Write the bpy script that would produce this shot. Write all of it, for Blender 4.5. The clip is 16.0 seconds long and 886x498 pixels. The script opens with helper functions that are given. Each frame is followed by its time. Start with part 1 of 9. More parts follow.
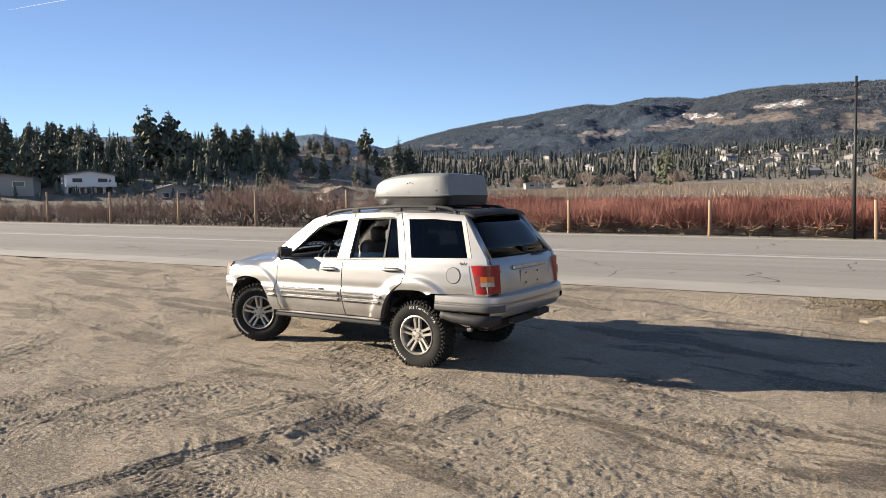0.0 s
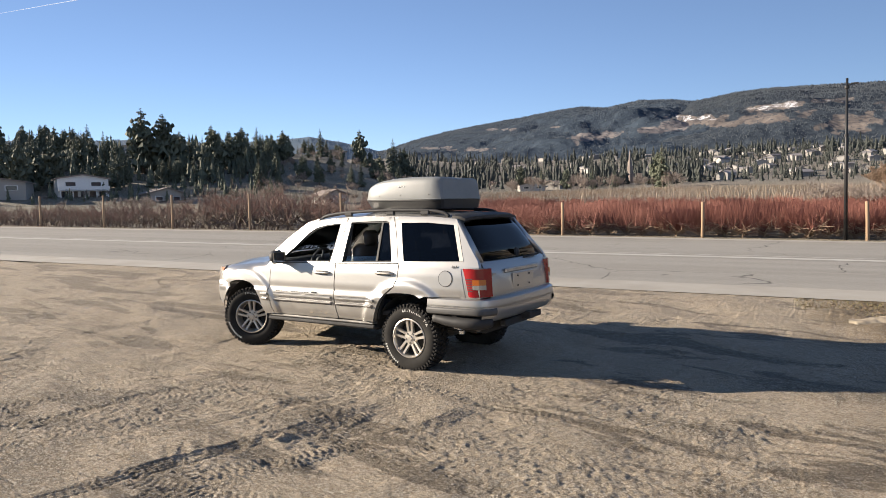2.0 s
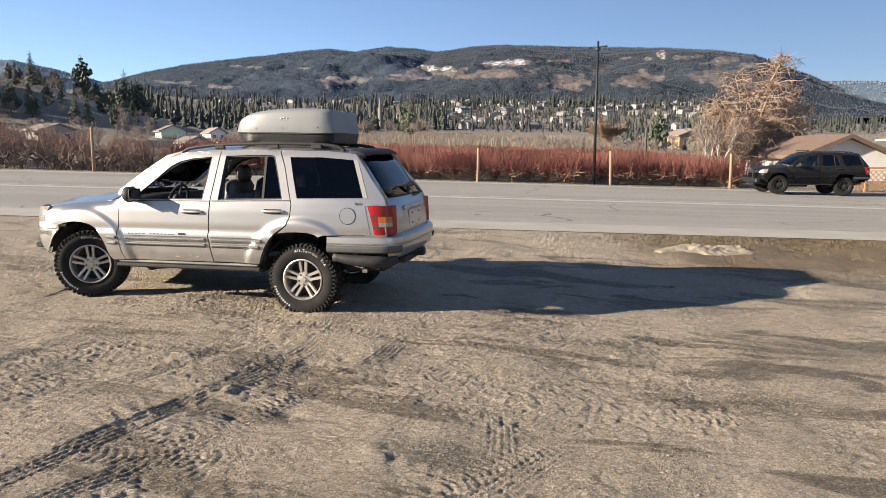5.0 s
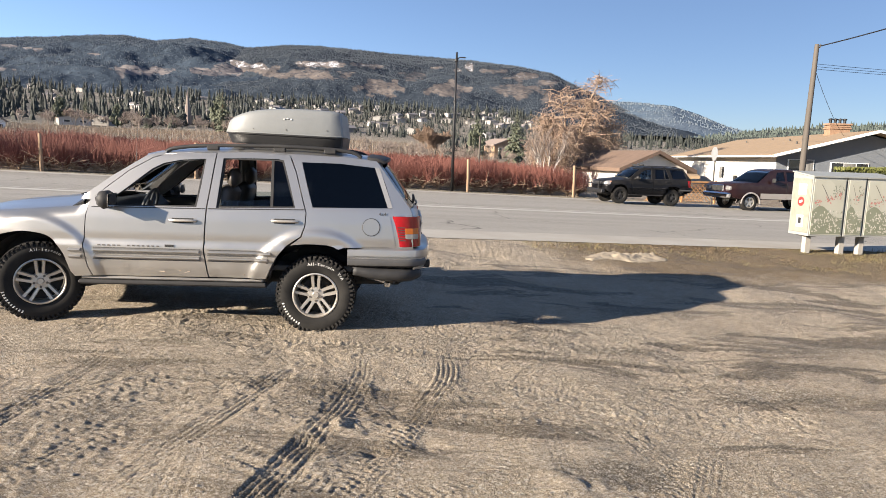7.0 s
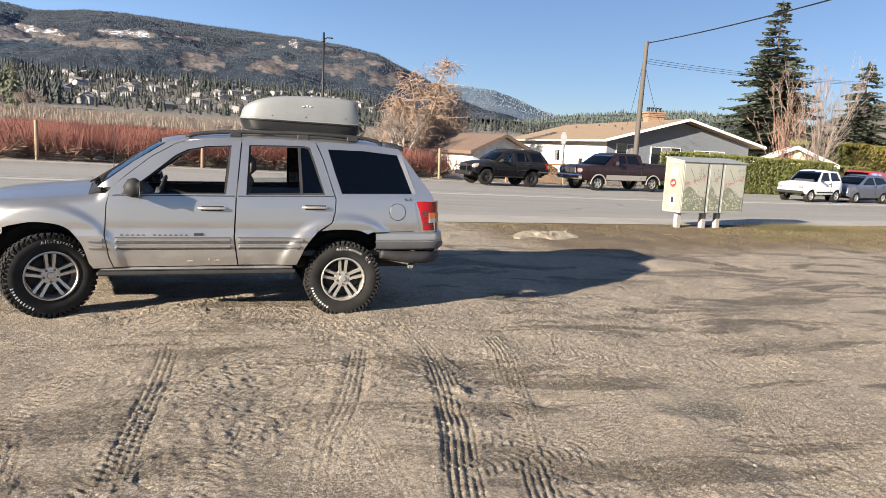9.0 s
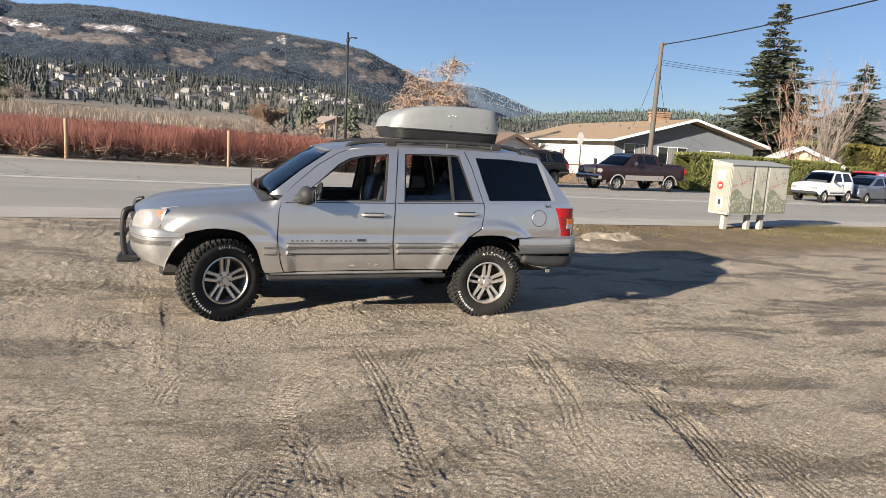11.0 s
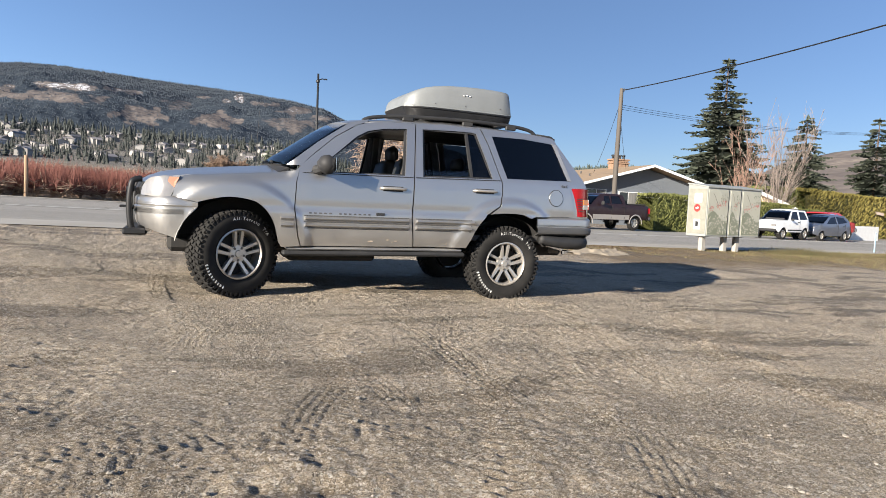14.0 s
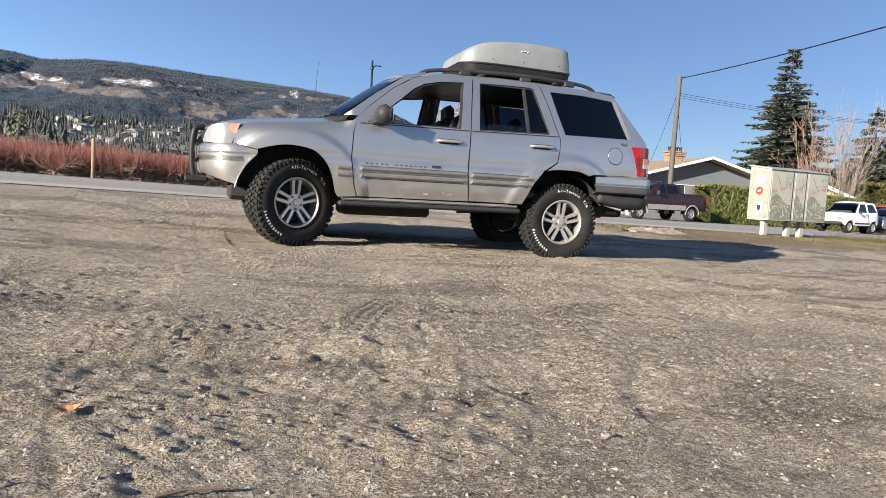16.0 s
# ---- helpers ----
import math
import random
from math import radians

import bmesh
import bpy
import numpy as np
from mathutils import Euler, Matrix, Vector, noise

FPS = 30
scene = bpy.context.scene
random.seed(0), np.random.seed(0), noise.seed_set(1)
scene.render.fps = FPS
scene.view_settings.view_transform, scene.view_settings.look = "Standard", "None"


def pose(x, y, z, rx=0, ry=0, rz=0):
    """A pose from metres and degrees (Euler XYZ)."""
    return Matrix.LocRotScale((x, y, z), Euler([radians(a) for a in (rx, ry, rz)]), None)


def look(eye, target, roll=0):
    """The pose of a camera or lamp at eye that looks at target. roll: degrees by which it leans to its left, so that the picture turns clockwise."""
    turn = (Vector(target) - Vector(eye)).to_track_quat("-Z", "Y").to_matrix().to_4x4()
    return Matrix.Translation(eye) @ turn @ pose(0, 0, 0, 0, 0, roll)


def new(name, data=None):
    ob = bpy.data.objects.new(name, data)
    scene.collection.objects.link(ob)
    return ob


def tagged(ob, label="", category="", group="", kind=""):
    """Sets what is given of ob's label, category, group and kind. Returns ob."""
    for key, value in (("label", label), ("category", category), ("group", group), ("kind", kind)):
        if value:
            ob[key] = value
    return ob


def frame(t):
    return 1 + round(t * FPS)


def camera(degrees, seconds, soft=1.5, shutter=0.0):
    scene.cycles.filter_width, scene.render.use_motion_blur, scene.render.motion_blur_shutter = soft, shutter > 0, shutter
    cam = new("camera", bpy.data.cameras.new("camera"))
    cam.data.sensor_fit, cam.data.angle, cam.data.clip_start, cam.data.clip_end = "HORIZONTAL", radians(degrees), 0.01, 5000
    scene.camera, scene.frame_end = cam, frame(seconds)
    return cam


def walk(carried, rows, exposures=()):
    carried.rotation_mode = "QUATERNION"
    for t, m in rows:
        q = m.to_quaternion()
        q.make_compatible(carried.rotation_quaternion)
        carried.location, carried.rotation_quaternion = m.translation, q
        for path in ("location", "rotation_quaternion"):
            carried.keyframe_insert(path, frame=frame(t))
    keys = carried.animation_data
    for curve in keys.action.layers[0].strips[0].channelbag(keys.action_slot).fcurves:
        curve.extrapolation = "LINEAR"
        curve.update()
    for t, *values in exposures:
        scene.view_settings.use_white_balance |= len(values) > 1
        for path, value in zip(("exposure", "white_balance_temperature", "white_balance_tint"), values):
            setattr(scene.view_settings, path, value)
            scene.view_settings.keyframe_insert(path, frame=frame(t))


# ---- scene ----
cam = camera(66.9, 16.0, 0.5)
PATH = [
    (0, (5.808, -6.838, 1.803), (4.688, -5.185, 1.679), -1.3),
    (0.5, (5.851, -6.853, 1.813), (4.741, -5.194, 1.689), -1.7),
    (1, (5.849, -6.841, 1.815), (4.743, -5.179, 1.695), -1.7),
    (1.5, (5.838, -6.847, 1.815), (4.735, -5.183, 1.697), -1.6),
    (2, (5.854, -6.85, 1.815), (4.747, -5.189, 1.698), -1.5),
    (2.5, (5.851, -6.851, 1.815), (4.736, -5.194, 1.697), -1.2),
    (3, (5.841, -6.858, 1.814), (4.728, -5.201, 1.689), -0.9),
    (3.5, (5.679, -6.9, 1.763), (4.721, -5.159, 1.542), 3.3),
    (4, (5.306, -7.061, 1.71), (4.675, -5.179, 1.469), 4.0),
    (4.2, (5.133, -7.154, 1.731), (4.554, -5.262, 1.443), 3.2),
    (6.3, (2.913, -7.543, 1.752), (2.805, -5.568, 1.458), 0.9),
    (6.5, (2.686, -7.514, 1.751), (2.617, -5.537, 1.452), 3.1),
    (7, (2.211, -7.415, 1.778), (2.327, -5.437, 1.506), 2.0),
    (7.5, (1.719, -7.478, 1.747), (1.952, -5.515, 1.447), 3.3),
    (8, (1.222, -7.493, 1.744), (1.56, -5.542, 1.466), 3.2),
    (8.5, (0.734, -7.517, 1.752), (1.241, -5.604, 1.467), 3.4),
    (9, (0.23, -7.549, 1.781), (0.839, -5.668, 1.473), 2.6),
    (9.5, (-0.261, -7.483, 1.815), (0.4, -5.619, 1.518), 5.0),
    (10, (-0.731, -7.501, 1.843), (-0.092, -5.635, 1.509), 4.2),
    (10.2, (-0.883, -7.445, 1.832), (-0.276, -5.569, 1.493), 3.3),
    (12.3, (-1.777, -7.235, 1.823), (-1.033, -5.4, 1.539), 2.2),
    (12.5, (-1.779, -7.257, 1.829), (-1.028, -5.425, 1.543), 2.3),
    (13, (-1.768, -7.204, 1.798), (-1.022, -5.369, 1.518), 3.0),
    (13.5, (-1.837, -7.045, 1.474), (-1.093, -5.2, 1.267), 1.7),
    (14, (-1.88, -6.975, 0.998), (-1.123, -5.129, 0.854), 2.5),
    (14.5, (-1.892, -6.981, 0.766), (-1.168, -5.125, 0.594), 2.5),
    (15, (-1.885, -6.939, 0.626), (-1.165, -5.082, 0.448), 4.5),
    (15.5, (-1.886, -6.952, 0.608), (-1.205, -5.079, 0.441), 3.5),
    (16, (-1.904, -6.942, 0.596), (-1.285, -5.047, 0.432), 3.1),
]
walk(cam, [(t, look(eye, target, roll)) for t, eye, target, roll in PATH], [(0, 1.48, 6640, 13), (4, 1.49, 6640, 14), (6.5, 1.7, 6520, 14), (8.5, 1.72, 6420, 14), (9.5, 1.59, 6380, 13), (10, 1.54, 6390, 13), (12.5, 1.53, 6330, 13), (14, 1.52, 6110, 12), (16, 1.56, 6110, 12)])

# ---- world and sun ----
SUN_AZ, SUN_EL = -116.0, 18.5          # compass angle from +y towards +x, and height
sun_dir = Vector((math.sin(radians(SUN_AZ)) * math.cos(radians(SUN_EL)),
                  math.cos(radians(SUN_AZ)) * math.cos(radians(SUN_EL)), math.sin(radians(SUN_EL))))
world = bpy.data.worlds.new("sky")
scene.world = world
world.use_nodes = True
wn = world.node_tree.nodes
sky = wn.new("ShaderNodeTexSky")
sky.sky_type, sky.sun_disc = "NISHITA", False
sky.sun_elevation, sky.sun_rotation = radians(SUN_EL), radians(-SUN_AZ)
sky.altitude, sky.air_density, sky.dust_density, sky.ozone_density = 1500, 1.0, 0.5, 3.0
wn["Background"].inputs["Strength"].default_value = 0.0425
tint = wn.new("ShaderNodeMix")           # clear dry winter air
tint.data_type, tint.blend_type = "RGBA", "MULTIPLY"
tint.inputs["Factor"].default_value = 1.0
tint.inputs["B"].default_value = (1.05, 1.05, 1.13, 1)
world.node_tree.links.new(sky.outputs["Color"], tint.inputs["A"])
haze = wn.new("ShaderNodeMix")           # thin even haze over the clear sky
haze.data_type = "RGBA"
haze.inputs["Factor"].default_value = 0.1
haze.inputs["B"].default_value = (4.2, 6.4, 9.4, 1)
world.node_tree.links.new(tint.outputs["Result"], haze.inputs["A"])
world.node_tree.links.new(haze.outputs["Result"], wn["Background"].inputs["Color"])
sun_data = bpy.data.lights.new("sun", "SUN")
sun_data.energy, sun_data.angle, sun_data.color = 5.0, radians(0.53), (1.0, 0.9, 0.74)
sun_lamp = new("sun", sun_data)
sun_lamp.matrix_world = Matrix.Translation((-40, -20, 30)) @ sun_dir.to_track_quat("Z", "Y").to_matrix().to_4x4()

# ---- mesh helpers ----
class Geo:
    """Collects vertices and faces of one mesh."""

    def __init__(self):
        self.v, self.f = [], []

    def add(self, verts, faces):
        k = len(self.v)
        self.v.extend(tuple(p) for p in verts)
        self.f.extend(tuple(i + k for i in face) for face in faces)
        return self

    def tube(self, pts, radii, n=6, caps=True):
        """A round bar along pts."""
        pts = [Vector(p) for p in pts]
        if not hasattr(radii, "__len__"):
            radii = [radii] * len(pts)
        rings, ref = [], None
        for i, p in enumerate(pts):
            d = (pts[min(i + 1, len(pts) - 1)] - pts[max(i - 1, 0)]).normalized()
            if ref is None or abs(ref.dot(d)) > 0.95:
                ref = Vector((0, 0, 1)) if abs(d.z) < 0.9 else Vector((1, 0, 0))
            a = (ref - d * ref.dot(d)).normalized()
            b = d.cross(a)
            ref = a
            rings.append([p + (a * math.cos(6.2832 * k / n) + b * math.sin(6.2832 * k / n)) * radii[i] for k in range(n)])
        verts = [q for r in rings for q in r]
        faces = [(i * n + k, i * n + (k + 1) % n, (i + 1) * n + (k + 1) % n, (i + 1) * n + k)
                 for i in range(len(pts) - 1) for k in range(n)]
        if caps:
            faces += [tuple(range(n))[::-1], tuple(range((len(pts) - 1) * n, len(pts) * n))]
        return self.add(verts, faces)

    def box(self, c, s, b=0.0, m=None):
        """A box with centre c, size s and chamfer b, turned by m."""
        x, y, z = s[0] / 2, s[1] / 2, s[2] / 2
        b = min(b, 0.45 * min(s))
        out = Geo()
        if b <= 0:
            out.v = [(i * x, j * y, k * z) for i in (-1, 1) for j in (-1, 1) for k in (-1, 1)]
            out.f = [(0, 1, 3, 2), (4, 6, 7, 5), (0, 4, 5, 1), (2, 3, 7, 6), (0, 2, 6, 4), (1, 5, 7, 3)]
        else:
            ids = {}
            for i in (-1, 1):
                for j in (-1, 1):
                    for k in (-1, 1):
                        for ax, p in ((0, (i * x, j * (y - b), k * (z - b))), (1, (i * (x - b), j * y, k * (z - b))), (2, (i * (x - b), j * (y - b), k * z))):
                            ids[i, j, k, ax] = len(out.v)
                            out.v.append(p)
            loop = [(-1, -1), (1, -1), (1, 1), (-1, 1)]
            for sgn in (-1, 1):
                out.f.append(tuple(ids[sgn, p, q, 0] for p, q in loop[::sgn]))
                out.f.append(tuple(ids[p, sgn, q, 1] for p, q in loop[::-sgn]))
                out.f.append(tuple(ids[p, q, sgn, 2] for p, q in loop[::sgn]))
            for i in (-1, 1):
                for j in (-1, 1):
                    out.f.append((ids[i, j, -1, 0], ids[i, j, 1, 0], ids[i, j, 1, 1], ids[i, j, -1, 1])[::-i * j])
                    out.f.append((ids[i, -1, j, 0], ids[i, 1, j, 0], ids[i, 1, j, 2], ids[i, -1, j, 2])[::i * j])
                    out.f.append((ids[-1, i, j, 1], ids[1, i, j, 1], ids[1, i, j, 2], ids[-1, i, j, 2])[::-i * j])
                    for k in (-1, 1):
                        out.f.append((ids[i, j, k, 0], ids[i, j, k, 1], ids[i, j, k, 2])[::i * j * k])
        m = (m if m is not None else Matrix.Identity(4))
        c = Vector(c)
        return self.add([m.to_3x3() @ Vector(p) + c for p in out.v], out.f)

    def grid(self, fn, us, vs, flip=False):
        n = len(vs)
        verts = [fn(u, v) for u in us for v in vs]
        faces = [(i * n + j, (i + 1) * n + j, (i + 1) * n + j + 1, i * n + j + 1) for i in range(len(us) - 1) for j in range(n - 1)]
        return self.add(verts, [q[::-1] for q in faces] if flip else faces)

    def lathe(self, prof, n=24, c=(0, 0, 0), axis="z", m=None, caps=True):
        """A turned shape: prof is a row of (radius, height)."""
        verts = []
        for r, h in prof:
            for k in range(n):
                a, b = r * math.cos(6.2832 * k / n), r * math.sin(6.2832 * k / n)
                p = Vector((a, b, h)) if axis == "z" else Vector((b, h, a)) if axis == "y" else Vector((h, a, b))
                verts.append((m @ p if m is not None else p) + Vector(c))
        faces = [(i * n + k, i * n + (k + 1) % n, (i + 1) * n + (k + 1) % n, (i + 1) * n + k) for i in range(len(prof) - 1) for k in range(n)]
        if caps and prof[0][0] > 0.001:
            faces.append(tuple(range(n))[::-1])
        if caps and prof[-1][0] > 0.001:
            faces.append(tuple(range((len(prof) - 1) * n, len(prof) * n)))
        return self.add(verts, faces)

    def slab(self, fn, outline, holes=(), step=0.12, thick=0.02, inner=None):
        """A panel cut to an outline in two coordinates and laid on the surface fn(u, v); inner gives its back side."""
        pts, edges = [], []
        for loop in (outline, *holes):
            k = len(pts)
            dense = []
            for i, p in enumerate(loop):
                q = loop[(i + 1) % len(loop)]
                m = max(1, int(math.hypot(q[0] - p[0], q[1] - p[1]) / step))
                dense += [(p[0] + (q[0] - p[0]) * j / m, p[1] + (q[1] - p[1]) * j / m) for j in range(m)]
            pts += dense
            edges += [(k + i, k + (i + 1) % len(dense)) for i in range(len(dense))]
        us, vs = [p[0] for p in outline], [p[1] for p in outline]
        nb = len(pts)
        rim = np.array(pts)
        for i in range(1, int((max(us) - min(us)) / step) + 1):
            for j in range(1, int((max(vs) - min(vs)) / step) + 1):
                q = (min(us) + i * step, min(vs) + j * step)
                if inside(q, outline) and not any(inside(q, h) for h in holes) and np.hypot(*(rim - q).T).min() > 0.45 * step:
                    pts.append(q)
        from mathutils.geometry import delaunay_2d_cdt
        ov, oe, of, *rest = delaunay_2d_cdt([Vector(p) for p in pts], edges, [], 0, 1e-5)
        tris = []
        for t in of:
            c = (sum(ov[i].x for i in t) / len(t), sum(ov[i].y for i in t) / len(t))
            if inside(c, outline) and not any(inside(c, h) for h in holes):
                tris.append(tuple(t))
        k = len(ov)
        front = [Vector(fn(p.x, p.y)) for p in ov]
        if inner is None:
            def inner(u, v):
                e = 0.01
                a, b, c0 = Vector(fn(u + e, v)), Vector(fn(u, v + e)), Vector(fn(u, v))
                return c0 - (a - c0).cross(b - c0).normalized() * thick
        back = [Vector(inner(p.x, p.y)) for p in ov]
        count = {}
        for t in tris:
            for i in range(len(t)):
                count[t[i], t[(i + 1) % len(t)]] = 1
        faces = list(tris) + [tuple(i + k for i in t[::-1]) for t in tris]
        faces += [(b, a, a + k, b + k) for a, b in count if (b, a) not in count]
        return self.add(front + back, faces)

    def mesh(self, name, smooth=False, angle=None):
        me = bpy.data.meshes.new(name)
        me.from_pydata(self.v, [], self.f)
        if smooth:
            me.shade_smooth()
            if angle:
                me.set_sharp_from_angle(angle=radians(angle))
        me.update()
        return me


def inside(p, poly):
    x, y, hit = p[0], p[1], False
    for i in range(len(poly)):
        (x0, y0), (x1, y1) = poly[i - 1], poly[i]
        if (y0 > y) != (y1 > y) and x < (x1 - x0) * (y - y0) / (y1 - y0) + x0:
            hit = not hit
    return hit


def curve(points, n=6):
    """A smooth row of points through the given ones."""
    P = [Vector(p) for p in points]
    out = []
    for i in range(len(P) - 1):
        a, b, c, d = P[max(i - 1, 0)], P[i], P[i + 1], P[min(i + 2, len(P) - 1)]
        for k in range(n):
            t = k / n
            out.append(0.5 * ((2 * b) + (c - a) * t + (2 * a - 5 * b + 4 * c - d) * t * t + (3 * b - a - 3 * c + d) * t ** 3))
    return out + [P[-1]]


def lerp(x, xs, ys):
    return float(np.interp(x, xs, ys))


def smooth01(a, b, v):
    u = np.clip((v - a) / (b - a), 0, 1)
    return u * u * (3 - 2 * u)


def part(name, geo, material, parent=None, label="", smooth=False, angle=None, at=None):
    """One mesh object under a thing or a part."""
    me = geo if isinstance(geo, bpy.types.Mesh) else geo.mesh(name, smooth, angle)
    if material is not None and not me.materials:
        me.materials.append(material)
    ob = new(name, me)
    if parent is not None:
        ob.parent = parent
    if at is not None:
        ob.matrix_basis = at
    return tagged(ob, label)


def thing(name, label, category, at=None, group="", kind=""):
    ob = tagged(new(name), label, category, group, kind)
    ob.matrix_basis = at if at is not None else Matrix.Identity(4)
    return ob


# ---- material helpers ----
class Nodes:
    """A small hand for wiring a material."""

    def __init__(self, name):
        self.m = bpy.data.materials.new(name)
        self.m.use_nodes = True
        self.t = self.m.node_tree
        self.b = self.t.nodes["Principled BSDF"]
        self.c = self.t.nodes.new("ShaderNodeTexCoord").outputs["Object"]

    def put(self, where, value):
        if hasattr(value, "links"):
            self.t.links.new(value, where)
        elif hasattr(where.default_value, "__len__") and not hasattr(value, "__len__"):
            where.default_value = (value, value, value)
        elif hasattr(value, "__len__") and len(value) == 3 and len(where.default_value) == 4:
            where.default_value = (*value, 1)
        else:
            where.default_value = value

    def noise(self, scale, detail=4, rough=0.55, co=None, stretch=None, distort=0.0):
        n = self.t.nodes.new("ShaderNodeTexNoise")
        co = self.c if co is None else co
        if stretch:
            g = self.t.nodes.new("ShaderNodeMapping")
            self.put(g.inputs["Vector"], co)
            g.inputs["Scale"].default_value = stretch
            co = g.outputs[0]
        self.put(n.inputs["Vector"], co)
        for k, v in (("Scale", scale), ("Detail", detail), ("Roughness", rough), ("Distortion", distort)):
            n.inputs[k].default_value = v
        return n.outputs["Fac"]

    def voronoi(self, scale, feature="F1", out="Distance", co=None, rnd=1.0):
        n = self.t.nodes.new("ShaderNodeTexVoronoi")
        n.feature = feature
        self.put(n.inputs["Vector"], self.c if co is None else co)
        n.inputs["Scale"].default_value = scale
        n.inputs["Randomness"].default_value = rnd
        return n.outputs[out]

    def ramp(self, fac, *stops):
        n = self.t.nodes.new("ShaderNodeValToRGB")
        self.put(n.inputs[0], fac)
        e = n.color_ramp.elements
        while len(e) < len(stops):
            e.new(0.5)
        for el, (p, c) in zip(e, stops):
            el.position = p
            el.color = (c, c, c, 1) if not hasattr(c, "__len__") else (*c, 1)
        return n.outputs[0]

    def mix(self, fac, a, b, mode="MIX"):
        n = self.t.nodes.new("ShaderNodeMix")
        n.data_type, n.blend_type = "RGBA", mode
        self.put(n.inputs[0], fac)
        self.put(n.inputs[6], a)
        self.put(n.inputs[7], b)
        return n.outputs[2]

    def math(self, op, a, b=0.0, c=0.0):
        n = self.t.nodes.new("ShaderNodeMath")
        n.operation = op
        for i, v in enumerate((a, b, c)):
            self.put(n.inputs[i], v)
        return n.outputs[0]

    def split(self, co=None):
        n = self.t.nodes.new("ShaderNodeSeparateXYZ")
        self.put(n.inputs[0], self.c if co is None else co)
        return n.outputs

    def bump(self, height, strength=0.3, dist=0.01, normal=None):
        n = self.t.nodes.new("ShaderNodeBump")
        n.inputs["Strength"].default_value, n.inputs["Distance"].default_value = strength, dist
        self.put(n.inputs["Height"], height)
        if normal is not None:
            self.put(n.inputs["Normal"], normal)
        return n.outputs[0]

    def done(self, color=None, rough=0.6, metal=0.0, normal=None, **more):
        for k, v in (("Base Color", color), ("Roughness", rough), ("Metallic", metal), ("Normal", normal)):
            if v is not None:
                self.put(self.b.inputs[k], v)
        for k, v in more.items():
            self.put(self.b.inputs[k.replace("_", " ")], v)
        return self.m


def plain(name, c1, c2=None, scale=3.0, fine=60.0, rough=0.6, metal=0.0, bump=0.15, dist=0.004, stretch=None, **more):
    """A surface of two tones in large blotches, with fine grain, uneven gloss and slight relief."""
    n = Nodes(name)
    c2 = c2 or tuple(0.75 * c for c in c1)
    big, small = n.noise(scale, 5, 0.6, stretch=stretch), n.noise(fine, 3, 0.6, stretch=stretch)
    col = n.mix(n.ramp(big, (0.35, 0.0), (0.65, 1.0)), c1, c2)
    col = n.mix(0.25, col, n.mix(small, tuple(0.6 * c for c in c1), tuple(min(1, 1.35 * c) for c in c1)))
    gloss = n.math("MULTIPLY_ADD", big, 0.2, rough - 0.1)
    return n.done(col, gloss, metal, n.bump(small, bump, dist), **more)


def island(name, c1, c2, rough=0.8, rnd="island", **more):
    """Tone that differs from leaf to leaf, twig to twig, or object to object."""
    n = Nodes(name)
    if rnd == "island":
        r = n.t.nodes.new("ShaderNodeNewGeometry").outputs["Random Per Island"]
    else:
        r = n.t.nodes.new("ShaderNodeObjectInfo").outputs["Random"]
    col = n.mix(r, c1, c2)
    col = n.mix(0.35, col, n.mix(n.noise(9, 3), tuple(0.55 * c for c in c1), tuple(min(1, 1.4 * c) for c in c2)))
    return n.done(col, rough, **more)

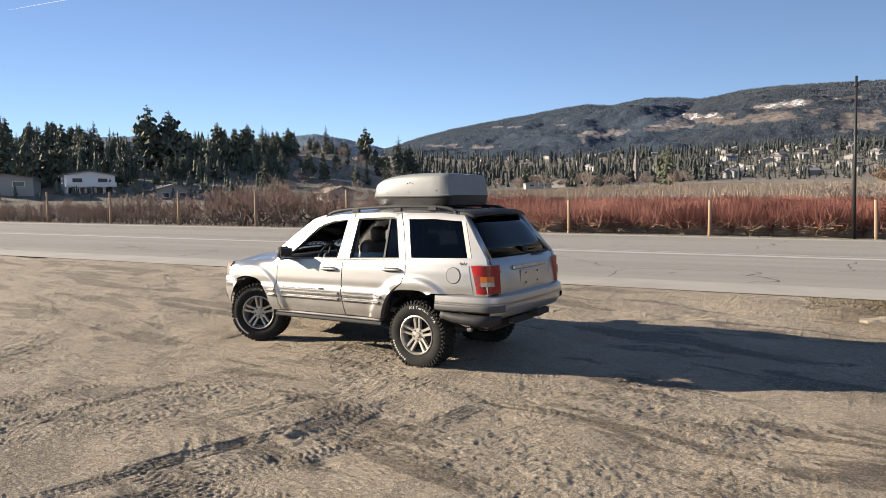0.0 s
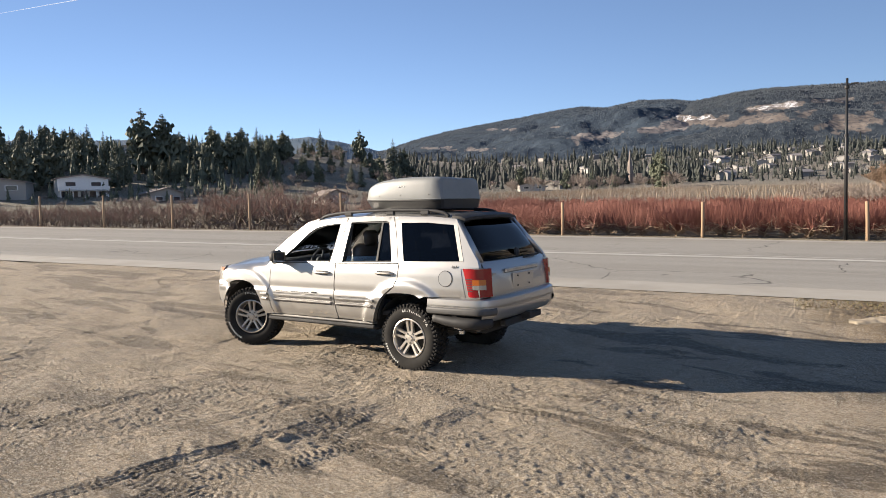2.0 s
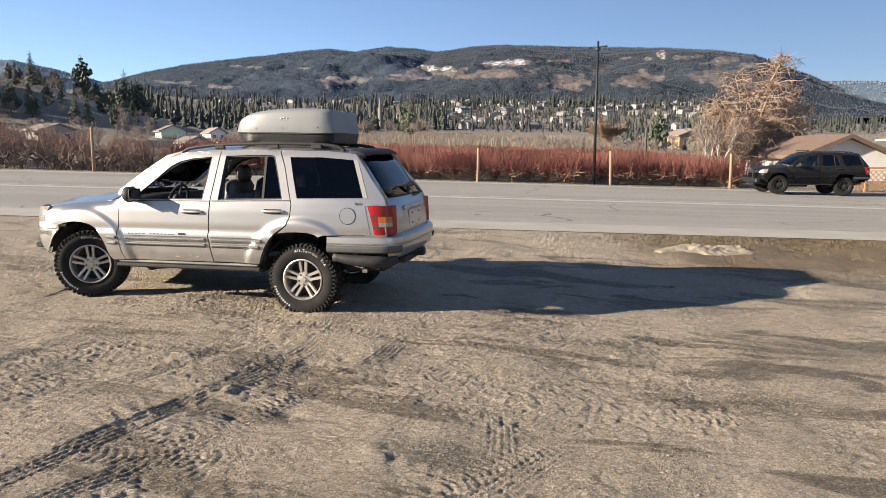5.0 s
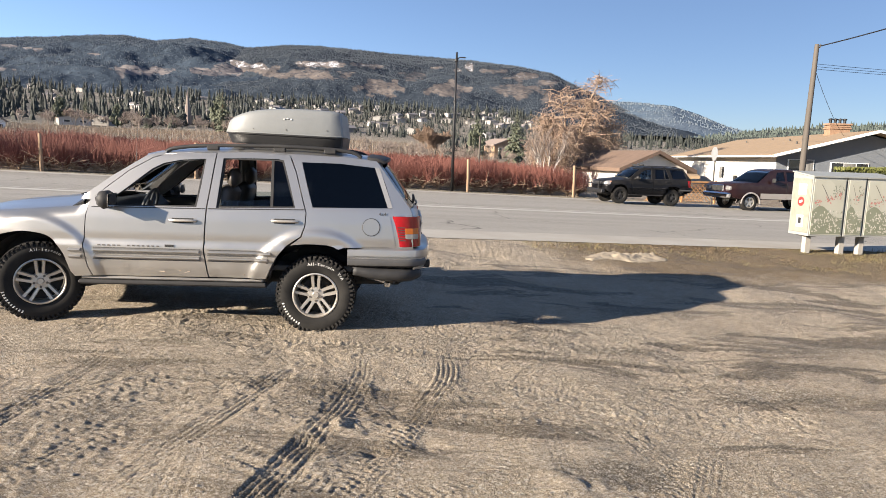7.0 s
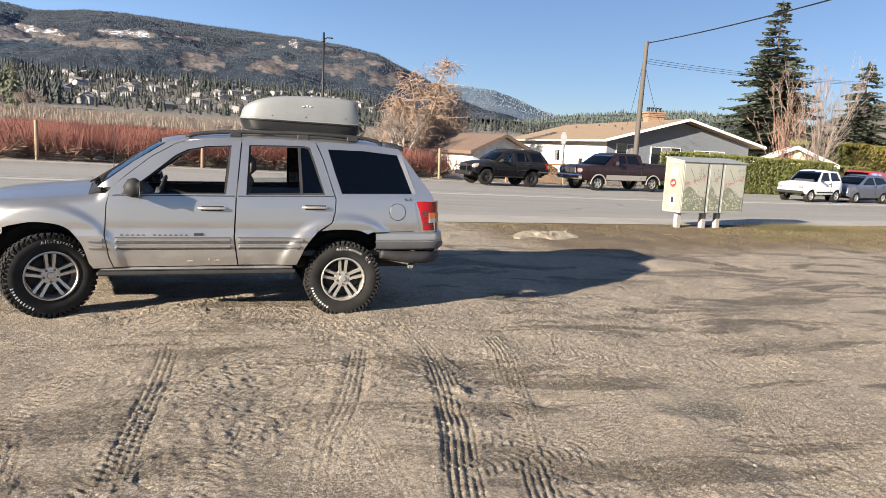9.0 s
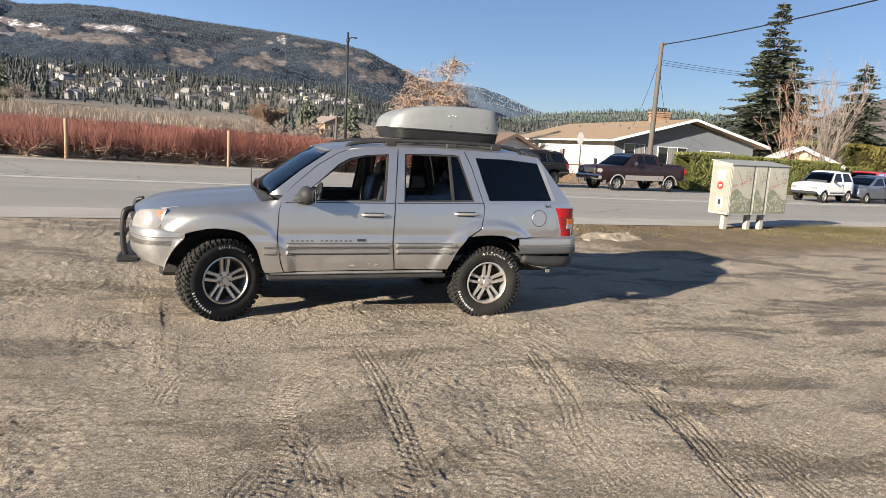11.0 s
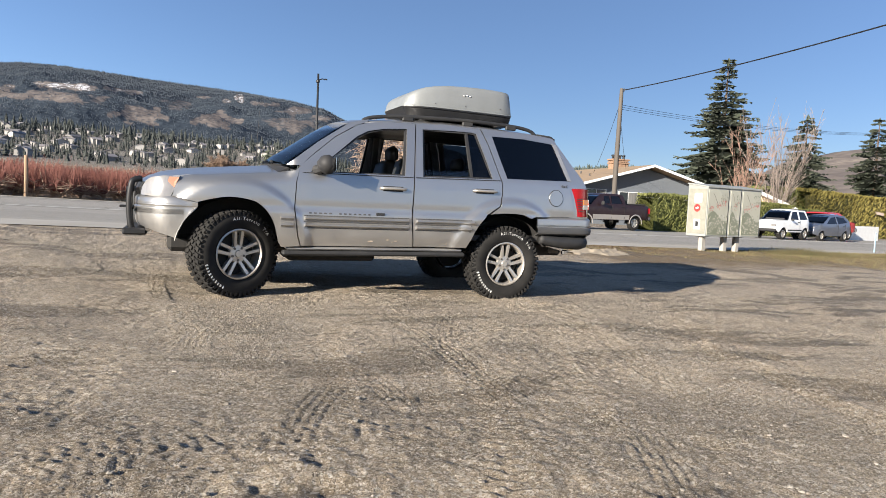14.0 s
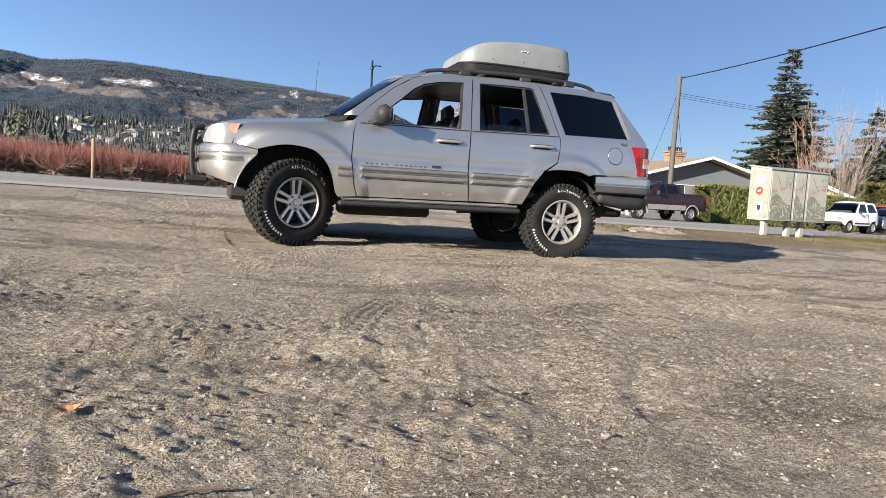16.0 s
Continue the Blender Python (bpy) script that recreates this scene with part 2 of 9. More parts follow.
# ---- materials ----
def dirt_material():
    n = Nodes("packed_sandy_dirt")
    s = n.split()
    big, mid, fine = n.noise(0.35, 6, 0.6), n.noise(2.2, 6, 0.65), n.noise(24, 4, 0.7)
    grit, sand, clod = n.voronoi(36), n.noise(150, 2, 0.7), n.noise(11, 6, 0.72)
    col = n.mix(n.ramp(mid, (0.36, 0.0), (0.66, 1.0)), (0.265, 0.207, 0.141), (0.342, 0.274, 0.191))
    col = n.mix(n.ramp(big, (0.42, 0.0), (0.62, 0.55)), col, (0.29, 0.238, 0.168))
    col = n.mix(n.ramp(grit, (0.05, 0.35), (0.3, 0.0)), col, (0.39, 0.355, 0.3))
    col = n.mix(n.ramp(fine, (0.28, 0.55), (0.44, 0.0)), col, (0.12, 0.096, 0.066))
    col = n.mix(n.ramp(sand, (0.3, 0.3), (0.45, 0.0)), col, (0.15, 0.115, 0.08))
    col = n.mix(n.ramp(sand, (0.56, 0.0), (0.72, 0.3)), col, (0.46, 0.4, 0.32))
    col = n.mix(n.ramp(n.noise(1.5, 7, 0.7, distort=0.6), (0.54, 0.0), (0.66, 0.4)), col, (0.17, 0.14, 0.1))
    col = n.mix(n.ramp(n.noise(5, 6, 0.75, stretch=(0.35, 1, 1)), (0.3, 0.3), (0.42, 0.0)), col, (0.13, 0.103, 0.07))
    # damp streaks that run along the lot, mostly where cars turn
    streak = n.noise(1.0, 8, 0.64, stretch=(0.42, 1.7, 1), distort=0.7)
    zone = n.math("MULTIPLY", n.ramp(n.math("MULTIPLY_ADD", s[0], 0.08, 0.12), (0.2, 0.6), (0.42, 1.0)),
                  n.ramp(n.math("MULTIPLY_ADD", s[1], 0.05, 0.5), (0.1, 0.75), (0.35, 1.0), (0.72, 1.0), (0.85, 0.0)))
    wet = n.math("MULTIPLY", n.ramp(streak, (0.535, 0.0), (0.575, 0.92)), zone)
    col = n.mix(wet, col, (0.085, 0.063, 0.038))
    # single damp stains; the last two broad blots paint the shade of rough tread
    rag = n.noise(3.2, 7, 0.75, distort=0.5)
    for sx, sy, ra, rb, dark in ((3.55, -3.75, 0.55, 0.28, 0.85), (-0.45, -3.35, 0.6, 0.45, 0.6), (0.25, -3.1, 0.45, 0.35, 0.5), (-0.3, -5.45, 0.45, 0.3, 0.6), (4.3, -1.05, 0.9, 0.3, 0.6), (-2.6, -4.0, 0.5, 0.3, 0.5),
                                 (5.3, 0.7, 1.3, 0.4, 0.7), (6.6, -0.6, 1.5, 0.45, 0.6), (7.2, 1.4, 1.6, 0.4, 0.65), (2.3, -0.9, 0.9, 0.3, 0.3), (5.4, -2.2, 1.0, 0.35, 0.55), (-1.6, -3.7, 0.5, 0.35, 0.35), (-1.2, -4.3, 1.9, 0.9, 0.35), (0.2, -4.7, 1.3, 0.8, 0.35)):
        dx = n.math("MULTIPLY_ADD", s[0], 1 / ra, -sx / ra)
        dy = n.math("MULTIPLY_ADD", s[1], 1 / rb, -sy / rb)
        dist = n.math("MULTIPLY_ADD", rag, 2.2, n.math("SQRT", n.math("MULTIPLY_ADD", dx, dx, n.math("MULTIPLY", dy, dy))))
        blot = n.ramp(n.math("MULTIPLY", dist, 0.5), (0.72, dark), (1.0, 0.0))
        col = n.mix(blot, col, (0.085, 0.068, 0.046))
    # brown verge soil and moss on the strip of grass
    edge = n.math("MULTIPLY_ADD", s[0], -0.175, s[1])
    verge = n.math("MULTIPLY", n.ramp(n.math("MULTIPLY_ADD", edge, 0.1, n.math("MULTIPLY_ADD", mid, 0.2, 0.345)), (0.58, 0.0), (0.68, 1.0)),
                   n.ramp(n.math("MULTIPLY_ADD", s[0], 0.1, n.math("MULTIPLY_ADD", big, 0.5, -0.4)), (0.32, 0.0), (0.5, 1.0)))
    verge = n.math("MULTIPLY", verge, n.math("LESS_THAN", edge, 9.0))
    soil = n.mix(n.noise(6, 6, 0.7), (0.08, 0.055, 0.03), (0.175, 0.122, 0.062))
    col = n.mix(verge, col, soil)
    # open country beyond the road
    far = n.ramp(n.math("MULTIPLY_ADD", edge, 0.01, 0.0), (0.20, 0.0), (0.215, 1.0))
    country = n.mix(n.ramp(n.noise(0.05, 5), (0.4, 0.0), (0.6, 1.0)), (0.165, 0.122, 0.078), (0.125, 0.108, 0.066))
    slope = n.ramp(n.math("MULTIPLY_ADD", s[0], -0.005, n.math("MULTIPLY", big, 0.15)), (0.5, 0.0), (0.62, 1.0))
    country = n.mix(slope, country, n.mix(n.ramp(n.noise(0.11, 8, 0.75), (0.35, 0.0), (0.62, 1.0)), (0.045, 0.048, 0.028), (0.15, 0.125, 0.085)))
    town = n.ramp(n.math("MULTIPLY_ADD", edge, 0.001, 0.0), (0.34, 0.0), (0.4, 1.0))
    country = n.mix(town, country, n.mix(n.noise(0.06, 5, 0.7), (0.07, 0.064, 0.05), (0.14, 0.12, 0.095)))
    col = n.mix(far, col, country)
    cell = n.voronoi(75, out="Color")
    pebble = n.split(cell)[0]
    col = n.mix(n.ramp(pebble, (0.0, 0.5), (0.32, 0.0)), col, (0.09, 0.075, 0.055))
    col = n.mix(n.ramp(pebble, (0.7, 0.0), (1.0, 0.65)), col, (0.5, 0.455, 0.385))
    speck = n.split(n.voronoi(190, out="Color"))[0]
    col = n.mix(n.ramp(speck, (0.0, 0.7), (0.34, 0.0)), col, (0.08, 0.066, 0.048))
    col = n.mix(n.ramp(speck, (0.66, 0.0), (1.0, 0.65)), col, (0.52, 0.47, 0.4))
    col = n.mix(n.math("MULTIPLY", verge, 0.6), col, soil)
    col = n.mix(n.math("MULTIPLY", wet, 0.45), col, (0.085, 0.063, 0.038))
    # tiny pits: the grain's hollows are shaded by a dark colour
    grain = n.noise(62, 6, 0.8)
    col = n.mix(n.ramp(grain, (0.3, 0.45), (0.4, 0.0)), col, (0.08, 0.065, 0.045))
    h = n.math("ADD", n.math("MULTIPLY", fine, 0.45), n.math("MULTIPLY", n.ramp(grit, (0.0, 1.0), (0.3, 0.0)), 0.25))
    h = n.math("ADD", h, n.math("ADD", n.math("MULTIPLY_ADD", mid, 0.5, n.math("MULTIPLY", clod, 0.8)), n.math("MULTIPLY", grain, 0.55)))
    drag = n.noise(14, 7, 0.75, stretch=(0.4, 1, 1), distort=0.6)
    h = n.math("MULTIPLY_ADD", drag, 1.1, h)
    loose = n.math("MULTIPLY_ADD", n.ramp(n.noise(0.9, 5, 0.6, distort=0.4), (0.4, 0.0), (0.6, 1.0)), 0.55, 0.45)
    sharp = n.math("MULTIPLY_ADD", n.noise(190, 3, 0.75), 0.22, n.math("MULTIPLY", n.ramp(n.voronoi(120), (0.0, 1.0), (0.45, 0.0)), 0.16))
    h = n.math("MULTIPLY_ADD", h, loose, sharp)
    rough = n.mix(wet, (0.95,) * 3, (0.6,) * 3)
    return n.done(col, rough, 0, n.bump(h, 1.0, 0.03), Specular_IOR_Level=0.25)


def asphalt_material():
    n = Nodes("old_grey_asphalt")
    s = n.split()
    big, fine = n.noise(0.5, 5, 0.6, stretch=(0.15, 1, 1)), n.noise(90, 3, 0.7)
    lane = n.noise(0.9, 3, 0.5, stretch=(0.01, 1, 1))
    col = n.mix(n.ramp(big, (0.3, 0.0), (0.7, 1.0)), (0.225, 0.203, 0.168), (0.3, 0.272, 0.228))
    col = n.mix(n.ramp(lane, (0.45, 0.0), (0.6, 0.5)), col, (0.37, 0.34, 0.288))
    col = n.mix(0.55, col, n.mix(n.ramp(fine, (0.3, 0.0), (0.7, 1.0)), (0.08, 0.077, 0.07), (0.47, 0.45, 0.41)))
    warp = n.t.nodes.new("ShaderNodeVectorMath")
    noise3 = n.t.nodes.new("ShaderNodeTexNoise")
    noise3.inputs["Scale"].default_value = 0.9
    n.put(noise3.inputs["Vector"], n.c)
    n.put(warp.inputs[0], n.c)
    n.put(warp.inputs[1], noise3.outputs["Color"])
    cr = n.voronoi(0.16, "DISTANCE_TO_EDGE", co=warp.outputs[0])
    crack = n.math("MULTIPLY", n.ramp(cr, (0.0, 1.0), (0.0035, 0.0)), n.ramp(n.noise(0.3, 2), (0.45, 0.0), (0.52, 1.0)))
    col = n.mix(crack, col, (0.05, 0.048, 0.045))
    return n.done(col, 0.85, 0, n.bump(n.math("SUBTRACT", fine, crack), 0.6, 0.008), Specular_IOR_Level=0.12)


M_DIRT, M_ASPHALT = dirt_material(), asphalt_material()
M_KERB = plain("pale_worn_concrete", (0.345, 0.32, 0.275), (0.265, 0.24, 0.2), 0.8, 50, 0.9)
M_PAINT_LINE = plain("worn_road_paint", (0.44, 0.42, 0.375), (0.34, 0.32, 0.28), 2.0, 40, 0.85)
M_WOOD_POST = plain("weathered_post_wood", (0.3, 0.2, 0.12), (0.2, 0.14, 0.09), 3, 30, 0.85, stretch=(1, 1, 0.15))
M_POLE_WOOD = plain("utility_pole_wood", (0.09, 0.077, 0.064), (0.06, 0.052, 0.044), 3, 40, 0.85, stretch=(1, 1, 0.06), bump=0.4)
M_BLACK_METAL = plain("black_painted_steel", (0.012, 0.012, 0.013), (0.022, 0.022, 0.022), 4, 60, 0.5, 0.0, Specular_IOR_Level=0.3)
M_TWIG_RED = island("red_orchard_shoots", (0.095, 0.027, 0.02), (0.165, 0.057, 0.038))
M_LIMB = island("pale_orchard_limbs", (0.2, 0.13, 0.085), (0.36, 0.27, 0.19))
M_LIMB_DARK = island("dark_gnarled_bark", (0.075, 0.058, 0.048), (0.17, 0.13, 0.1))
M_TWIG_TAN = island("tan_larch_twigs", (0.15, 0.1, 0.072), (0.3, 0.21, 0.145))
M_TWIG_GREY = island("grey_bare_twigs", (0.14, 0.11, 0.093), (0.27, 0.22, 0.185))
M_BIRCH = plain("white_birch_bark", (0.6, 0.56, 0.5), (0.35, 0.3, 0.26), 6, 40, 0.8)
M_BARK = plain("brown_conifer_bark", (0.13, 0.085, 0.055), (0.08, 0.055, 0.04), 6, 40, 0.9)
M_NEEDLES = island("dark_green_needles", (0.04, 0.05, 0.033), (0.1, 0.108, 0.068))
M_NEEDLES_BLUE = island("blue_green_spruce_needles", (0.026, 0.034, 0.024), (0.07, 0.08, 0.052))
M_HEDGE = island("green_cedar_sprays", (0.06, 0.072, 0.015), (0.125, 0.128, 0.03))
M_HEDGE_GOLD = island("golden_cedar_sprays", (0.1, 0.09, 0.015), (0.2, 0.16, 0.035))
M_GRASS = island("dry_and_green_grass", (0.2, 0.14, 0.07), (0.095, 0.1, 0.035))
M_GLASS_DARK = Nodes("dark_window_glass").done((0.01, 0.012, 0.015), 0.04, 0.0, Specular_IOR_Level=0.6)
M_RUBBER = plain("black_tyre_rubber", (0.014, 0.0135, 0.013), (0.032, 0.03, 0.027), 5, 50, 0.85, Specular_IOR_Level=0.15)
M_WHITE = plain("white_paint", (0.68, 0.67, 0.64), (0.6, 0.59, 0.565), 3, 50, 0.5)

# ---- ground and road ----
ROAD_A = math.atan(0.175)
ROAD_T = Vector((math.cos(ROAD_A), math.sin(ROAD_A), 0))
ROAD_N = Vector((-math.sin(ROAD_A), math.cos(ROAD_A), 0))
ROAD_O = Vector((0, 5.1, 0))            # on the near edge of the paved strip
ROAD_W = 17.3


def road_s(x, y):
    return x * ROAD_T.x + (y - ROAD_O.y) * ROAD_T.y


def road_n(x, y):
    return x * ROAD_N.x + (y - ROAD_O.y) * ROAD_N.y


def base_z(x, y):
    """Height of the land, with no ruts."""
    x, y = np.asarray(x, float), np.asarray(y, float)
    n = road_n(x, y)
    z = 0.035 - 0.025 * np.minimum(x, 15) - 0.016 * np.maximum(x - 15, 0) + 0.26 * smooth01(-6.5, 1.0, n)
    z = np.where(x < -60, z + 0.025 * (x + 60), z)
    dx, dy = x - 2, y + 7
    d, az = np.hypot(dx, dy), np.degrees(np.arctan2(dx, dy))
    front = smooth01(24, 60, n)
    valley = smooth01(75, -5, az)
    e = np.clip(d - 70, 0, 680)
    z = z + front * ((0.026 - 0.006 * valley) * e + (0.000012 + 0.000028 * valley) * e ** 2)
    hill = smooth01(-30, -45, az) * smooth01(-120, -95, az)
    z = z + front * hill * (18.5 * smooth01(145, 285, d))
    z = z + front * smooth01(-48, -36, az) * smooth01(15, 9, az) * 21.0 * smooth01(340, 860, d)
    return z


def gz(x, y):
    return float(base_z(x, y))


TRACKS = [  # rows of points along tyre tracks, and the width of the tyre
    (0.21, [(1.22, -5.2), (1.42, -4.4), (1.58, -3.85), (1.68, -3.39), (1.81, -2.79), (1.9, -2.1), (1.87, -1.5)]),
    (0.21, [(1.6, -5.2), (1.88, -4.32), (2.06, -3.82), (2.21, -3.34), (2.41, -2.72), (2.58, -2.1), (2.62, -1.5)]),
    (0.2, [(0.6, -5.2), (0.66, -4.5), (0.8, -3.8), (1.02, -3.18), (1.33, -1.93)]),
    (0.2, [(-1.3, -4.6), (-1.09, -3.78), (-0.86, -2.6), (0.0, -1.43)]),
    (0.2, [(2.96, -2.2), (2.92, -3.23), (2.88, -4.2)]),
    (0.2, [(4.1, -0.75), (4.81, -1.45), (5.51, -1.93), (6.4, -2.3)]),
    (0.2, [(3.14, -2.27), (3.49, -1.62), (4.33, -1.24), (5.07, -0.41)]),
    (0.2, [(-2.6, -5.25), (-1.96, -5.38), (-1.76, -5.46), (-1.57, -5.64), (-1.3, -6.0)]),
    (0.2, [(-2.9, -3.7), (-2.19, -4.24), (-1.83, -4.73), (-1.59, -5.11), (-1.38, -5.41)]),
    (0.2, [(-0.2, -3.2), (-0.31, -3.87), (-0.87, -5.23), (-1.1, -5.9)]),
    (0.2, [(0.1, -4.5), (-0.15, -5.04), (-0.45, -5.56), (-0.64, -5.95)]),
    (0.2, [(-3.3, -3.8), (-2.65, -3.24), (-2.39, -3.01), (-1.7, -2.49), (-1.06, -1.98)]),
    (0.2, [(-0.33, -4.4), (-0.31, -3.76), (-0.24, -2.68), (-0.22, -1.65)]),
    (0.2, [(-0.2, -4.9), (-0.02, -4.45), (0.33, -3.6), (0.65, -2.67)]),
    (0.2, [(2.3, -4.9), (2.12, -4.36), (2.2, -3.37), (1.92, -2.59), (1.88, -1.96)]),
    (0.22, [(-9.0, 0.6), (-4.0, 1.2), (2.0, 2.7), (9.0, 1.5), (16.0, -1.0)]),
    (0.22, [(-9.0, 2.2), (-3.0, 2.6), (3.0, 3.6), (10.0, 0.3), (15.0, -3.0)]),
]


def lumps(X, Y, cell, seed):
    """Smooth random relief between -1 and 1, with lumps about one cell wide."""
    tab = np.random.default_rng(seed).uniform(-1, 1, (256, 256))
    u, v = X / cell, Y / cell
    i, j = np.floor(u).astype(int), np.floor(v).astype(int)
    fu, fv = u - i, v - j
    fu, fv = fu * fu * (3 - 2 * fu), fv * fv * (3 - 2 * fv)
    a, b, c, d = (tab[(i + p) % 256, (j + q) % 256] for p, q in ((0, 0), (1, 0), (0, 1), (1, 1)))
    return (a * (1 - fu) + b * fu) * (1 - fv) + (c * (1 - fu) + d * fu) * fv


def ruts(X, Y):
    """Relief of the packed dirt: waves, lumps, tyre tracks with tread blocks."""
    n = road_n(X, Y)
    on = smooth01(0.0, -0.5, n) * smooth01(-9.5, -8.0, X) * smooth01(16, 13, X) * smooth01(-9.5, -8, Y)
    H = np.zeros_like(X)
    rng = np.random.default_rng(5)
    for k in range(70):
        f = rng.uniform(0.6, 9.0)
        a, ph = rng.uniform(0, 6.28), rng.uniform(0, 6.28)
        H += 0.0052 / (1 + 0.35 * f) * np.sin(f * (X * math.cos(a) + Y * math.sin(a)) + ph)
    turned = (0.8 * X + 0.6 * Y, 0.8 * Y - 0.6 * X)
    loose = 0.3 + 0.9 * smooth01(-0.25, 0.35, lumps(X + 0.3 * Y, Y, 0.9, 17) + 0.5 * lumps(X, Y, 0.35, 18))
    for cell, amp in ((0.31, 0.0035), (0.13, 0.003), (0.062, 0.0045), (0.033, 0.0046), (0.024, 0.003)):
        H += amp * (loose if cell < 0.1 else 1.0) * lumps(turned[0], turned[1], cell, int(cell * 1000))
    crumbly = smooth01(-0.1, 0.5, lumps(X, Y, 0.7, 91))
    H += 0.007 * crumbly * np.maximum(0, lumps(X, turned[1], 0.05, 33) - 0.25)
    tracks = list(TRACKS)
    for k in range(270):
        x, y, a = rng.uniform(-8.5, 9.5), rng.uniform(-6.2, 2.5), rng.normal(0, 0.25) + (1.15, 0.35, 2.0, -0.25)[k % 4]
        b = a + rng.uniform(-0.3, 0.3)
        L = rng.uniform(0.35, 1.1)
        tracks.append((0.19, [(x, y), (x + L * math.cos(a), y + L * math.sin(a)), (x + L * math.cos(a) + L * math.cos(b), y + L * math.sin(a) + L * math.sin(b))]))
    for i, (w, pts) in enumerate(tracks):
        c = curve([(p[0], p[1], 0) for p in pts], 14)
        C = np.array([(p.x, p.y) for p in c])
        lo, hi = C.min(0) - 0.3, C.max(0) + 0.3
        box = (X > lo[0]) & (X < hi[0]) & (Y > lo[1]) & (Y < hi[1])
        if not box.any():
            continue
        px, py = X[box], Y[box]
        best, lat, along, run = np.full(px.shape, 9.0), np.zeros(px.shape), np.zeros(px.shape), 0.0
        for a, b in zip(C[:-1], C[1:]):
            d = b - a
            L = math.hypot(*d)
            t = np.clip(((px - a[0]) * d[0] + (py - a[1]) * d[1]) / L ** 2, 0, 1)
            ex, ey = px - a[0] - t * d[0], py - a[1] - t * d[1]
            dist = np.hypot(ex, ey)
            near = dist < best
            best = np.where(near, dist, best)
            lat = np.where(near, np.sign(d[0] * ey - d[1] * ex) * dist, lat)
            along = np.where(near, run + t * L, along)
            run += L
        ends = smooth01(0, 0.35, along) * smooth01(0, 0.35, run - along)
        ends *= 0.72 + 0.28 * np.sin(along * 1.3 + i * 2.1)
        inner = smooth01(w * 0.56, w * 0.44, best)
        zig = np.abs(2 * ((along / 0.052) % 1.0) - 1) - 0.5
        rib = smooth01(0.05, 0.45, np.cos(6.2832 * (lat + 0.011 * zig * (1 if i % 2 else -1)) / 0.043))
        bar_ = smooth01(-0.2, 0.2, np.sin(6.2832 * (along + 0.4 * np.abs(lat)) / 0.06))
        tread = rib if i % 5 < 3 else bar_
        rim = np.exp(-((best - w * 0.62) / 0.03) ** 2) * 0.010
        deep = 1.1 if i < 2 else 0.7 if i < 15 else 0.55
        H[box] += deep * ends * (0.3 * rim - inner * (0.002 + 0.4 * H[box] - 0.0115 * tread))
    for x, y, r, h in ((2.0, -3.2, 0.28, 0.045), (2.07, -3.55, 0.09, -0.05), (2.42, -3.4, 0.1, -0.05), (1.74, -3.2, 0.18, 0.035), (1.62, -3.5, 0.1, -0.04), (-1.52, -4.76, 0.16, 0.05), (-1.4, -4.9, 0.1, -0.04),
                       (-2.6, -4.1, 0.3, 0.03), (3.2, -3.9, 0.2, 0.04), (0.4, -4.9, 0.25, 0.03), (-3.5, -3.9, 0.25, 0.04), (-3.2, -4.4, 0.2, -0.04)):
        e = np.hypot(X - x, (Y - y) * 1.3) / r
        H += 0.7 * h * np.exp(-(e + 0.25 * lumps(X, Y, 0.09, 12)) ** 2) * (0.75 + 0.5 * lumps(X, Y, 0.07, 8))
    return H * on


def steps(stops):
    """Coordinates whose spacing changes from stretch to stretch: (start, spacing) rows and an end."""
    out = []
    for (a, s), (b, _) in zip(stops[:-1], stops[1:]):
        out += list(np.linspace(a, b, max(1, round((b - a) / s)), endpoint=False))
    return np.array(out + [stops[-1][0]])


gx_ = steps([(-2600, 300), (-800, 60), (-320, 22), (-60, 4), (-14, 0.4), (-9, 0.04), (-4.6, 0.0125), (5.4, 0.022), (8.6, 0.05), (11, 0.3), (18, 1.5), (40, 6), (120, 25), (420, 120), (2600, 0)])
gy_ = steps([(-2600, 400), (-300, 60), (-40, 5), (-12, 0.6), (-8, 0.12), (-6.1, 0.0125), (-2.2, 0.02), (0.5, 0.045), (3.5, 0.16), (9, 0.8), (34, 3), (70, 12), (400, 40), (900, 200), (2600, 0)])
GX, GY = np.meshgrid(gx_, gy_, indexing="ij")
GZ = base_z(GX, GY) + ruts(GX, GY)
nroad = road_n(GX, GY)
GZ -= 0.25 * smooth01(0.25, 0.6, nroad) * smooth01(ROAD_W - 0.2, ROAD_W - 0.6, nroad)   # bed of the road
ny = len(gy_)
ii, jj = np.meshgrid(np.arange(len(gx_) - 1), np.arange(ny - 1), indexing="ij")
quads = np.stack([ii * ny + jj, (ii + 1) * ny + jj, (ii + 1) * ny + jj + 1, ii * ny + jj + 1], -1).reshape(-1, 4)
gme = bpy.data.meshes.new("ground")
gme.vertices.add(GX.size)
gme.vertices.foreach_set("co", np.stack([GX, GY, GZ], -1).astype(np.float32).ravel())
gme.loops.add(quads.size)
gme.loops.foreach_set("vertex_index", quads.astype(np.int32).ravel())
gme.polygons.add(len(quads))
gme.polygons.foreach_set("loop_start", np.arange(0, quads.size, 4, dtype=np.int32))
gme.update(calc_edges=True)
gme.shade_smooth()
gme.materials.append(M_DIRT)
tagged(new("ground", gme), "packed sandy dirt lot with tyre tracks and damp streaks", "ground", kind="structure")


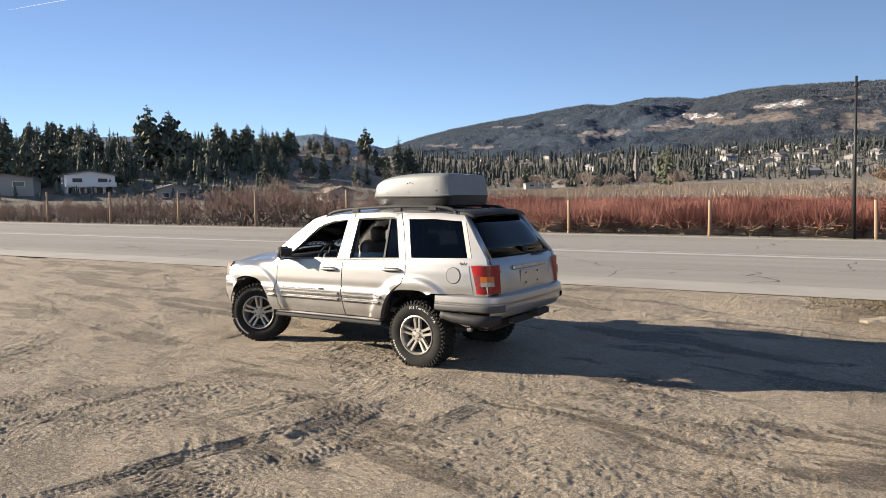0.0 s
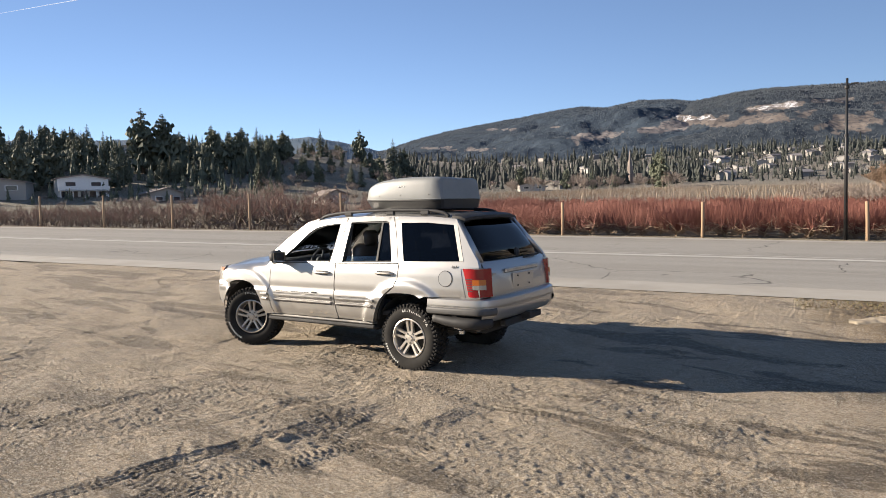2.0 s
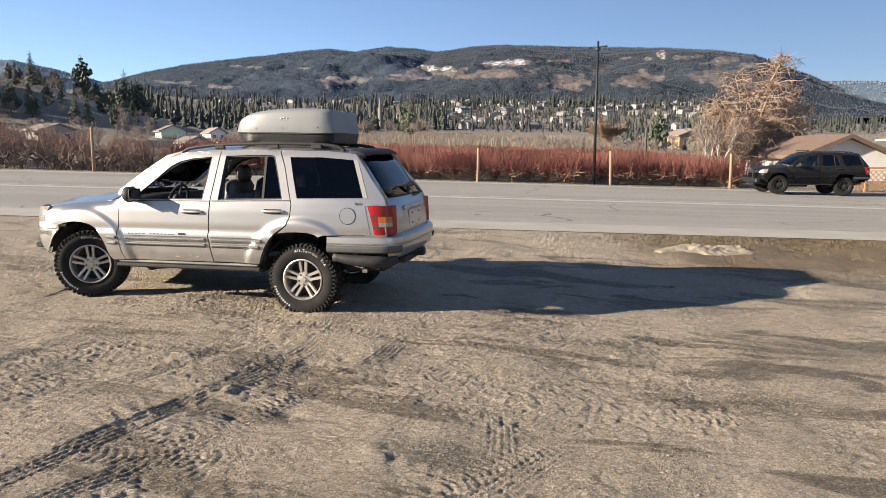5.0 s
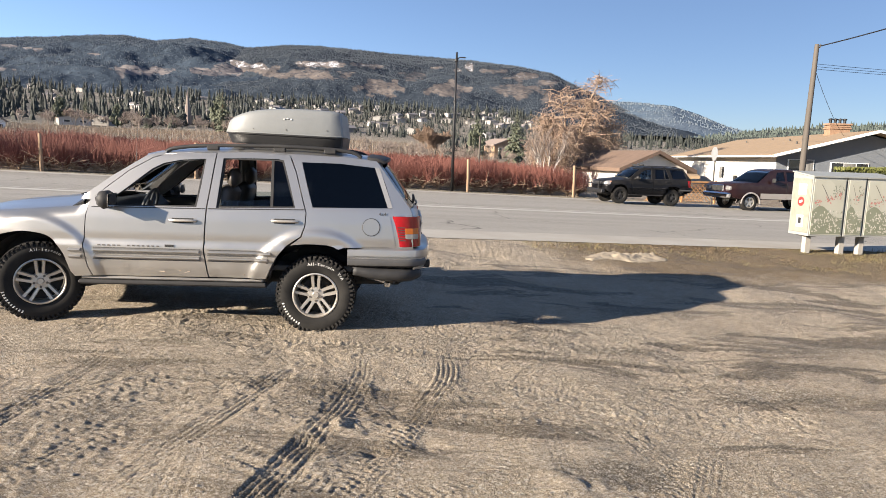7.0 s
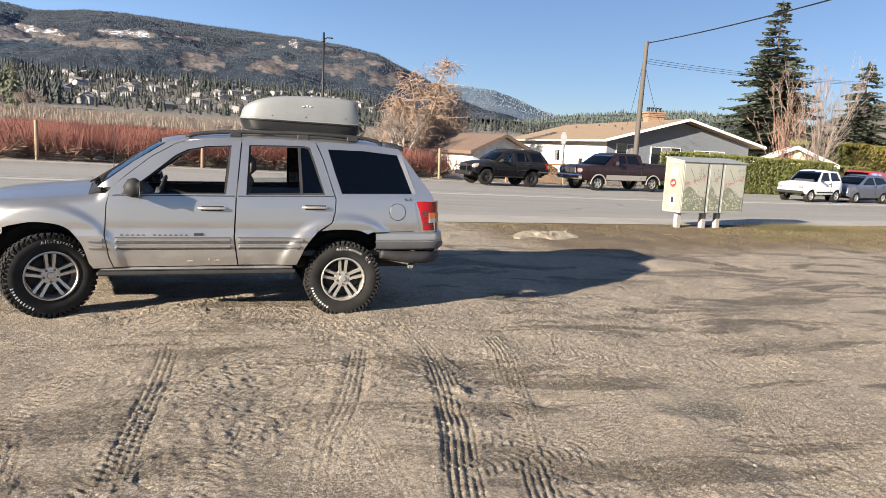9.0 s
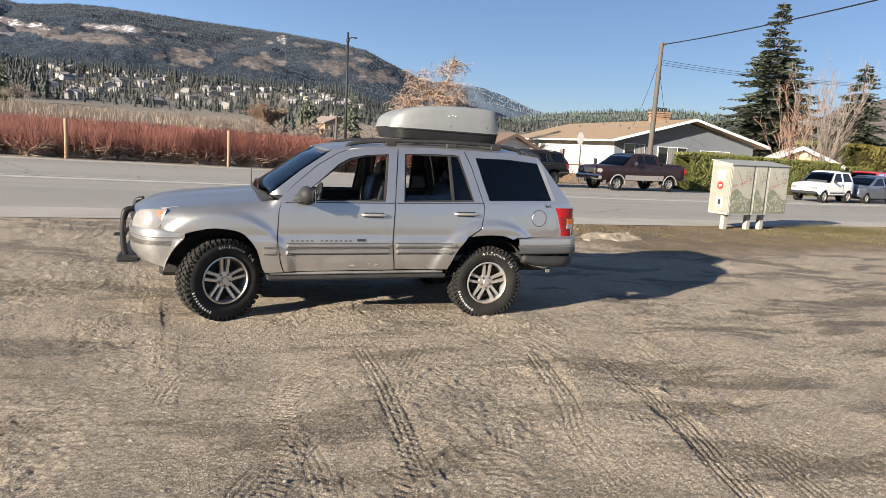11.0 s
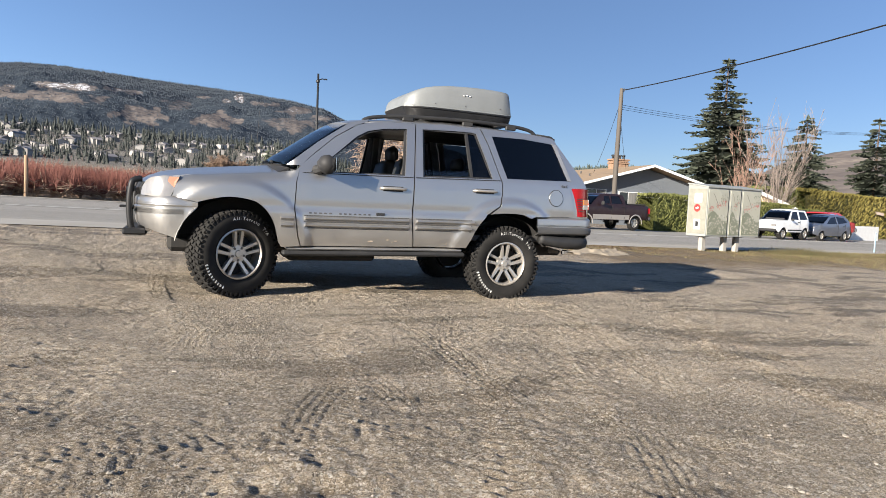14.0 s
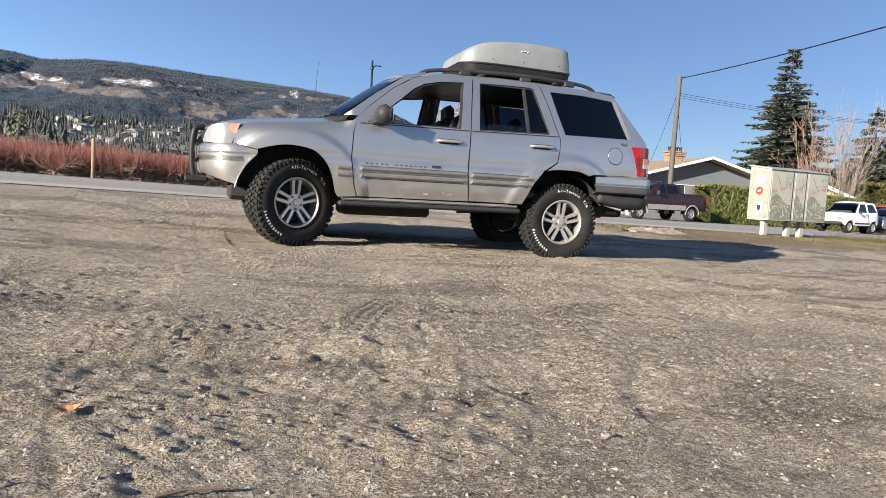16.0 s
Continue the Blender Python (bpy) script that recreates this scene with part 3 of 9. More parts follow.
def dirt_z(x, y):
    """Height of the dirt with its relief, at the nearest point of the ground's grid."""
    return float(GZ[min(np.searchsorted(gx_, x), len(gx_) - 1), min(np.searchsorted(gy_, y), len(gy_) - 1)])


def strip(n0, n1, s0, s1, lift, ds=4.0, nn=6, drop=0.0, edge=None):
    """A band along the road from offset n0 to n1."""
    g = Geo()

    def at(s, n):
        n = n - 0.05 * max(0.0, min(s, 60)) * max(0.0, (n - 9) / 8.3)
        p = ROAD_O + ROAD_T * s + ROAD_N * n
        return (p.x, p.y, gz(p.x, p.y) + lift)
    ss = steps([(s0, 30), (-60, ds), (60, 30), (s1, 0)]) if s0 < -60 else np.arange(s0, s1 + 0.01, ds)
    g.grid(at, ss, np.linspace(n0, n1, nn))
    return g


def local_road(g):
    """Vertices turned into the road's own axes, so that its material can follow its length."""
    m = Matrix.LocRotScale(ROAD_O, Euler((0, 0, ROAD_A)), None)
    inv = m.inverted()
    g.v = [tuple(inv @ Vector(p)) for p in g.v]
    return m


g = strip(1.15, ROAD_W, -420, 420, 0.006, nn=18)
m = local_road(g)
road = tagged(part("road", g, M_ASPHALT, at=m), "wide old grey asphalt road with fine cracks", "road", kind="structure")
g = strip(-0.1, 1.2, -420, 420, 0.012, nn=4)
m = local_road(g)
tagged(part("kerb_strip", g, M_KERB, at=m), "pale worn concrete strip along the road's edge", "kerb", kind="structure")
g = strip(ROAD_W - 0.9, ROAD_W + 0.25, -420, 420, 0.014, nn=4)
m = local_road(g)
tagged(part("kerb_strip", g, M_KERB, at=m), "pale dusty gutter strip on the far side of the road", "kerb", kind="structure")
for off, wid in ((7.95, 0.5), (8.6, 0.12)):
    g = strip(off - wid / 2, off + wid / 2, -420, 420, 0.012, nn=2)
    m = local_road(g)
    tagged(part("lane_line", g, M_PAINT_LINE, at=m), "faded pale lane line worn into the asphalt", "road marking", kind="structure")

# ---- distance: mountains, hills, woods, town ----
EYE0 = Vector((2.0, -7.0, 1.8))


def polar(az, d, z=0.0):
    return Vector((EYE0.x + d * math.sin(radians(az)), EYE0.y + d * math.cos(radians(az)), z))


def fbm(x, y, seed=0.0, octaves=5):
    return noise.fractal(Vector((x, y, seed)), 0.9, 2.1, octaves)


# clearings and snowfields on the mountain: bearing, height angle, their half sizes, how bare and how snowy
CLEARINGS = ((-13.2, 6.45, 2.6, 0.5, 1.0, 0.0), (-12.9, 6.72, 1.7, 0.3, 1.0, 1.0), (-15.6, 5.95, 2.0, 0.32, 0.8, 0.0), (-10.6, 6.1, 1.8, 0.32, 0.7, 0.15),
             (-6.9, 7.15, 2.2, 0.27, 1.0, 1.0), (-4.3, 7.22, 1.1, 0.2, 0.9, 0.9), (-2.8, 7.2, 0.8, 0.22, 0.9, 0.5), (-7.5, 6.35, 2.6, 0.5, 0.75, 0.1),
             (-20.8, 5.7, 2.2, 0.45, 0.85, 0.1), (-20.1, 5.95, 1.1, 0.17, 1.0, 0.8), (-2.4, 5.5, 2.1, 0.7, 0.95, 0.05), (3.4, 5.6, 1.7, 0.75, 0.95, 0.05),
             (-6.6, 3.62, 3.8, 0.3, 1.0, 0.0), (-30.6, 5.0, 2.4, 0.12, 0.9, 0.4), (-27.6, 6.6, 0.9, 0.1, 0.9, 0.7), (-29.2, 6.63, 0.6, 0.1, 0.9, 0.7), (-23.9, 6.6, 0.6, 0.1, 0.9, 0.6),
             (5.06, 7.4, 0.4, 0.4, 1.0, 1.0), (4.1, 7.15, 0.5, 0.14, 0.9, 0.8), (2.3, 7.3, 0.6, 0.12, 0.9, 0.7), (7.3, 7.15, 1.4, 0.35, 0.65, 0.6), (9.3, 6.85, 1.3, 0.35, 0.65, 0.55),
             (11.6, 6.3, 1.2, 0.35, 0.6, 0.45), (9.0, 5.7, 2.8, 0.7, 0.55, 0.1), (12.8, 5.1, 2.2, 0.7, 0.6, 0.1), (-34, 5.2, 1.5, 0.15, 0.7, 0.1), (0.4, 6.6, 1.6, 0.4, 0.45, 0.1))


def cover(p):
    """How bare and how snowy the mountainside is at a place."""
    v = Vector(p) - EYE0
    az, el = math.degrees(math.atan2(v.x, v.y)), math.degrees(math.atan2(v.z, math.hypot(v.x, v.y)))
    wob = 0.75 * fbm(az * 0.9, el * 2.2, 3.0, 6)
    streak = 0.9 * fbm(az * 1.6, el * 7.0, 7.0, 5)
    bare = snow = 0.0
    for a, e, ra, re, b, sn in CLEARINGS:
        if abs(az - a) < 2 * ra and abs(el - e) < 2 * re:
            r = math.hypot((az - a) / ra, (el - e) / re) + wob
            bare = max(bare, b * float(smooth01(1.15, 0.55, r)))
            snow = max(snow, sn * float(smooth01(1.0, 0.5, r + streak)))
    return bare, snow


def mountain_material(name, wood1, wood2, bare1, bare2, scale, mapped=False):
    n = Nodes(name)
    tuft = n.voronoi(scale)
    big, mid = n.noise(0.0016, 4, 0.55), n.noise(0.006, 7, 0.7)
    wood = n.mix(n.ramp(tuft, (0.1, 0.0), (0.8, 1.0)), wood2, wood1)
    bare = n.mix(n.ramp(n.noise(0.022, 6, 0.75), (0.35, 0.0), (0.65, 1.0)), bare1, bare2)
    bare = n.mix(n.ramp(n.noise(0.05, 5, 0.8), (0.53, 0.0), (0.6, 0.8)), bare, wood1)
    if mapped:
        at = n.t.nodes.new("ShaderNodeAttribute")
        at.attribute_name = "cover"
        c = n.split(at.outputs["Color"])
        rag = n.math("MULTIPLY_ADD", n.noise(0.018, 7, 0.78), 1.3, -0.65)
        open_ = n.ramp(n.math("ADD", c[0], n.math("MULTIPLY", rag, 0.8)), (0.3, 0.0), (0.6, 1.0))
        sn = n.ramp(n.math("MULTIPLY_ADD", c[1], 0.62, n.math("MULTIPLY_ADD", n.noise(0.03, 8, 0.9), 3.4, -1.75)), (0.5, 0.0), (0.75, 0.85))
        col = n.mix(sn, n.mix(open_, wood, bare), (0.6, 0.61, 0.64))
    else:
        col = n.mix(n.ramp(n.math("MULTIPLY_ADD", mid, 0.36, n.math("MULTIPLY", big, 0.7)), (0.555, 0.0), (0.6, 0.9)), wood, bare)
    h = n.math("ADD", tuft, n.math("MULTIPLY", mid, 2.0))
    return n.done(col, 0.95, 0, n.bump(h, 0.3, 7.0), Specular_IOR_Level=0.05)


# distance haze is mixed into the mountain and ridge colours as blue
M_MOUNT = mountain_material("hazed_wooded_mountainside", (0.031, 0.04, 0.052), (0.042, 0.052, 0.064), (0.1, 0.087, 0.082), (0.155, 0.133, 0.12), 0.075, True)
M_MOUNT_FAR = mountain_material("haze_blue_wooded_mountainside", (0.034, 0.047, 0.065), (0.046, 0.061, 0.079), (0.13, 0.115, 0.115), (0.2, 0.18, 0.17), 0.06, True)
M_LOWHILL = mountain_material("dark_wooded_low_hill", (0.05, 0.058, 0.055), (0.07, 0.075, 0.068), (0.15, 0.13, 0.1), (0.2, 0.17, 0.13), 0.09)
M_RIDGE = mountain_material("haze_blue_wooded_ridge", (0.085, 0.12, 0.16), (0.12, 0.16, 0.2), (0.11, 0.142, 0.18), (0.14, 0.17, 0.2), 0.05)
M_DRYHILL = mountain_material("dry_brown_hillside", (0.13, 0.11, 0.1), (0.17, 0.145, 0.125), (0.22, 0.185, 0.155), (0.28, 0.235, 0.19), 0.05)


def range_of_hills(name, label, material, az, el, d0, d1, e0, steps_=64, rough=0.16, seed=0.0, mapped=False):
    """A slope that climbs from distance d0 to a crest at d1, whose height follows el over az, and falls away behind."""
    g = Geo()
    n = int((az[-1] - az[0]) / (0.11 if mapped else 0.22))
    us = [az[0] + (az[-1] - az[0]) * i / n for i in range(n + 1)]

    def at(a, t):
        d = d0 + (d1 - d0) * min(t, 1.0) + max(0, t - 1) * 900
        crest = EYE0.z + d1 * math.tan(radians(lerp(a, az, el)))
        base = EYE0.z + d0 * math.tan(radians(e0))
        k = min(t, 1.0)
        shape = k ** 1.15
        p = polar(a, d)
        rel = fbm(p.x / 420, p.y / 420, seed) * 0.6 + 0.5 * abs(fbm(p.x / 900 + 7, p.y / 900, seed + 3))
        env = math.sin(math.pi * min(1, k * 0.97 + 0.03))
        z = base + (crest - base) * (shape + rough * rel * env) + 3.5 * fbm(p.x / 60, p.y / 60, seed + 9) * min(1, 3 * (1.02 - k) + 0.6)
        if t > 1:
            z -= (t - 1) * 700
        return (p.x, p.y, z)
    g.grid(at, us, [i / steps_ for i in range(steps_ + 1)] + [1.1, 1.6], flip=True)
    ob = tagged(part(name, g, material, smooth=True), label, "hills", kind="structure")
    if mapped:
        tab = ob.data.attributes.new("cover", "FLOAT_COLOR", "POINT")
        tab.data.foreach_set("color", [c for p in g.v for c in (*cover(p), 0.0, 1.0)])
    return at


mountain_at = range_of_hills("mountain_backdrop", "wooded mountainside tinted blue-green for haze, with bare slopes and patches of snow", M_MOUNT,
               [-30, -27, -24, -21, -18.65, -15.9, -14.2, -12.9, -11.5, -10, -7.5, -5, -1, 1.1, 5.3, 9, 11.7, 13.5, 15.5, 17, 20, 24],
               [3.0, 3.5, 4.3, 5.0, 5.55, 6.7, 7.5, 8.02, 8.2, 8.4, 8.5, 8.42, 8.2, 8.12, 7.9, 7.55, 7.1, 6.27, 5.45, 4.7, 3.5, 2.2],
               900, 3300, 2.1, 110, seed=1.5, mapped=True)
far_mountain_at = range_of_hills("mountain_backdrop_behind", "wooded mountain behind, tinted bluer for haze, with a long even crest", M_MOUNT_FAR,
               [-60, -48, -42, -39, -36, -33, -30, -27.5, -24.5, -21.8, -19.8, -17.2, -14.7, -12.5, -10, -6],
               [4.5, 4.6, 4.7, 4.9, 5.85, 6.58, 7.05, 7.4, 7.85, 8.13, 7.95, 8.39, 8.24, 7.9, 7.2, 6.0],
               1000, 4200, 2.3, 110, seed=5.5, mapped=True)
ridge_left_at = range_of_hills("ridge_backdrop_left", "far low wooded ridge tinted blue for haze", M_RIDGE,
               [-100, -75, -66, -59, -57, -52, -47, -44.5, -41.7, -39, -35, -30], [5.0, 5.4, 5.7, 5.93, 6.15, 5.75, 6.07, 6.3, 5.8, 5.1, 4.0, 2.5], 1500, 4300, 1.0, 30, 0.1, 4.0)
ridge_right_at = range_of_hills("ridge_backdrop_right", "far wooded ridge tinted blue-grey for haze, falling to the valley", M_RIDGE,
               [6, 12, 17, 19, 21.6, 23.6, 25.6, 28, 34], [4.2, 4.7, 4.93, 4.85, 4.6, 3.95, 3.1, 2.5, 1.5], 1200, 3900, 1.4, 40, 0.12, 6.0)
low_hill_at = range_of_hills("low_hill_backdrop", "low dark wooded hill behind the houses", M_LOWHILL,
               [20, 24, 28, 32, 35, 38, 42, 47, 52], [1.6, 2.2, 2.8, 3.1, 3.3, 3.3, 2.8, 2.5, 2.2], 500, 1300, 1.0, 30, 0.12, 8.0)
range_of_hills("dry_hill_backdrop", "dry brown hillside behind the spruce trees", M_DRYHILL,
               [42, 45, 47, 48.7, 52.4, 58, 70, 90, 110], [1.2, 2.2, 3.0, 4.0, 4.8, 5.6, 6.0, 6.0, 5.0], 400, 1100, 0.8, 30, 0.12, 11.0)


def mountain_wood(label, at, az0, az1, t0, count, h0, h1, c1, c2, seed, bare=0.2, mapped=False):
    """Thousands of small pointed trees that stand on a far slope, with clearings."""
    r = random.Random(seed)
    g = Geo()
    for k in range(count):
        a, t = r.uniform(az0, az1), t0 + (1 - t0) * r.random() ** 0.8
        p = at(a, t)
        if mapped:
            if sum(cover(p)) + 0.25 * fbm(p[0] / 50, p[1] / 50, 2.0) > 0.3 and r.random() < 0.9:
                continue
        elif fbm(p[0] / 420, p[1] / 300, seed) + 0.35 * fbm(p[0] / 90, p[1] / 90, seed + 5) > bare and r.random() < 0.93:
            continue
        far = 0.25 + 0.75 * t
        h, w = far * r.uniform(h0, h1), far * h0 * r.uniform(0.32, 0.55)
        b = r.random() * 2
        g.add([(p[0] + w * math.cos(b + q * 1.2566), p[1] + w * math.sin(b + q * 1.2566), p[2] - 1.5 + r.uniform(0, 2)) for q in range(5)] + [(p[0], p[1], p[2] + h)], [(q, (q + 1) % 5, 5) for q in range(5)])
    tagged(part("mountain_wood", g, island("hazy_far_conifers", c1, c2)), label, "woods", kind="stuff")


# tree colours on the mountains and ridges hold the blue of the haze
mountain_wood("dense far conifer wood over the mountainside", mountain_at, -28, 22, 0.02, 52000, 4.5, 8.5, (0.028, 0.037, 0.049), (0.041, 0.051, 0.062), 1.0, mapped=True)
mountain_wood("haze-tinted conifer wood over the mountain behind", far_mountain_at, -44, -11, 0.02, 26000, 6, 10, (0.032, 0.045, 0.062), (0.044, 0.059, 0.077), 6.0, mapped=True)
mountain_wood("haze-tinted conifer wood on the far ridge", ridge_left_at, -75, -32, 0.3, 3000, 8, 13, (0.085, 0.12, 0.16), (0.12, 0.16, 0.2), 2.0, 0.5)
mountain_wood("haze-tinted conifer wood on the ridge behind the valley", ridge_right_at, 6, 30, 0.2, 3000, 7, 12, (0.075, 0.1, 0.125), (0.12, 0.145, 0.165), 3.0, 0.3)
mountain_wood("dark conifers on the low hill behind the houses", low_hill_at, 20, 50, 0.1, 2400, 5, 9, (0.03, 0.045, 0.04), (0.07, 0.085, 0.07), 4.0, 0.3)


# ---- trees ----
def conifer_crown(rng, h, r, layers, per, droop=0.35, bare=0.12, ragged=0.35, clump=1):
    """Whorls of needle-clad boughs, each a few ragged fans."""
    g = Geo()
    for i in range(layers):
        t = i / (layers - 1)
        z = h * (bare + (1 - bare) * t)
        rad = r * (min(1.0, (1 - t) * 1.7) ** 0.75 if droop < 0.3 else (1 - t) ** 0.8) * (0.6 + ragged * rng.random()) + 0.13 * r
        k = max(3, int(per * (1 - 0.6 * t)))
        for j in range(k):
            a = 6.2832 * (j + rng.random()) / k
            L = rad * rng.uniform(1 - ragged, 1.1)
            d = Vector((math.cos(a), math.sin(a), 0))
            s = Vector((-math.sin(a), math.cos(a), 0))
            z = h * (bare + (1 - bare) * t) + rng.uniform(-0.5, 0.5) * h / layers
            for c in range(clump):
                q = (c + 1) / clump
                w = L * rng.uniform(0.16, 0.3)
                p0 = Vector((0, 0, z)) + d * L * (q - 1 / clump) * 0.85
                tip = Vector((0, 0, z - droop * L * q * q + 0.1 * L * rng.random())) + d * L * q
                midp = (p0 + tip) / 2
                up = Vector((0, 0, (0.12 if droop > 0.24 else 0.3) * L))
                g.add([p0, midp + s * w - up * rng.random(), tip, midp - s * w - up * rng.random(), midp + up], [(0, 1, 4), (1, 2, 4), (2, 3, 4), (3, 0, 4)])
    top = Vector((0, 0, h * 1.03))
    g.add([top, (0.03 * r, 0, h * 0.93), (-0.02 * r, 0.03 * r, h * 0.93), (-0.02 * r, -0.03 * r, h * 0.93)], [(0, 1, 2), (0, 2, 3), (0, 3, 1)])
    return g


def conifer_meshes(seed, h, r, layers, per, needles, **kw):
    rng = random.Random(seed)
    trunk = Geo().tube([(0, 0, -0.3), (0.02 * h * rng.uniform(-1, 1), 0, h * 0.5), (0, 0, h * 0.93)], [0.022 * h, 0.014 * h, 0.002 * h], 7)
    tm, cm = trunk.mesh("trunk", True), conifer_crown(rng, h, r, layers, per, **kw).mesh("crown")
    tm.materials.append(M_BARK)
    cm.materials.append(needles)
    return tm, cm


def stand(meshes, label, at, group=""):
    e = thing("conifer_tree", label, "tree", at, group)
    part("trunk", meshes[0], None, e)
    part("crown", meshes[1], None, e)
    return e


PINES = [conifer_meshes(20 + i, 12, rr, 24, 13, M_NEEDLES, droop=dr, bare=0.14, ragged=0.6, clump=3) for i, (rr, dr) in enumerate(((2.6, 0.1), (2.3, 0.22), (3.0, 0.05)))]
FIRS = [conifer_meshes(40 + i, 12, rr, 26, 12, M_NEEDLES, droop=0.3, bare=0.06, ragged=0.55, clump=3) for i, rr in enumerate((2.4, 2.8, 2.2))]
rng = random.Random(3)


def plant(az, d, h, kind, label, group, sink=0.2):
    p = polar(az, d)
    s = h / 12
    m = Matrix.Translation((p.x, p.y, gz(p.x, p.y) - sink)) @ Matrix.Rotation(rng.uniform(0, 6.28), 4, "Z") @ Matrix.Diagonal((s * rng.uniform(0.85, 1.2), s * rng.uniform(0.85, 1.2), s, 1))
    return stand(kind, label, m, group)


# single trees that stand out on the hill and in the valley: angle, distance, height, kind
for az, d, h, kind in ((-66.6, 190, 17, 1), (-65.2, 185, 13, 0), (-64.2, 190, 12, 2), (-63.0, 195, 12, 0), (-56.9, 215, 19, 0), (-55.3, 215, 17.5, 2), (-54.2, 220, 12, 2), (-53.4, 215, 12, 1), (-51.7, 220, 14, 2),
                       (-50.3, 222, 12, 0), (-49.4, 226, 13, 2), (-48.2, 230, 12.5, 1), (-47.0, 232, 10, 0), (-46.1, 235, 11, 2), (-43.1, 260, 11, 1), (-39.9, 300, 16, 0), (-37.1, 300, 17, 1), (-36.2, 300, 14, 2),
                       (-14.9, 330, 20, 1), (-15.2, 335, 17, 0), (-22.5, 330, 11, 2), (-20.4, 340, 11, 1), (-18.6, 335, 9, 0), (-24.6, 330, 12, 1), (-26.3, 335, 13, 2), (6.0, 150, 9, 0), (9.3, 130, 10, 1)):
    plant(az, d, h, (PINES if kind != 1 else FIRS)[kind], "tall dark green conifer on the slope", "tall conifers")
for k in range(215):
    az = rng.uniform(-76, -46.5)
    d = 186 + 100 * rng.random() ** 0.8
    plant(az, d, rng.uniform(6, 11.5) * (0.95 if az < -59 else 0.8), rng.choice(PINES + PINES + FIRS), "dark green conifer in the wood on the hill", "wood on the hill")
for k in range(46):
    plant(rng.uniform(-48, -36), rng.uniform(190, 330), rng.uniform(3, 8), rng.choice(FIRS + PINES), "dark conifer on the open slope", "slope conifers")


def far_wood(name, label, rows, needles, seed, dens=None):
    """A belt of many small conifers, each a ragged stack of cones."""
    r = random.Random(seed)
    g = Geo()
    for az0, az1, d0, d1, count, h0, h1 in rows:
        for k in range(count):
            az, d, h = r.uniform(az0, az1), r.uniform(d0, d1), h0 + (h1 - h0) * r.random() ** 1.7
            p = polar(az, d)
            z = gz(p.x, p.y)
            w = h * r.uniform(0.13, 0.26)
            tiers = 6
            for t in range(tiers):
                n = 7
                zb, zt, rr = z + h * (0.06 + 0.15 * t), z + h * min(1.0, 0.34 + 0.15 * t), w * (1.05 - 0.16 * t) * r.uniform(0.75, 1.15)
                a0 = r.random()
                ring = [(p.x + rr * r.uniform(0.5, 1.2) * math.cos(a0 + 6.2832 * q / n), p.y + rr * r.uniform(0.5, 1.2) * math.sin(a0 + 6.2832 * q / n), zb + h * r.uniform(-0.06, 0.05)) for q in range(n)]
                g.add(ring + [(p.x, p.y, zt)], [(q, (q + 1) % n, n) for q in range(n)])
    return tagged(part(name, g, needles), label, "woods", kind="stuff")


M_FARWOOD = island("far_dark_conifers", (0.011, 0.016, 0.014), (0.032, 0.036, 0.029))
far_wood("far_woods", "belt of dark conifers across the valley", [(-38, 14, 640, 980, 900, 7, 15), (-38, -12, 380, 620, 420, 8, 15), (-34, -16, 360, 400, 26, 8, 14), (-13, 14, 400, 880, 620, 3.5, 8), (-10, 28, 700, 980, 260, 7, 13), (-14, 12, 380, 900, 1300, 2.5, 8), (9, 27, 450, 900, 300, 5, 11), (26, 44, 300, 500, 90, 6, 11), (2, 14, 130, 300, 50, 3, 6)], M_FARWOOD, 4)




far_wood("hill_brush", "dark low conifers and brush filling the wooded hill", [(-90, -46, 165, 288, 1200, 1.5, 4.5), (-90, -47, 190, 288, 420, 3.5, 8.5)], M_NEEDLES, 9)


def bare_tree_geo(rng, h, spread, trunks=1, depth=4, r0=0.03, up=0.5, kids=3, twig=0.012, droop=0.0):
    """Limbs that fork again and again into twigs."""
    thick, thin = Geo(), Geo()

    def grow(p, d, L, r, lev):
        n = 3
        pts, q, e = [p], Vector(p), Vector(d)
        for i in range(n):
            e = (e + Vector((rng.uniform(-1, 1), rng.uniform(-1, 1), rng.uniform(-0.3, 0.6) * up - droop * lev * 0.1)) * 0.22).normalized()
            q = q + e * L / n
            pts.append(q.copy())
        rad = [max(twig * 0.5, r * (1 - 0.4 * i / n)) for i in range(n + 1)]
        (thick if lev < 2 else thin).tube(pts, rad, 5 if lev < 2 else 3, False)
        if lev >= depth:
            return
        for k in range(kids + (1 if lev > 1 else 0)):
            t = rng.uniform(0.35, 1.0)
            b = pts[0].lerp(pts[-1], t) if lev else pts[1 + int(t * (n - 1.01))].lerp(pts[min(n, 2 + int(t * (n - 1.01)))], 0.5)
            side = Vector((rng.uniform(-1, 1), rng.uniform(-1, 1), rng.uniform(-0.1, 0.6))).normalized()
            grow(b, (e * 0.55 + side * spread + Vector((0, 0, up * 0.35 - droop * 0.2))).normalized(), L * rng.uniform(0.45, 0.68), r * 0.52, lev + 1)
        if lev:
            grow(pts[-1], e, L * 0.6, r * 0.55, lev + 1)
    for t in range(trunks):
        a = rng.uniform(0, 6.28)
        grow(Vector((0.05 * h * math.cos(a) * (trunks > 1), 0.05 * h * math.sin(a) * (trunks > 1), -0.1)),
             Vector((0.18 * math.cos(a), 0.18 * math.sin(a), 1)).normalized(), h * 0.42, r0 * h, 0)
    return thick, thin


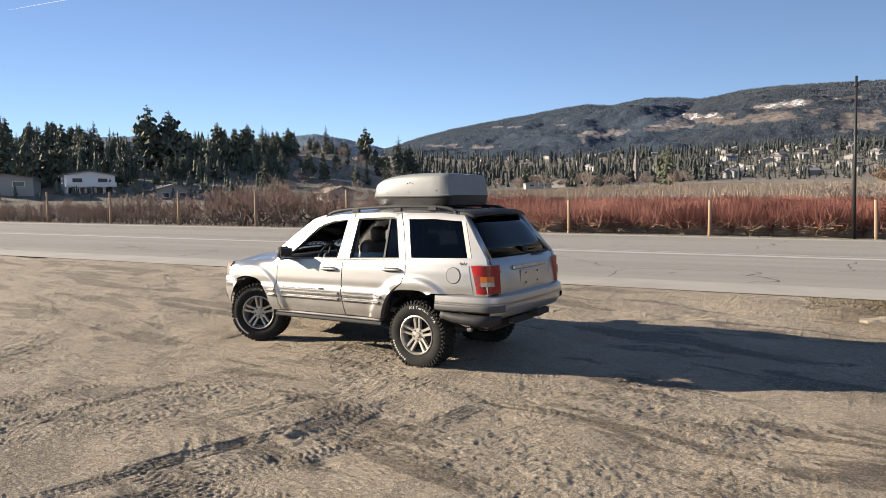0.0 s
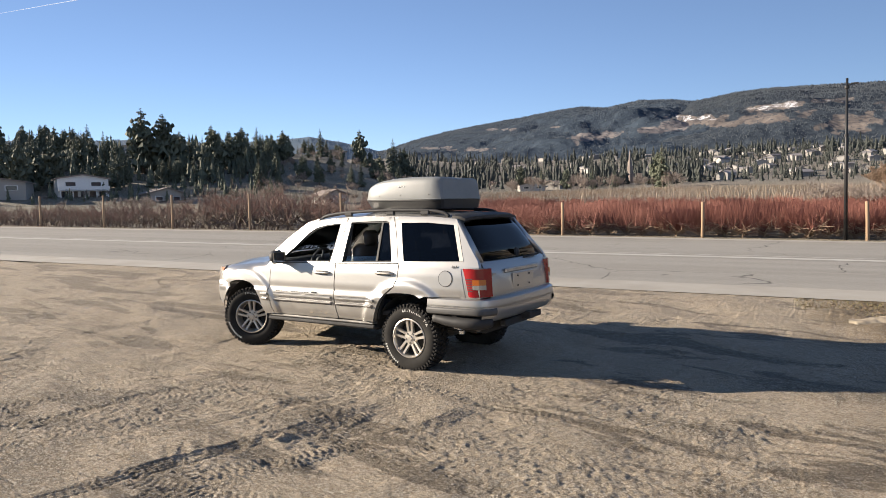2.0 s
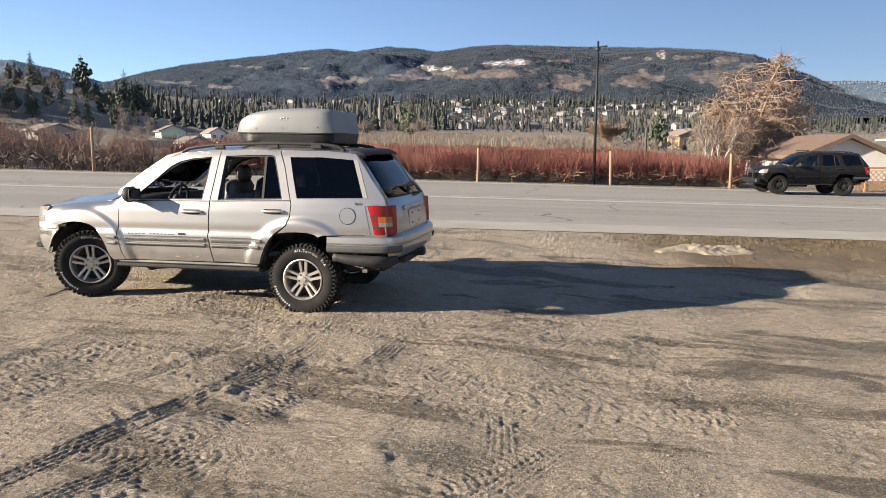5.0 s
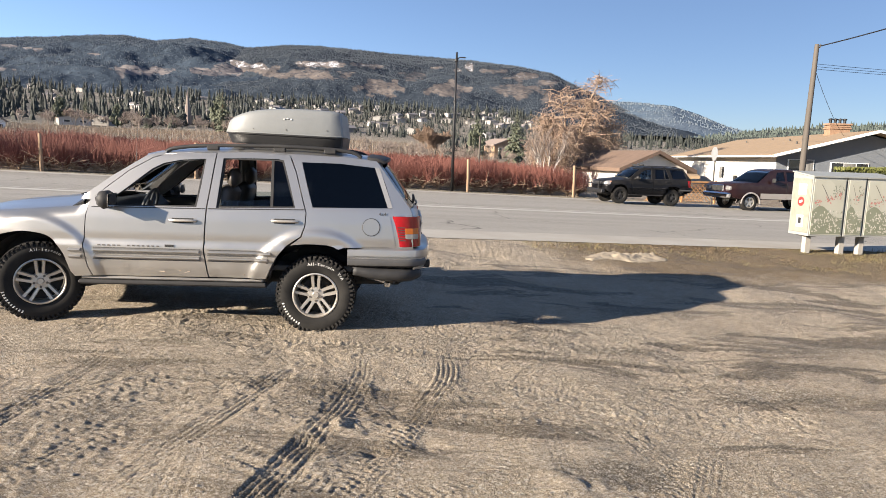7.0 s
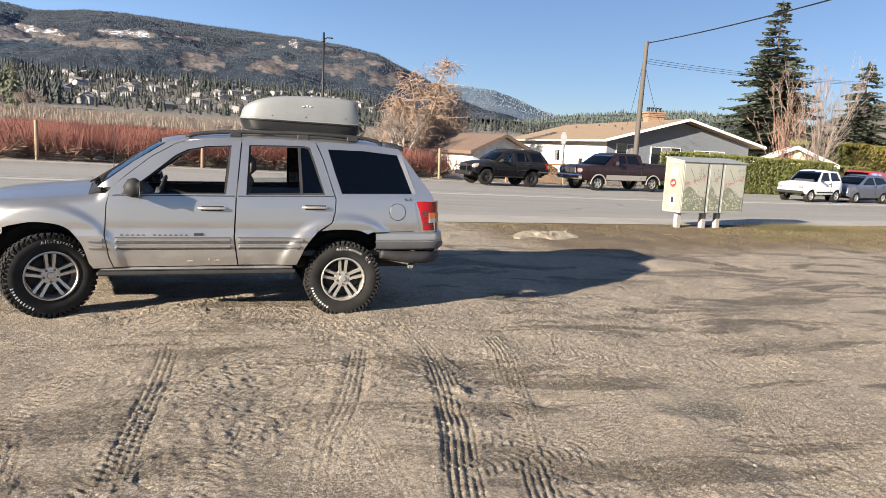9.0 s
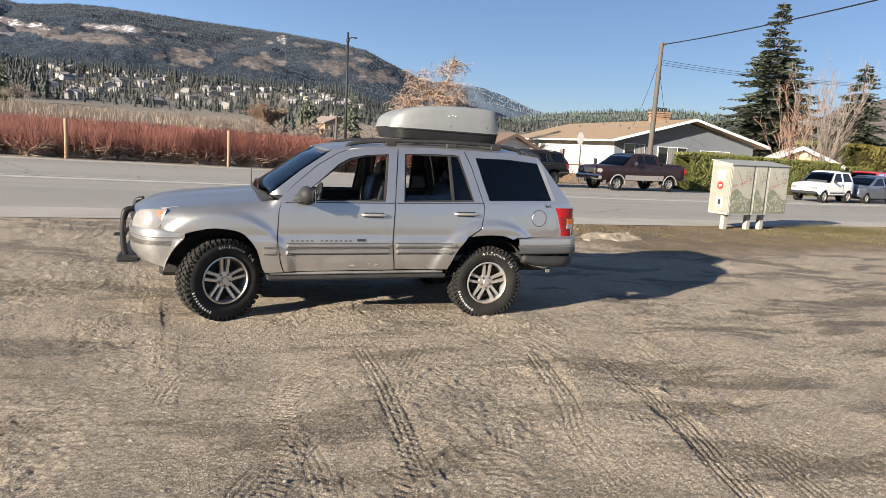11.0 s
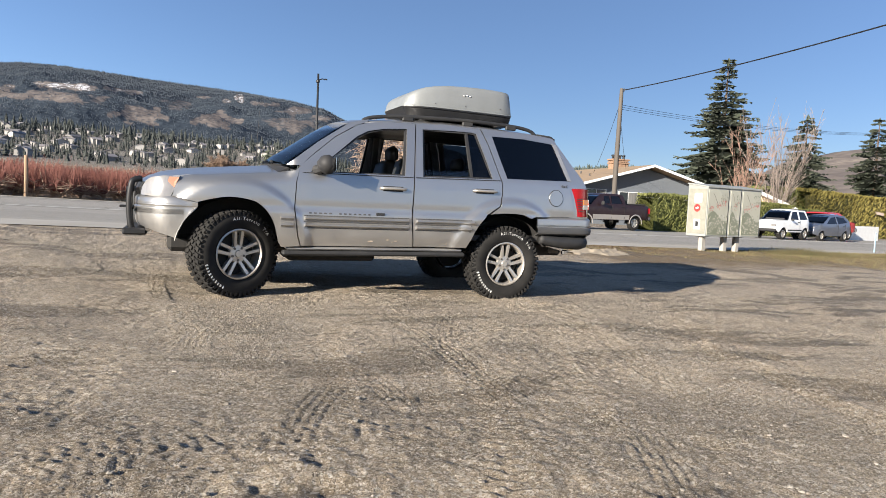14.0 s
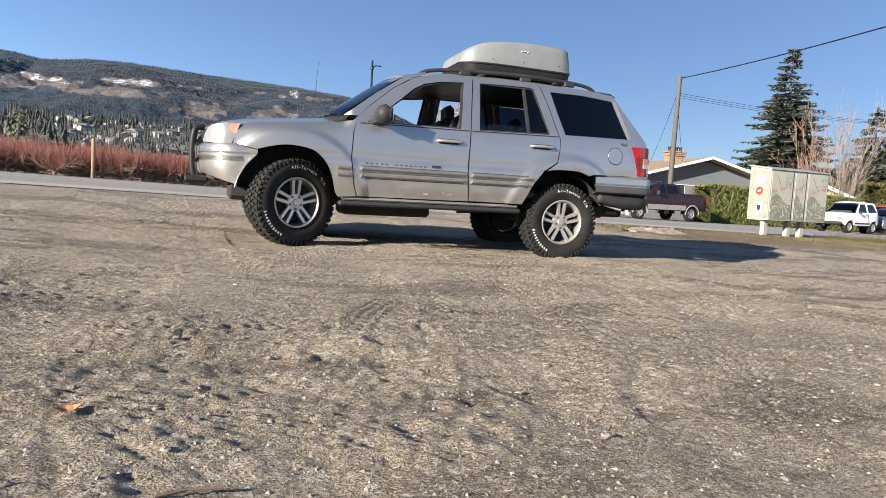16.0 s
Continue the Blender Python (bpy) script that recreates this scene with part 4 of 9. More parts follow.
M_WALL_PALE = island("pale_house_walls", (0.17, 0.15, 0.125), (0.45, 0.43, 0.4), rnd="object")
M_ROOF_MIX = island("grey_and_brown_roofs", (0.12, 0.11, 0.11), (0.26, 0.2, 0.16), rnd="object")
M_PANE_FAR = Nodes("far_window_glass").done((0.03, 0.035, 0.045), 0.1)


def small_house(label, w, l, h, rise, at, group="", wall=None, roof=None, windows=True, storeys=1):
    e = thing("house", label, "house", at, group)
    g = Geo()
    g.add([(-w, -l, -3), (w, -l, -3), (w, l, -3), (-w, l, -3), (-w, -l, h), (w, -l, h), (w, l, h), (-w, l, h), (0, -l, h + rise), (0, l, h + rise)],
          [(0, 1, 5, 8, 4), (2, 3, 7, 9, 6), (1, 2, 6, 5), (3, 0, 4, 7)])
    part("wall", g, wall or M_WALL_PALE, e)
    g, o = Geo(), 0.5
    k = rise / w
    g.add([(-w - o, -l - o, h - o * k), (0, -l - o, h + rise), (w + o, -l - o, h - o * k), (-w - o, l + o, h - o * k), (0, l + o, h + rise), (w + o, l + o, h - o * k)]
          + [(-w - o, -l - o, h - o * k + 0.25), (0, -l - o, h + rise + 0.25), (w + o, -l - o, h - o * k + 0.25), (-w - o, l + o, h - o * k + 0.25), (0, l + o, h + rise + 0.25), (w + o, l + o, h - o * k + 0.25)],
          [(0, 1, 4, 3), (1, 2, 5, 4), (6, 9, 10, 7), (7, 10, 11, 8), (0, 6, 7, 1), (1, 7, 8, 2), (3, 4, 10, 9), (4, 5, 11, 10), (0, 3, 9, 6), (2, 8, 11, 5)])
    part("roof", g, roof or M_ROOF_MIX, e)
    if windows:
        for s in range(storeys):
            for x in (-0.5, 0.5):
                win = part("window", Geo().box((x * w, -l - 0.03, h - 1.2 - 2.6 * s), (w * 0.45, 0.12, 1.1)), M_WHITE, e)
                part("pane", Geo().box((x * w, -l - 0.1, h - 1.2 - 2.6 * s), (w * 0.38, 0.06, 0.9)), M_PANE_FAR, win)
    return e


def face(az, d, turn=0.0, dz=0.0):
    """A pose on the land at that angle and distance, whose front looks back to the lot, turned by some degrees."""
    p = polar(az, d)
    return Matrix.Translation((p.x, p.y, gz(p.x, p.y) + dz)) @ Matrix.Rotation(radians(-az + turn), 4, "Z")


# two houses below the wood, others on the slope
hb = small_house("two-storey white house with a balcony below the dark wood", 5.4, 4, 3.6, 0.9, face(-61.2, 182, 8), storeys=1, group="houses below the wood", wall=M_WHITE)
balcony = part("balcony", Geo().box((0, -5.0, 0.9), (10.8, 1.9, 0.18)).box((0, -5.9, 1.45), (10.8, 0.08, 0.8)), M_WHITE, hb, "white balcony")
for x in (-5, -2.5, 0, 2.5, 5):
    part("post", Geo().box((x, -5.8, -0.3), (0.2, 0.2, 2.2)), M_WHITE, balcony)
    part("lower_window", Geo().box((x * 0.8, -4.05, 0.0), (1.4, 0.1, 1.3)), M_PANE_FAR, hb)
small_house("long low pale house with dark roof below the wood", 5.6, 4, 3.3, 0.9, face(-66.3, 178, -12), group="houses below the wood")
small_house("small pale house half hidden by orchard trees", 4, 4, 2.6, 1.2, face(-55.5, 172, 20, -1.3), group="houses below the wood")
small_house("small grey shed among the bare orchard trees", 3, 3, 2.0, 1.0, face(-42.0, 150, 30), group="houses below the wood")
small_house("modern pale house on the slope", 6, 4, 3.0, 0.6, face(-42.3, 300, 10, 0), group="houses below the wood")
small_house("long house at the top of the wooded hill", 9, 5, 3.0, 1.0, face(-57.5, 300, 0, 0), group="houses below the wood")
M_WALL_GREEN = island("pale_green_house_walls", (0.5, 0.6, 0.45), (0.52, 0.62, 0.47), rnd="object")
small_house("pale green gabled house at the end of the orchard", 2.7, 3.4, 2.6, 1.2, face(-33.8, 170, 12, -0.8), group="valley houses", wall=M_WALL_GREEN, windows=False)
small_house("white house with a grey roof beyond the vineyard", 2.0, 3.6, 2.5, 1.1, face(-30.6, 190, 18, -0.8), group="valley houses", wall=M_WHITE)
small_house("low white shed beyond the orchard", 1.4, 2.2, 1.3, 0.6, face(-31.8, 95, 22, -0.5), group="valley houses", wall=M_WHITE, windows=False)
e = thing("garden_wall", "long low pale wall behind the red orchard", "wall", face(-34.6, 96, 4))
part("wall", Geo().box((0, 0, 0.3), (5.0, 0.25, 1.3)), M_WALL_PALE, e)
part("coping", Geo().box((0, 0, 0.99), (5.1, 0.34, 0.08)), M_WHITE, e)


def land_at(az, el):
    """Where the land first rises to that bearing and height angle."""
    d = 110.0
    while d < 700:
        p = polar(az, d)
        if gz(p.x, p.y) - EYE0.z > d * math.tan(radians(el)):
            break
        d += 2.0
    return Vector((p.x, p.y, gz(p.x, p.y))), d


# row of pale boulders holding the drive on the open hill
boulders = Geo()
for k in range(90):
    u = k / 89
    p, d = land_at(-35.1 + 6.2 * u, 3.15 - 1.25 * u)
    r = d * 0.0017 * rng.uniform(0.7, 1.25)
    boulders.box((p.x, p.y, p.z + r * 0.5), (2.4 * r, 2.0 * r, 1.8 * r))
tagged(part("boulder_row", boulders, M_WALL_PALE), "row of pale boulders along a drive on the hill", "boulders", kind="stuff")
small_house("low white house among trees", 6, 5, 2.8, 1.2, face(-25.5, 330, 10), group="valley houses")
small_house("white house with a dark roof by the conifers", 5, 5, 2.8, 1.5, face(-23.6, 360, -20), group="valley houses")
small_house("brown wooden house on the rise", 4, 4, 2.4, 1.5, face(8.0, 170, 30, 0.5), wall=M_WOOD_POST, group="valley houses")
M_WALL_TOWN = island("town_house_walls", (0.09, 0.083, 0.076), (0.4, 0.38, 0.355), rnd="object")
M_ROOF_TOWN = island("town_house_roofs", (0.08, 0.075, 0.08), (0.26, 0.24, 0.24), rnd="object")
for k in range(170):
    az = -13.5 + 25 * rng.random() ** 1.15 if k % 5 else rng.uniform(-32, -13)
    d = 420 + 470 * rng.random() ** 0.8
    small_house("small pale house of the town across the valley", rng.uniform(2.2, 4.6), rng.uniform(3, 5), rng.uniform(1.8, 3.4), rng.uniform(0.7, 1.6), face(az, d, rng.uniform(-80, 80)), group="town houses", wall=M_WALL_TOWN, roof=M_ROOF_TOWN, windows=d < 420)
for k in range(56):
    small_house("pale house on the far hillside", rng.uniform(1.6, 3.4), rng.uniform(2.5, 4), rng.uniform(1.8, 3.8), rng.uniform(0.6, 1.2), face(1.0 + 8 * rng.random() ** 1.2, rng.uniform(800, 960), rng.uniform(-60, 60), rng.uniform(0, 2.5)), wall=M_WALL_PALE, group="hillside houses", windows=False)
e = thing("church_tower", "thin grey church spire among trees", "church", face(-17.5, 420))
part("spire", Geo().tube([(0, 0, -2), (0, 0, 10), (0, 0, 10.2), (0, 0, 20)], [1.6, 1.5, 1.3, 0.08], 8), M_ROOF_MIX, e)
part("hall", Geo().box((5, 2, 2.5), (9, 6, 6), 0.1), M_ROOF_MIX, e)

# vapour trail glows faintly in place of the sunlight it would catch
a_, b_ = (polar(az, 2600) + Vector((0, 0, 2600 * math.tan(radians(el)))) for az, el in ((-66.2, 14.4), (-61.2, 15.9)))
tagged(part("contrail_backdrop", Geo().tube([a_, (a_ + b_) / 2, b_], [0.4, 0.9, 1.2], 5), Nodes("glowing_ice_cloud").done((0.9, 0.9, 0.92), 1.0, Emission_Color=(0.7, 0.8, 0.95, 1), Emission_Strength=0.2)), "thin white vapour trail high in the sky", "vapour trail", kind="structure")

# ---- fence, orchard and field ----
def fence_point(x):
    y = 23.55 + 0.16 * x
    return Vector((x, y, gz(x, y)))


post_mesh = None
for i, x in enumerate((-43.4, -37.2, -31.2, -25.2, -19.0, -12.9, -6.9, -0.85, 5.15, 10.45)):
    p = fence_point(x)
    h = 2.1 if x < -15 else 1.55
    g = Geo().tube([(0, 0, -0.4), (0.01, 0, h * 0.5), (0.0, 0.01, h - 0.02), (0, 0.01, h)], [0.075, 0.07, 0.065, 0.05], 9)
    tagged(part("fence_post", g, M_WOOD_POST, smooth=True, angle=40, at=Matrix.Translation(p) @ Matrix.Rotation(radians(rng.uniform(-1.2, 1.2)), 4, "Y")),
           "weathered round wooden fence post beside the road", "fence post", "orchard fence posts")


def old_tree_geo(rng, h, shoots):
    """Low spreading crown: crooked limbs that fork twice, with many fine shoots."""
    limbs, twigs = Geo(), Geo()

    def limb(p, d, L, r, lev):
        pts, q, e = [p], p.copy(), d.copy()
        for i in range(4):
            e = (e + Vector((rng.uniform(-0.55, 0.55), rng.uniform(-0.55, 0.55), rng.uniform(-0.2, 0.5)))).normalized()
            q = q + e * L / 4
            pts.append(q.copy())
        limbs.tube(pts, [r * (1 - 0.16 * i) for i in range(5)], 4, False)
        if lev < 2:
            for j in range(3):
                b = pts[rng.randint(1, 4)]
                a = rng.uniform(0, 6.2832)
                limb(b, (e + Vector((math.cos(a), math.sin(a), rng.uniform(0, 0.7)))).normalized(), L * rng.uniform(0.5, 0.75), r * 0.55, lev + 1)
        if lev:
            for s in range(shoots // 6 if lev == 1 else shoots // 4):
                b = pts[rng.randint(0, 4)]
                v = Vector((rng.uniform(-0.7, 0.7), rng.uniform(-0.7, 0.7), rng.uniform(-0.1, 1.0))).normalized()
                l = h * rng.uniform(0.1, 0.32)
                twigs.tube([b, b + v * l], [0.011, 0.005], 3, False)
    for j in range(4):
        a = 6.2832 * (j + rng.uniform(-0.3, 0.3)) / 4
        limb(Vector((0.1 * math.cos(a), 0.1 * math.sin(a), 0.12 * h)), Vector((math.cos(a), math.sin(a), 0.45)).normalized(), h * rng.uniform(0.5, 0.72), 0.032 * h, 0)
    limbs.tube([(0, 0, -0.1), (0.03, 0, 0.18 * h)], [0.05 * h, 0.04 * h], 7)
    return limbs, twigs


def fruit_tree_geo(rng, h, shoots, old=False, shoot_r=0.0105):
    limbs, twigs = Geo(), Geo()
    if old:
        return old_tree_geo(rng, h, shoots)
    k = rng.randint(8, 10)
    for j in range(k):
        a = 6.2832 * (j + rng.uniform(-0.3, 0.3)) / k
        L = h * rng.uniform(0.45, 0.8)
        d = Vector((math.cos(a), math.sin(a), 0))
        lift = 0.55 if old else 0.4
        pts = [Vector((0, 0, -0.05)), Vector((0, 0, 0.12 * h)) + d * 0.1 * L, Vector((0, 0, 0.2 * h)) + d * L * 0.5 + Vector((rng.uniform(-0.1, 0.1), rng.uniform(-0.1, 0.1), 0)), Vector((0, 0, h * lift * rng.uniform(0.75, 1.1))) + d * L]
        c = curve(pts, 3)
        r = 0.03 * h if old else 0.02 * h
        limbs.tube(c, [r * (1 - 0.75 * i / (len(c) - 1)) for i in range(len(c))], 4, False)
        for s in range(shoots):
            b = c[rng.randint(2, len(c) - 1)]
            e = Vector((rng.uniform(-0.4, 0.4), rng.uniform(-0.4, 0.4), 1)).normalized()
            if rng.random() < 0.15:
                e = Vector((rng.uniform(-1, 1), rng.uniform(-1, 1), rng.uniform(0.1, 0.8))).normalized()
            l = min(h * rng.uniform(0.3, 0.75), (h * rng.uniform(0.88, 1.02) - b.z) / max(0.4, e.z))
            twigs.tube([b, b + e * l], [shoot_r, shoot_r * 0.4], 3, False)
        for s in range(7):
            b = c[rng.randint(1, len(c) - 2)]
            v = Vector((rng.uniform(-1, 1), rng.uniform(-1, 1), rng.uniform(-0.1, 0.5))).normalized()
            limbs.tube([b, b + v * 0.3 * h * rng.random(), b + v * 0.4 * h], [r * 0.4, r * 0.35, r * 0.2], 3, False)
    return limbs, twigs


def variants(count, h, shoots, old, limb_mat, twig_mat, seed, shoot_r=0.0105):
    out = []
    for k in range(count):
        a, b = fruit_tree_geo(random.Random(seed + k), h, shoots, old, shoot_r)
        am, bm_ = a.mesh("limbs", True), b.mesh("shoots")
        am.materials.append(limb_mat)
        bm_.materials.append(twig_mat)
        out.append((am, bm_, a, b))
    return out


RED = variants(6, 1.52, 36, False, M_LIMB, M_TWIG_RED, 100, 0.0075)
RED_FAR = variants(6, 1.52, 17, False, M_LIMB, M_TWIG_RED, 150, 0.012)
OLD = variants(5, 3.0, 22, True, M_LIMB_DARK, island("reddish_brown_orchard_twigs", (0.095, 0.04, 0.032), (0.19, 0.095, 0.07)), 200)


def put_tree(v, x, y, s, label, group):
    e = thing("fruit_tree", label, "tree", Matrix.Translation((x, y, gz(x, y))) @ Matrix.Rotation(rng.uniform(0, 6.28), 4, "Z") @ Matrix.Scale(s, 4), group)
    part("limb_crown", v[0], None, e)
    part("shoot_crown", v[1], None, e)


rest = [Geo(), Geo()]


def merge_tree(v, x, y, s):
    m = Matrix.Translation((x, y, gz(x, y))) @ Matrix.Rotation(rng.uniform(0, 6.28), 4, "Z") @ Matrix.Scale(s, 4)
    for k in (0, 1):
        rest[k].add([m @ Vector(p) for p in v[2 + k].v], v[2 + k].f)


for row in range(18):
    n = ROAD_W + 2.0 + row * (2.1 + 0.12 * row)
    s = -78.0
    while s < 34:
        s += rng.uniform(0.65, 1.0) * (1 + 0.08 * row)
        p = ROAD_O + ROAD_T * s + ROAD_N * (n + rng.uniform(-0.4, 0.4))
        az = math.degrees(math.atan2(p.x - 2, p.y + 7))
        if p.x > 11.2 + row * 0.1 or (az < -40 and row > 6) or az < -70:
            continue
        if az < -31 + rng.uniform(-3, 3):
            if rng.random() < 0.62 and row < 5:
                put_tree(rng.choice(OLD), p.x, p.y, rng.uniform(0.8, 1.1) * lerp(az, [-62, -54, -49, -40, -33], [0.45, 0.5, 0.8, 0.75, 0.6]) * (0.8 if row == 0 else 1.0), "old pruned fruit tree with dark gnarled limbs", "old orchard")
            continue
        if row < 2:
            put_tree(rng.choice(RED), p.x, p.y, rng.uniform(0.85, 1.1), "pruned young fruit tree with upright red shoots", "red orchard rows")
        elif row < 10 or rng.random() < 0.7:
            merge_tree(rng.choice(RED_FAR), p.x, p.y, rng.uniform(0.9, 1.15))
# tangle of prunings, suckers and tall weeds under the old trees
brush = Geo()
for k in range(12000):
    s, n = rng.uniform(-80, 4), ROAD_W + 1.3 + 11 * rng.random() ** 1.5
    p = ROAD_O + ROAD_T * s + ROAD_N * n
    az = math.degrees(math.atan2(p.x - 2, p.y + 7))
    if az > -29 or az < -72 or rng.random() > 0.55 + 0.6 * fbm(p.x * 0.5, p.y * 0.5, 4.0):
        continue
    h, a = rng.uniform(0.1, 0.6), rng.uniform(0, 6.28)
    z = gz(p.x, p.y)
    l = rng.uniform(0.1, 0.7) * h
    brush.tube([(p.x, p.y, z - 0.05), (p.x + l * math.cos(a), p.y + l * math.sin(a), z + h)], [0.014, 0.006], 3, False)
tagged(part("orchard_brush", brush, island("rust_brown_brush", (0.065, 0.032, 0.025), (0.16, 0.105, 0.075))), "tangled rust-brown suckers and prunings under the old trees", "brush", kind="stuff")
tagged(part("orchard_limbs", rest[0], M_LIMB), "pale limbs of the orchard rows further back", "orchard", kind="stuff")
tagged(part("orchard_shoots", rest[1], M_TWIG_RED), "dense upright red shoots of the orchard rows", "orchard", kind="stuff")

# vineyard beyond: rows of short posts and brown canes
g, gp = Geo(), Geo()
r2 = random.Random(8)
for row in range(34):
    d = 110 + row * 5.5
    for az in np.arange(-34, 3, 0.42 * 95 / d):
        p = polar(az + r2.uniform(-0.05, 0.05), d + r2.uniform(-0.5, 0.5))
        z = gz(p.x, p.y)
        if r2.random() < 0.2:
            gp.tube([(p.x, p.y, z - 0.1), (p.x, p.y, z + 1.25)], 0.05, 4)
        else:
            g.tube([(p.x, p.y, z), (p.x + r2.uniform(-0.3, 0.3), p.y, z + 0.45), (p.x + r2.uniform(-0.7, 0.7), p.y, z + 0.75)], [0.05, 0.04, 0.02], 3)
tagged(part("vineyard_canes", g, island("brown_vine_canes", (0.13, 0.08, 0.052), (0.22, 0.14, 0.09))), "brown leafless canes of a vineyard", "vineyard", kind="stuff")
tagged(part("vineyard_posts", gp, plain("grey_vine_posts", (0.27, 0.21, 0.15), (0.2, 0.16, 0.12))), "pale grey posts of the vineyard rows", "vineyard", kind="stuff")

# low bare bushes and brush between orchard, field and town
bushes = []
for k in range(4):
    a, b = bare_tree_geo(random.Random(300 + k), 4.0, 0.8, 3, 3, 0.012, 0.4, 4, 0.03)
    am, bm_ = a.mesh("limbs"), b.mesh("twigs")
    am.materials.append(M_TWIG_GREY)
    bm_.materials.append(M_TWIG_GREY)
    bushes.append((am, bm_))


def put_bush(az, d, s, label="bare grey-brown bush", group="bare bushes", dz=0.0):
    p = polar(az, d)
    e = thing("bare_bush", label, "bush", Matrix.Translation((p.x, p.y, gz(p.x, p.y) + dz)) @ Matrix.Rotation(rng.uniform(0, 6.28), 4, "Z") @ Matrix.Scale(s, 4), group)
    v = rng.choice(bushes)
    part("limb_crown", v[0], None, e)
    part("twig_crown", v[1], None, e)


for k in range(45):
    put_bush(rng.uniform(-31, -12), rng.uniform(302, 335), rng.uniform(1.3, 2.6), "round bare grey tree at the edge of the town", "valley bare trees")
for k in range(50):
    put_bush(rng.uniform(-64, -38), rng.uniform(95, 175), rng.uniform(0.4, 0.9), "bare grey-brown bush below the slope", "bare bushes")
for k in range(120):
    put_bush(rng.uniform(-49, -35), rng.uniform(140, 310), rng.uniform(0.4, 1.4), "bare grey-brown bush on the open slope", "bare bushes")
for k in range(40):
    put_bush(rng.uniform(-4, 13), rng.uniform(85, 180), rng.uniform(0.5, 1.1), "low bare brush on the rough field", "bare bushes")
for k in range(14):
    put_bush(rng.uniform(26, 36), rng.uniform(120, 200), rng.uniform(1.2, 2.0), "bare grey tree behind the houses", "bare bushes")

# ---- sport utility vehicle (front towards -x, left side towards -y) ----
def glass(name, tint, gloss=0.02, ior=1.45):
    n = Nodes(name)
    t = n.t
    clear, shine, mixer, fr = (t.nodes.new(k) for k in ("ShaderNodeBsdfTransparent", "ShaderNodeBsdfGlossy", "ShaderNodeMixShader", "ShaderNodeFresnel"))
    clear.inputs[0].default_value = (*tint, 1)
    shine.inputs["Roughness"].default_value = gloss
    fr.inputs["IOR"].default_value = ior
    t.links.new(fr.outputs[0], mixer.inputs[0])
    t.links.new(clear.outputs[0], mixer.inputs[1])
    t.links.new(shine.outputs[0], mixer.inputs[2])
    t.links.new(mixer.outputs[0], t.nodes["Material Output"].inputs[0])
    return n.m


def car_paint(name, c, metal, rough, dust=(0.33, 0.29, 0.23), dusty=0.3, coat=0.6, spec=0.5):
    n = Nodes(name)
    s = n.split()
    flake = n.noise(900, 1)
    grime = n.math("MULTIPLY", n.ramp(n.noise(5, 6, 0.65), (0.35, 0.1), (0.7, 1.0)), n.ramp(s[2], (0.45, dusty), (0.95, dusty * 0.15), (1.0, 0.04)))
    col = n.mix(grime, n.mix(0.12, c, n.mix(flake, tuple(0.7 * k for k in c), tuple(min(1, 1.3 * k) for k in c))), dust)
    return n.done(col, n.math("MULTIPLY_ADD", grime, 0.4, rough), n.math("MULTIPLY_ADD", grime, -metal, metal), n.bump(n.noise(3.0, 2), 0.02, 0.01), Coat_Weight=coat, Coat_Roughness=0.06, Specular_IOR_Level=spec)


M_SILVER = car_paint("silver_champagne_metallic_paint", (0.4, 0.39, 0.375), 0.85, 0.33, coat=0.4)
M_BLACKPAINT = car_paint("black_car_paint", (0.007, 0.007, 0.008), 0.0, 0.35, dusty=0.0, coat=0.0, spec=0.12)
M_TINT = glass("dark_tinted_glass", (0.13, 0.145, 0.17))
M_SCREEN = glass("clear_windscreen_glass", (0.8, 0.85, 0.87), 0.02, 1.62)
M_CLEAR = glass("clear_car_glass", (0.78, 0.83, 0.82))
M_PLASTIC = plain("black_textured_plastic", (0.022, 0.022, 0.023), (0.035, 0.034, 0.033), 6, 120, 0.6, bump=0.2, dist=0.001, Specular_IOR_Level=0.25)
M_CLADDING = plain("grey_bumper_plastic", (0.045, 0.045, 0.045), (0.065, 0.062, 0.058), 6, 90, 0.5, bump=0.1, dist=0.001)
M_ALLOY = plain("dull_alloy", (0.5, 0.47, 0.42), (0.4, 0.37, 0.33), 8, 80, 0.38, 0.7, bump=0.05)
M_STEEL_DARK = plain("dirty_steel", (0.1, 0.095, 0.09), (0.16, 0.14, 0.12), 8, 60, 0.5, 0.6)
M_CHROME = Nodes("chrome").done((0.75, 0.75, 0.75), 0.12, 1.0)
M_LENS_RED = Nodes("red_lamp_lens").done((0.2, 0.003, 0.007), 0.15, 0, Coat_Weight=0.3)
M_LENS_AMBER = Nodes("amber_lamp_lens").done((0.4, 0.1, 0.012), 0.12, 0, Coat_Weight=0.8)
M_MARKER = Nodes("pale_amber_lens").done((0.42, 0.2, 0.13), 0.15, 0, Coat_Weight=0.5)
M_LENS_WHITE = plain("clear_lamp_lens", (0.33, 0.315, 0.3), (0.2, 0.19, 0.185), 14, 50, 0.22, 0.35, stretch=(1, 1, 0.3), Coat_Weight=1.0)
M_SEAT = plain("taupe_leather", (0.06, 0.052, 0.045), (0.045, 0.04, 0.035), 8, 90, 0.5)
M_CABIN = plain("dark_cabin_plastic", (0.035, 0.034, 0.035), (0.05, 0.048, 0.046), 6, 90, 0.6)
M_LETTER = plain("white_rubber_lettering", (0.66, 0.65, 0.62), (0.5, 0.49, 0.46), 9, 90, 0.7)
M_WELL = plain("dusty_black_underbody", (0.016, 0.015, 0.014), (0.03, 0.027, 0.023), 5, 50, 0.9)

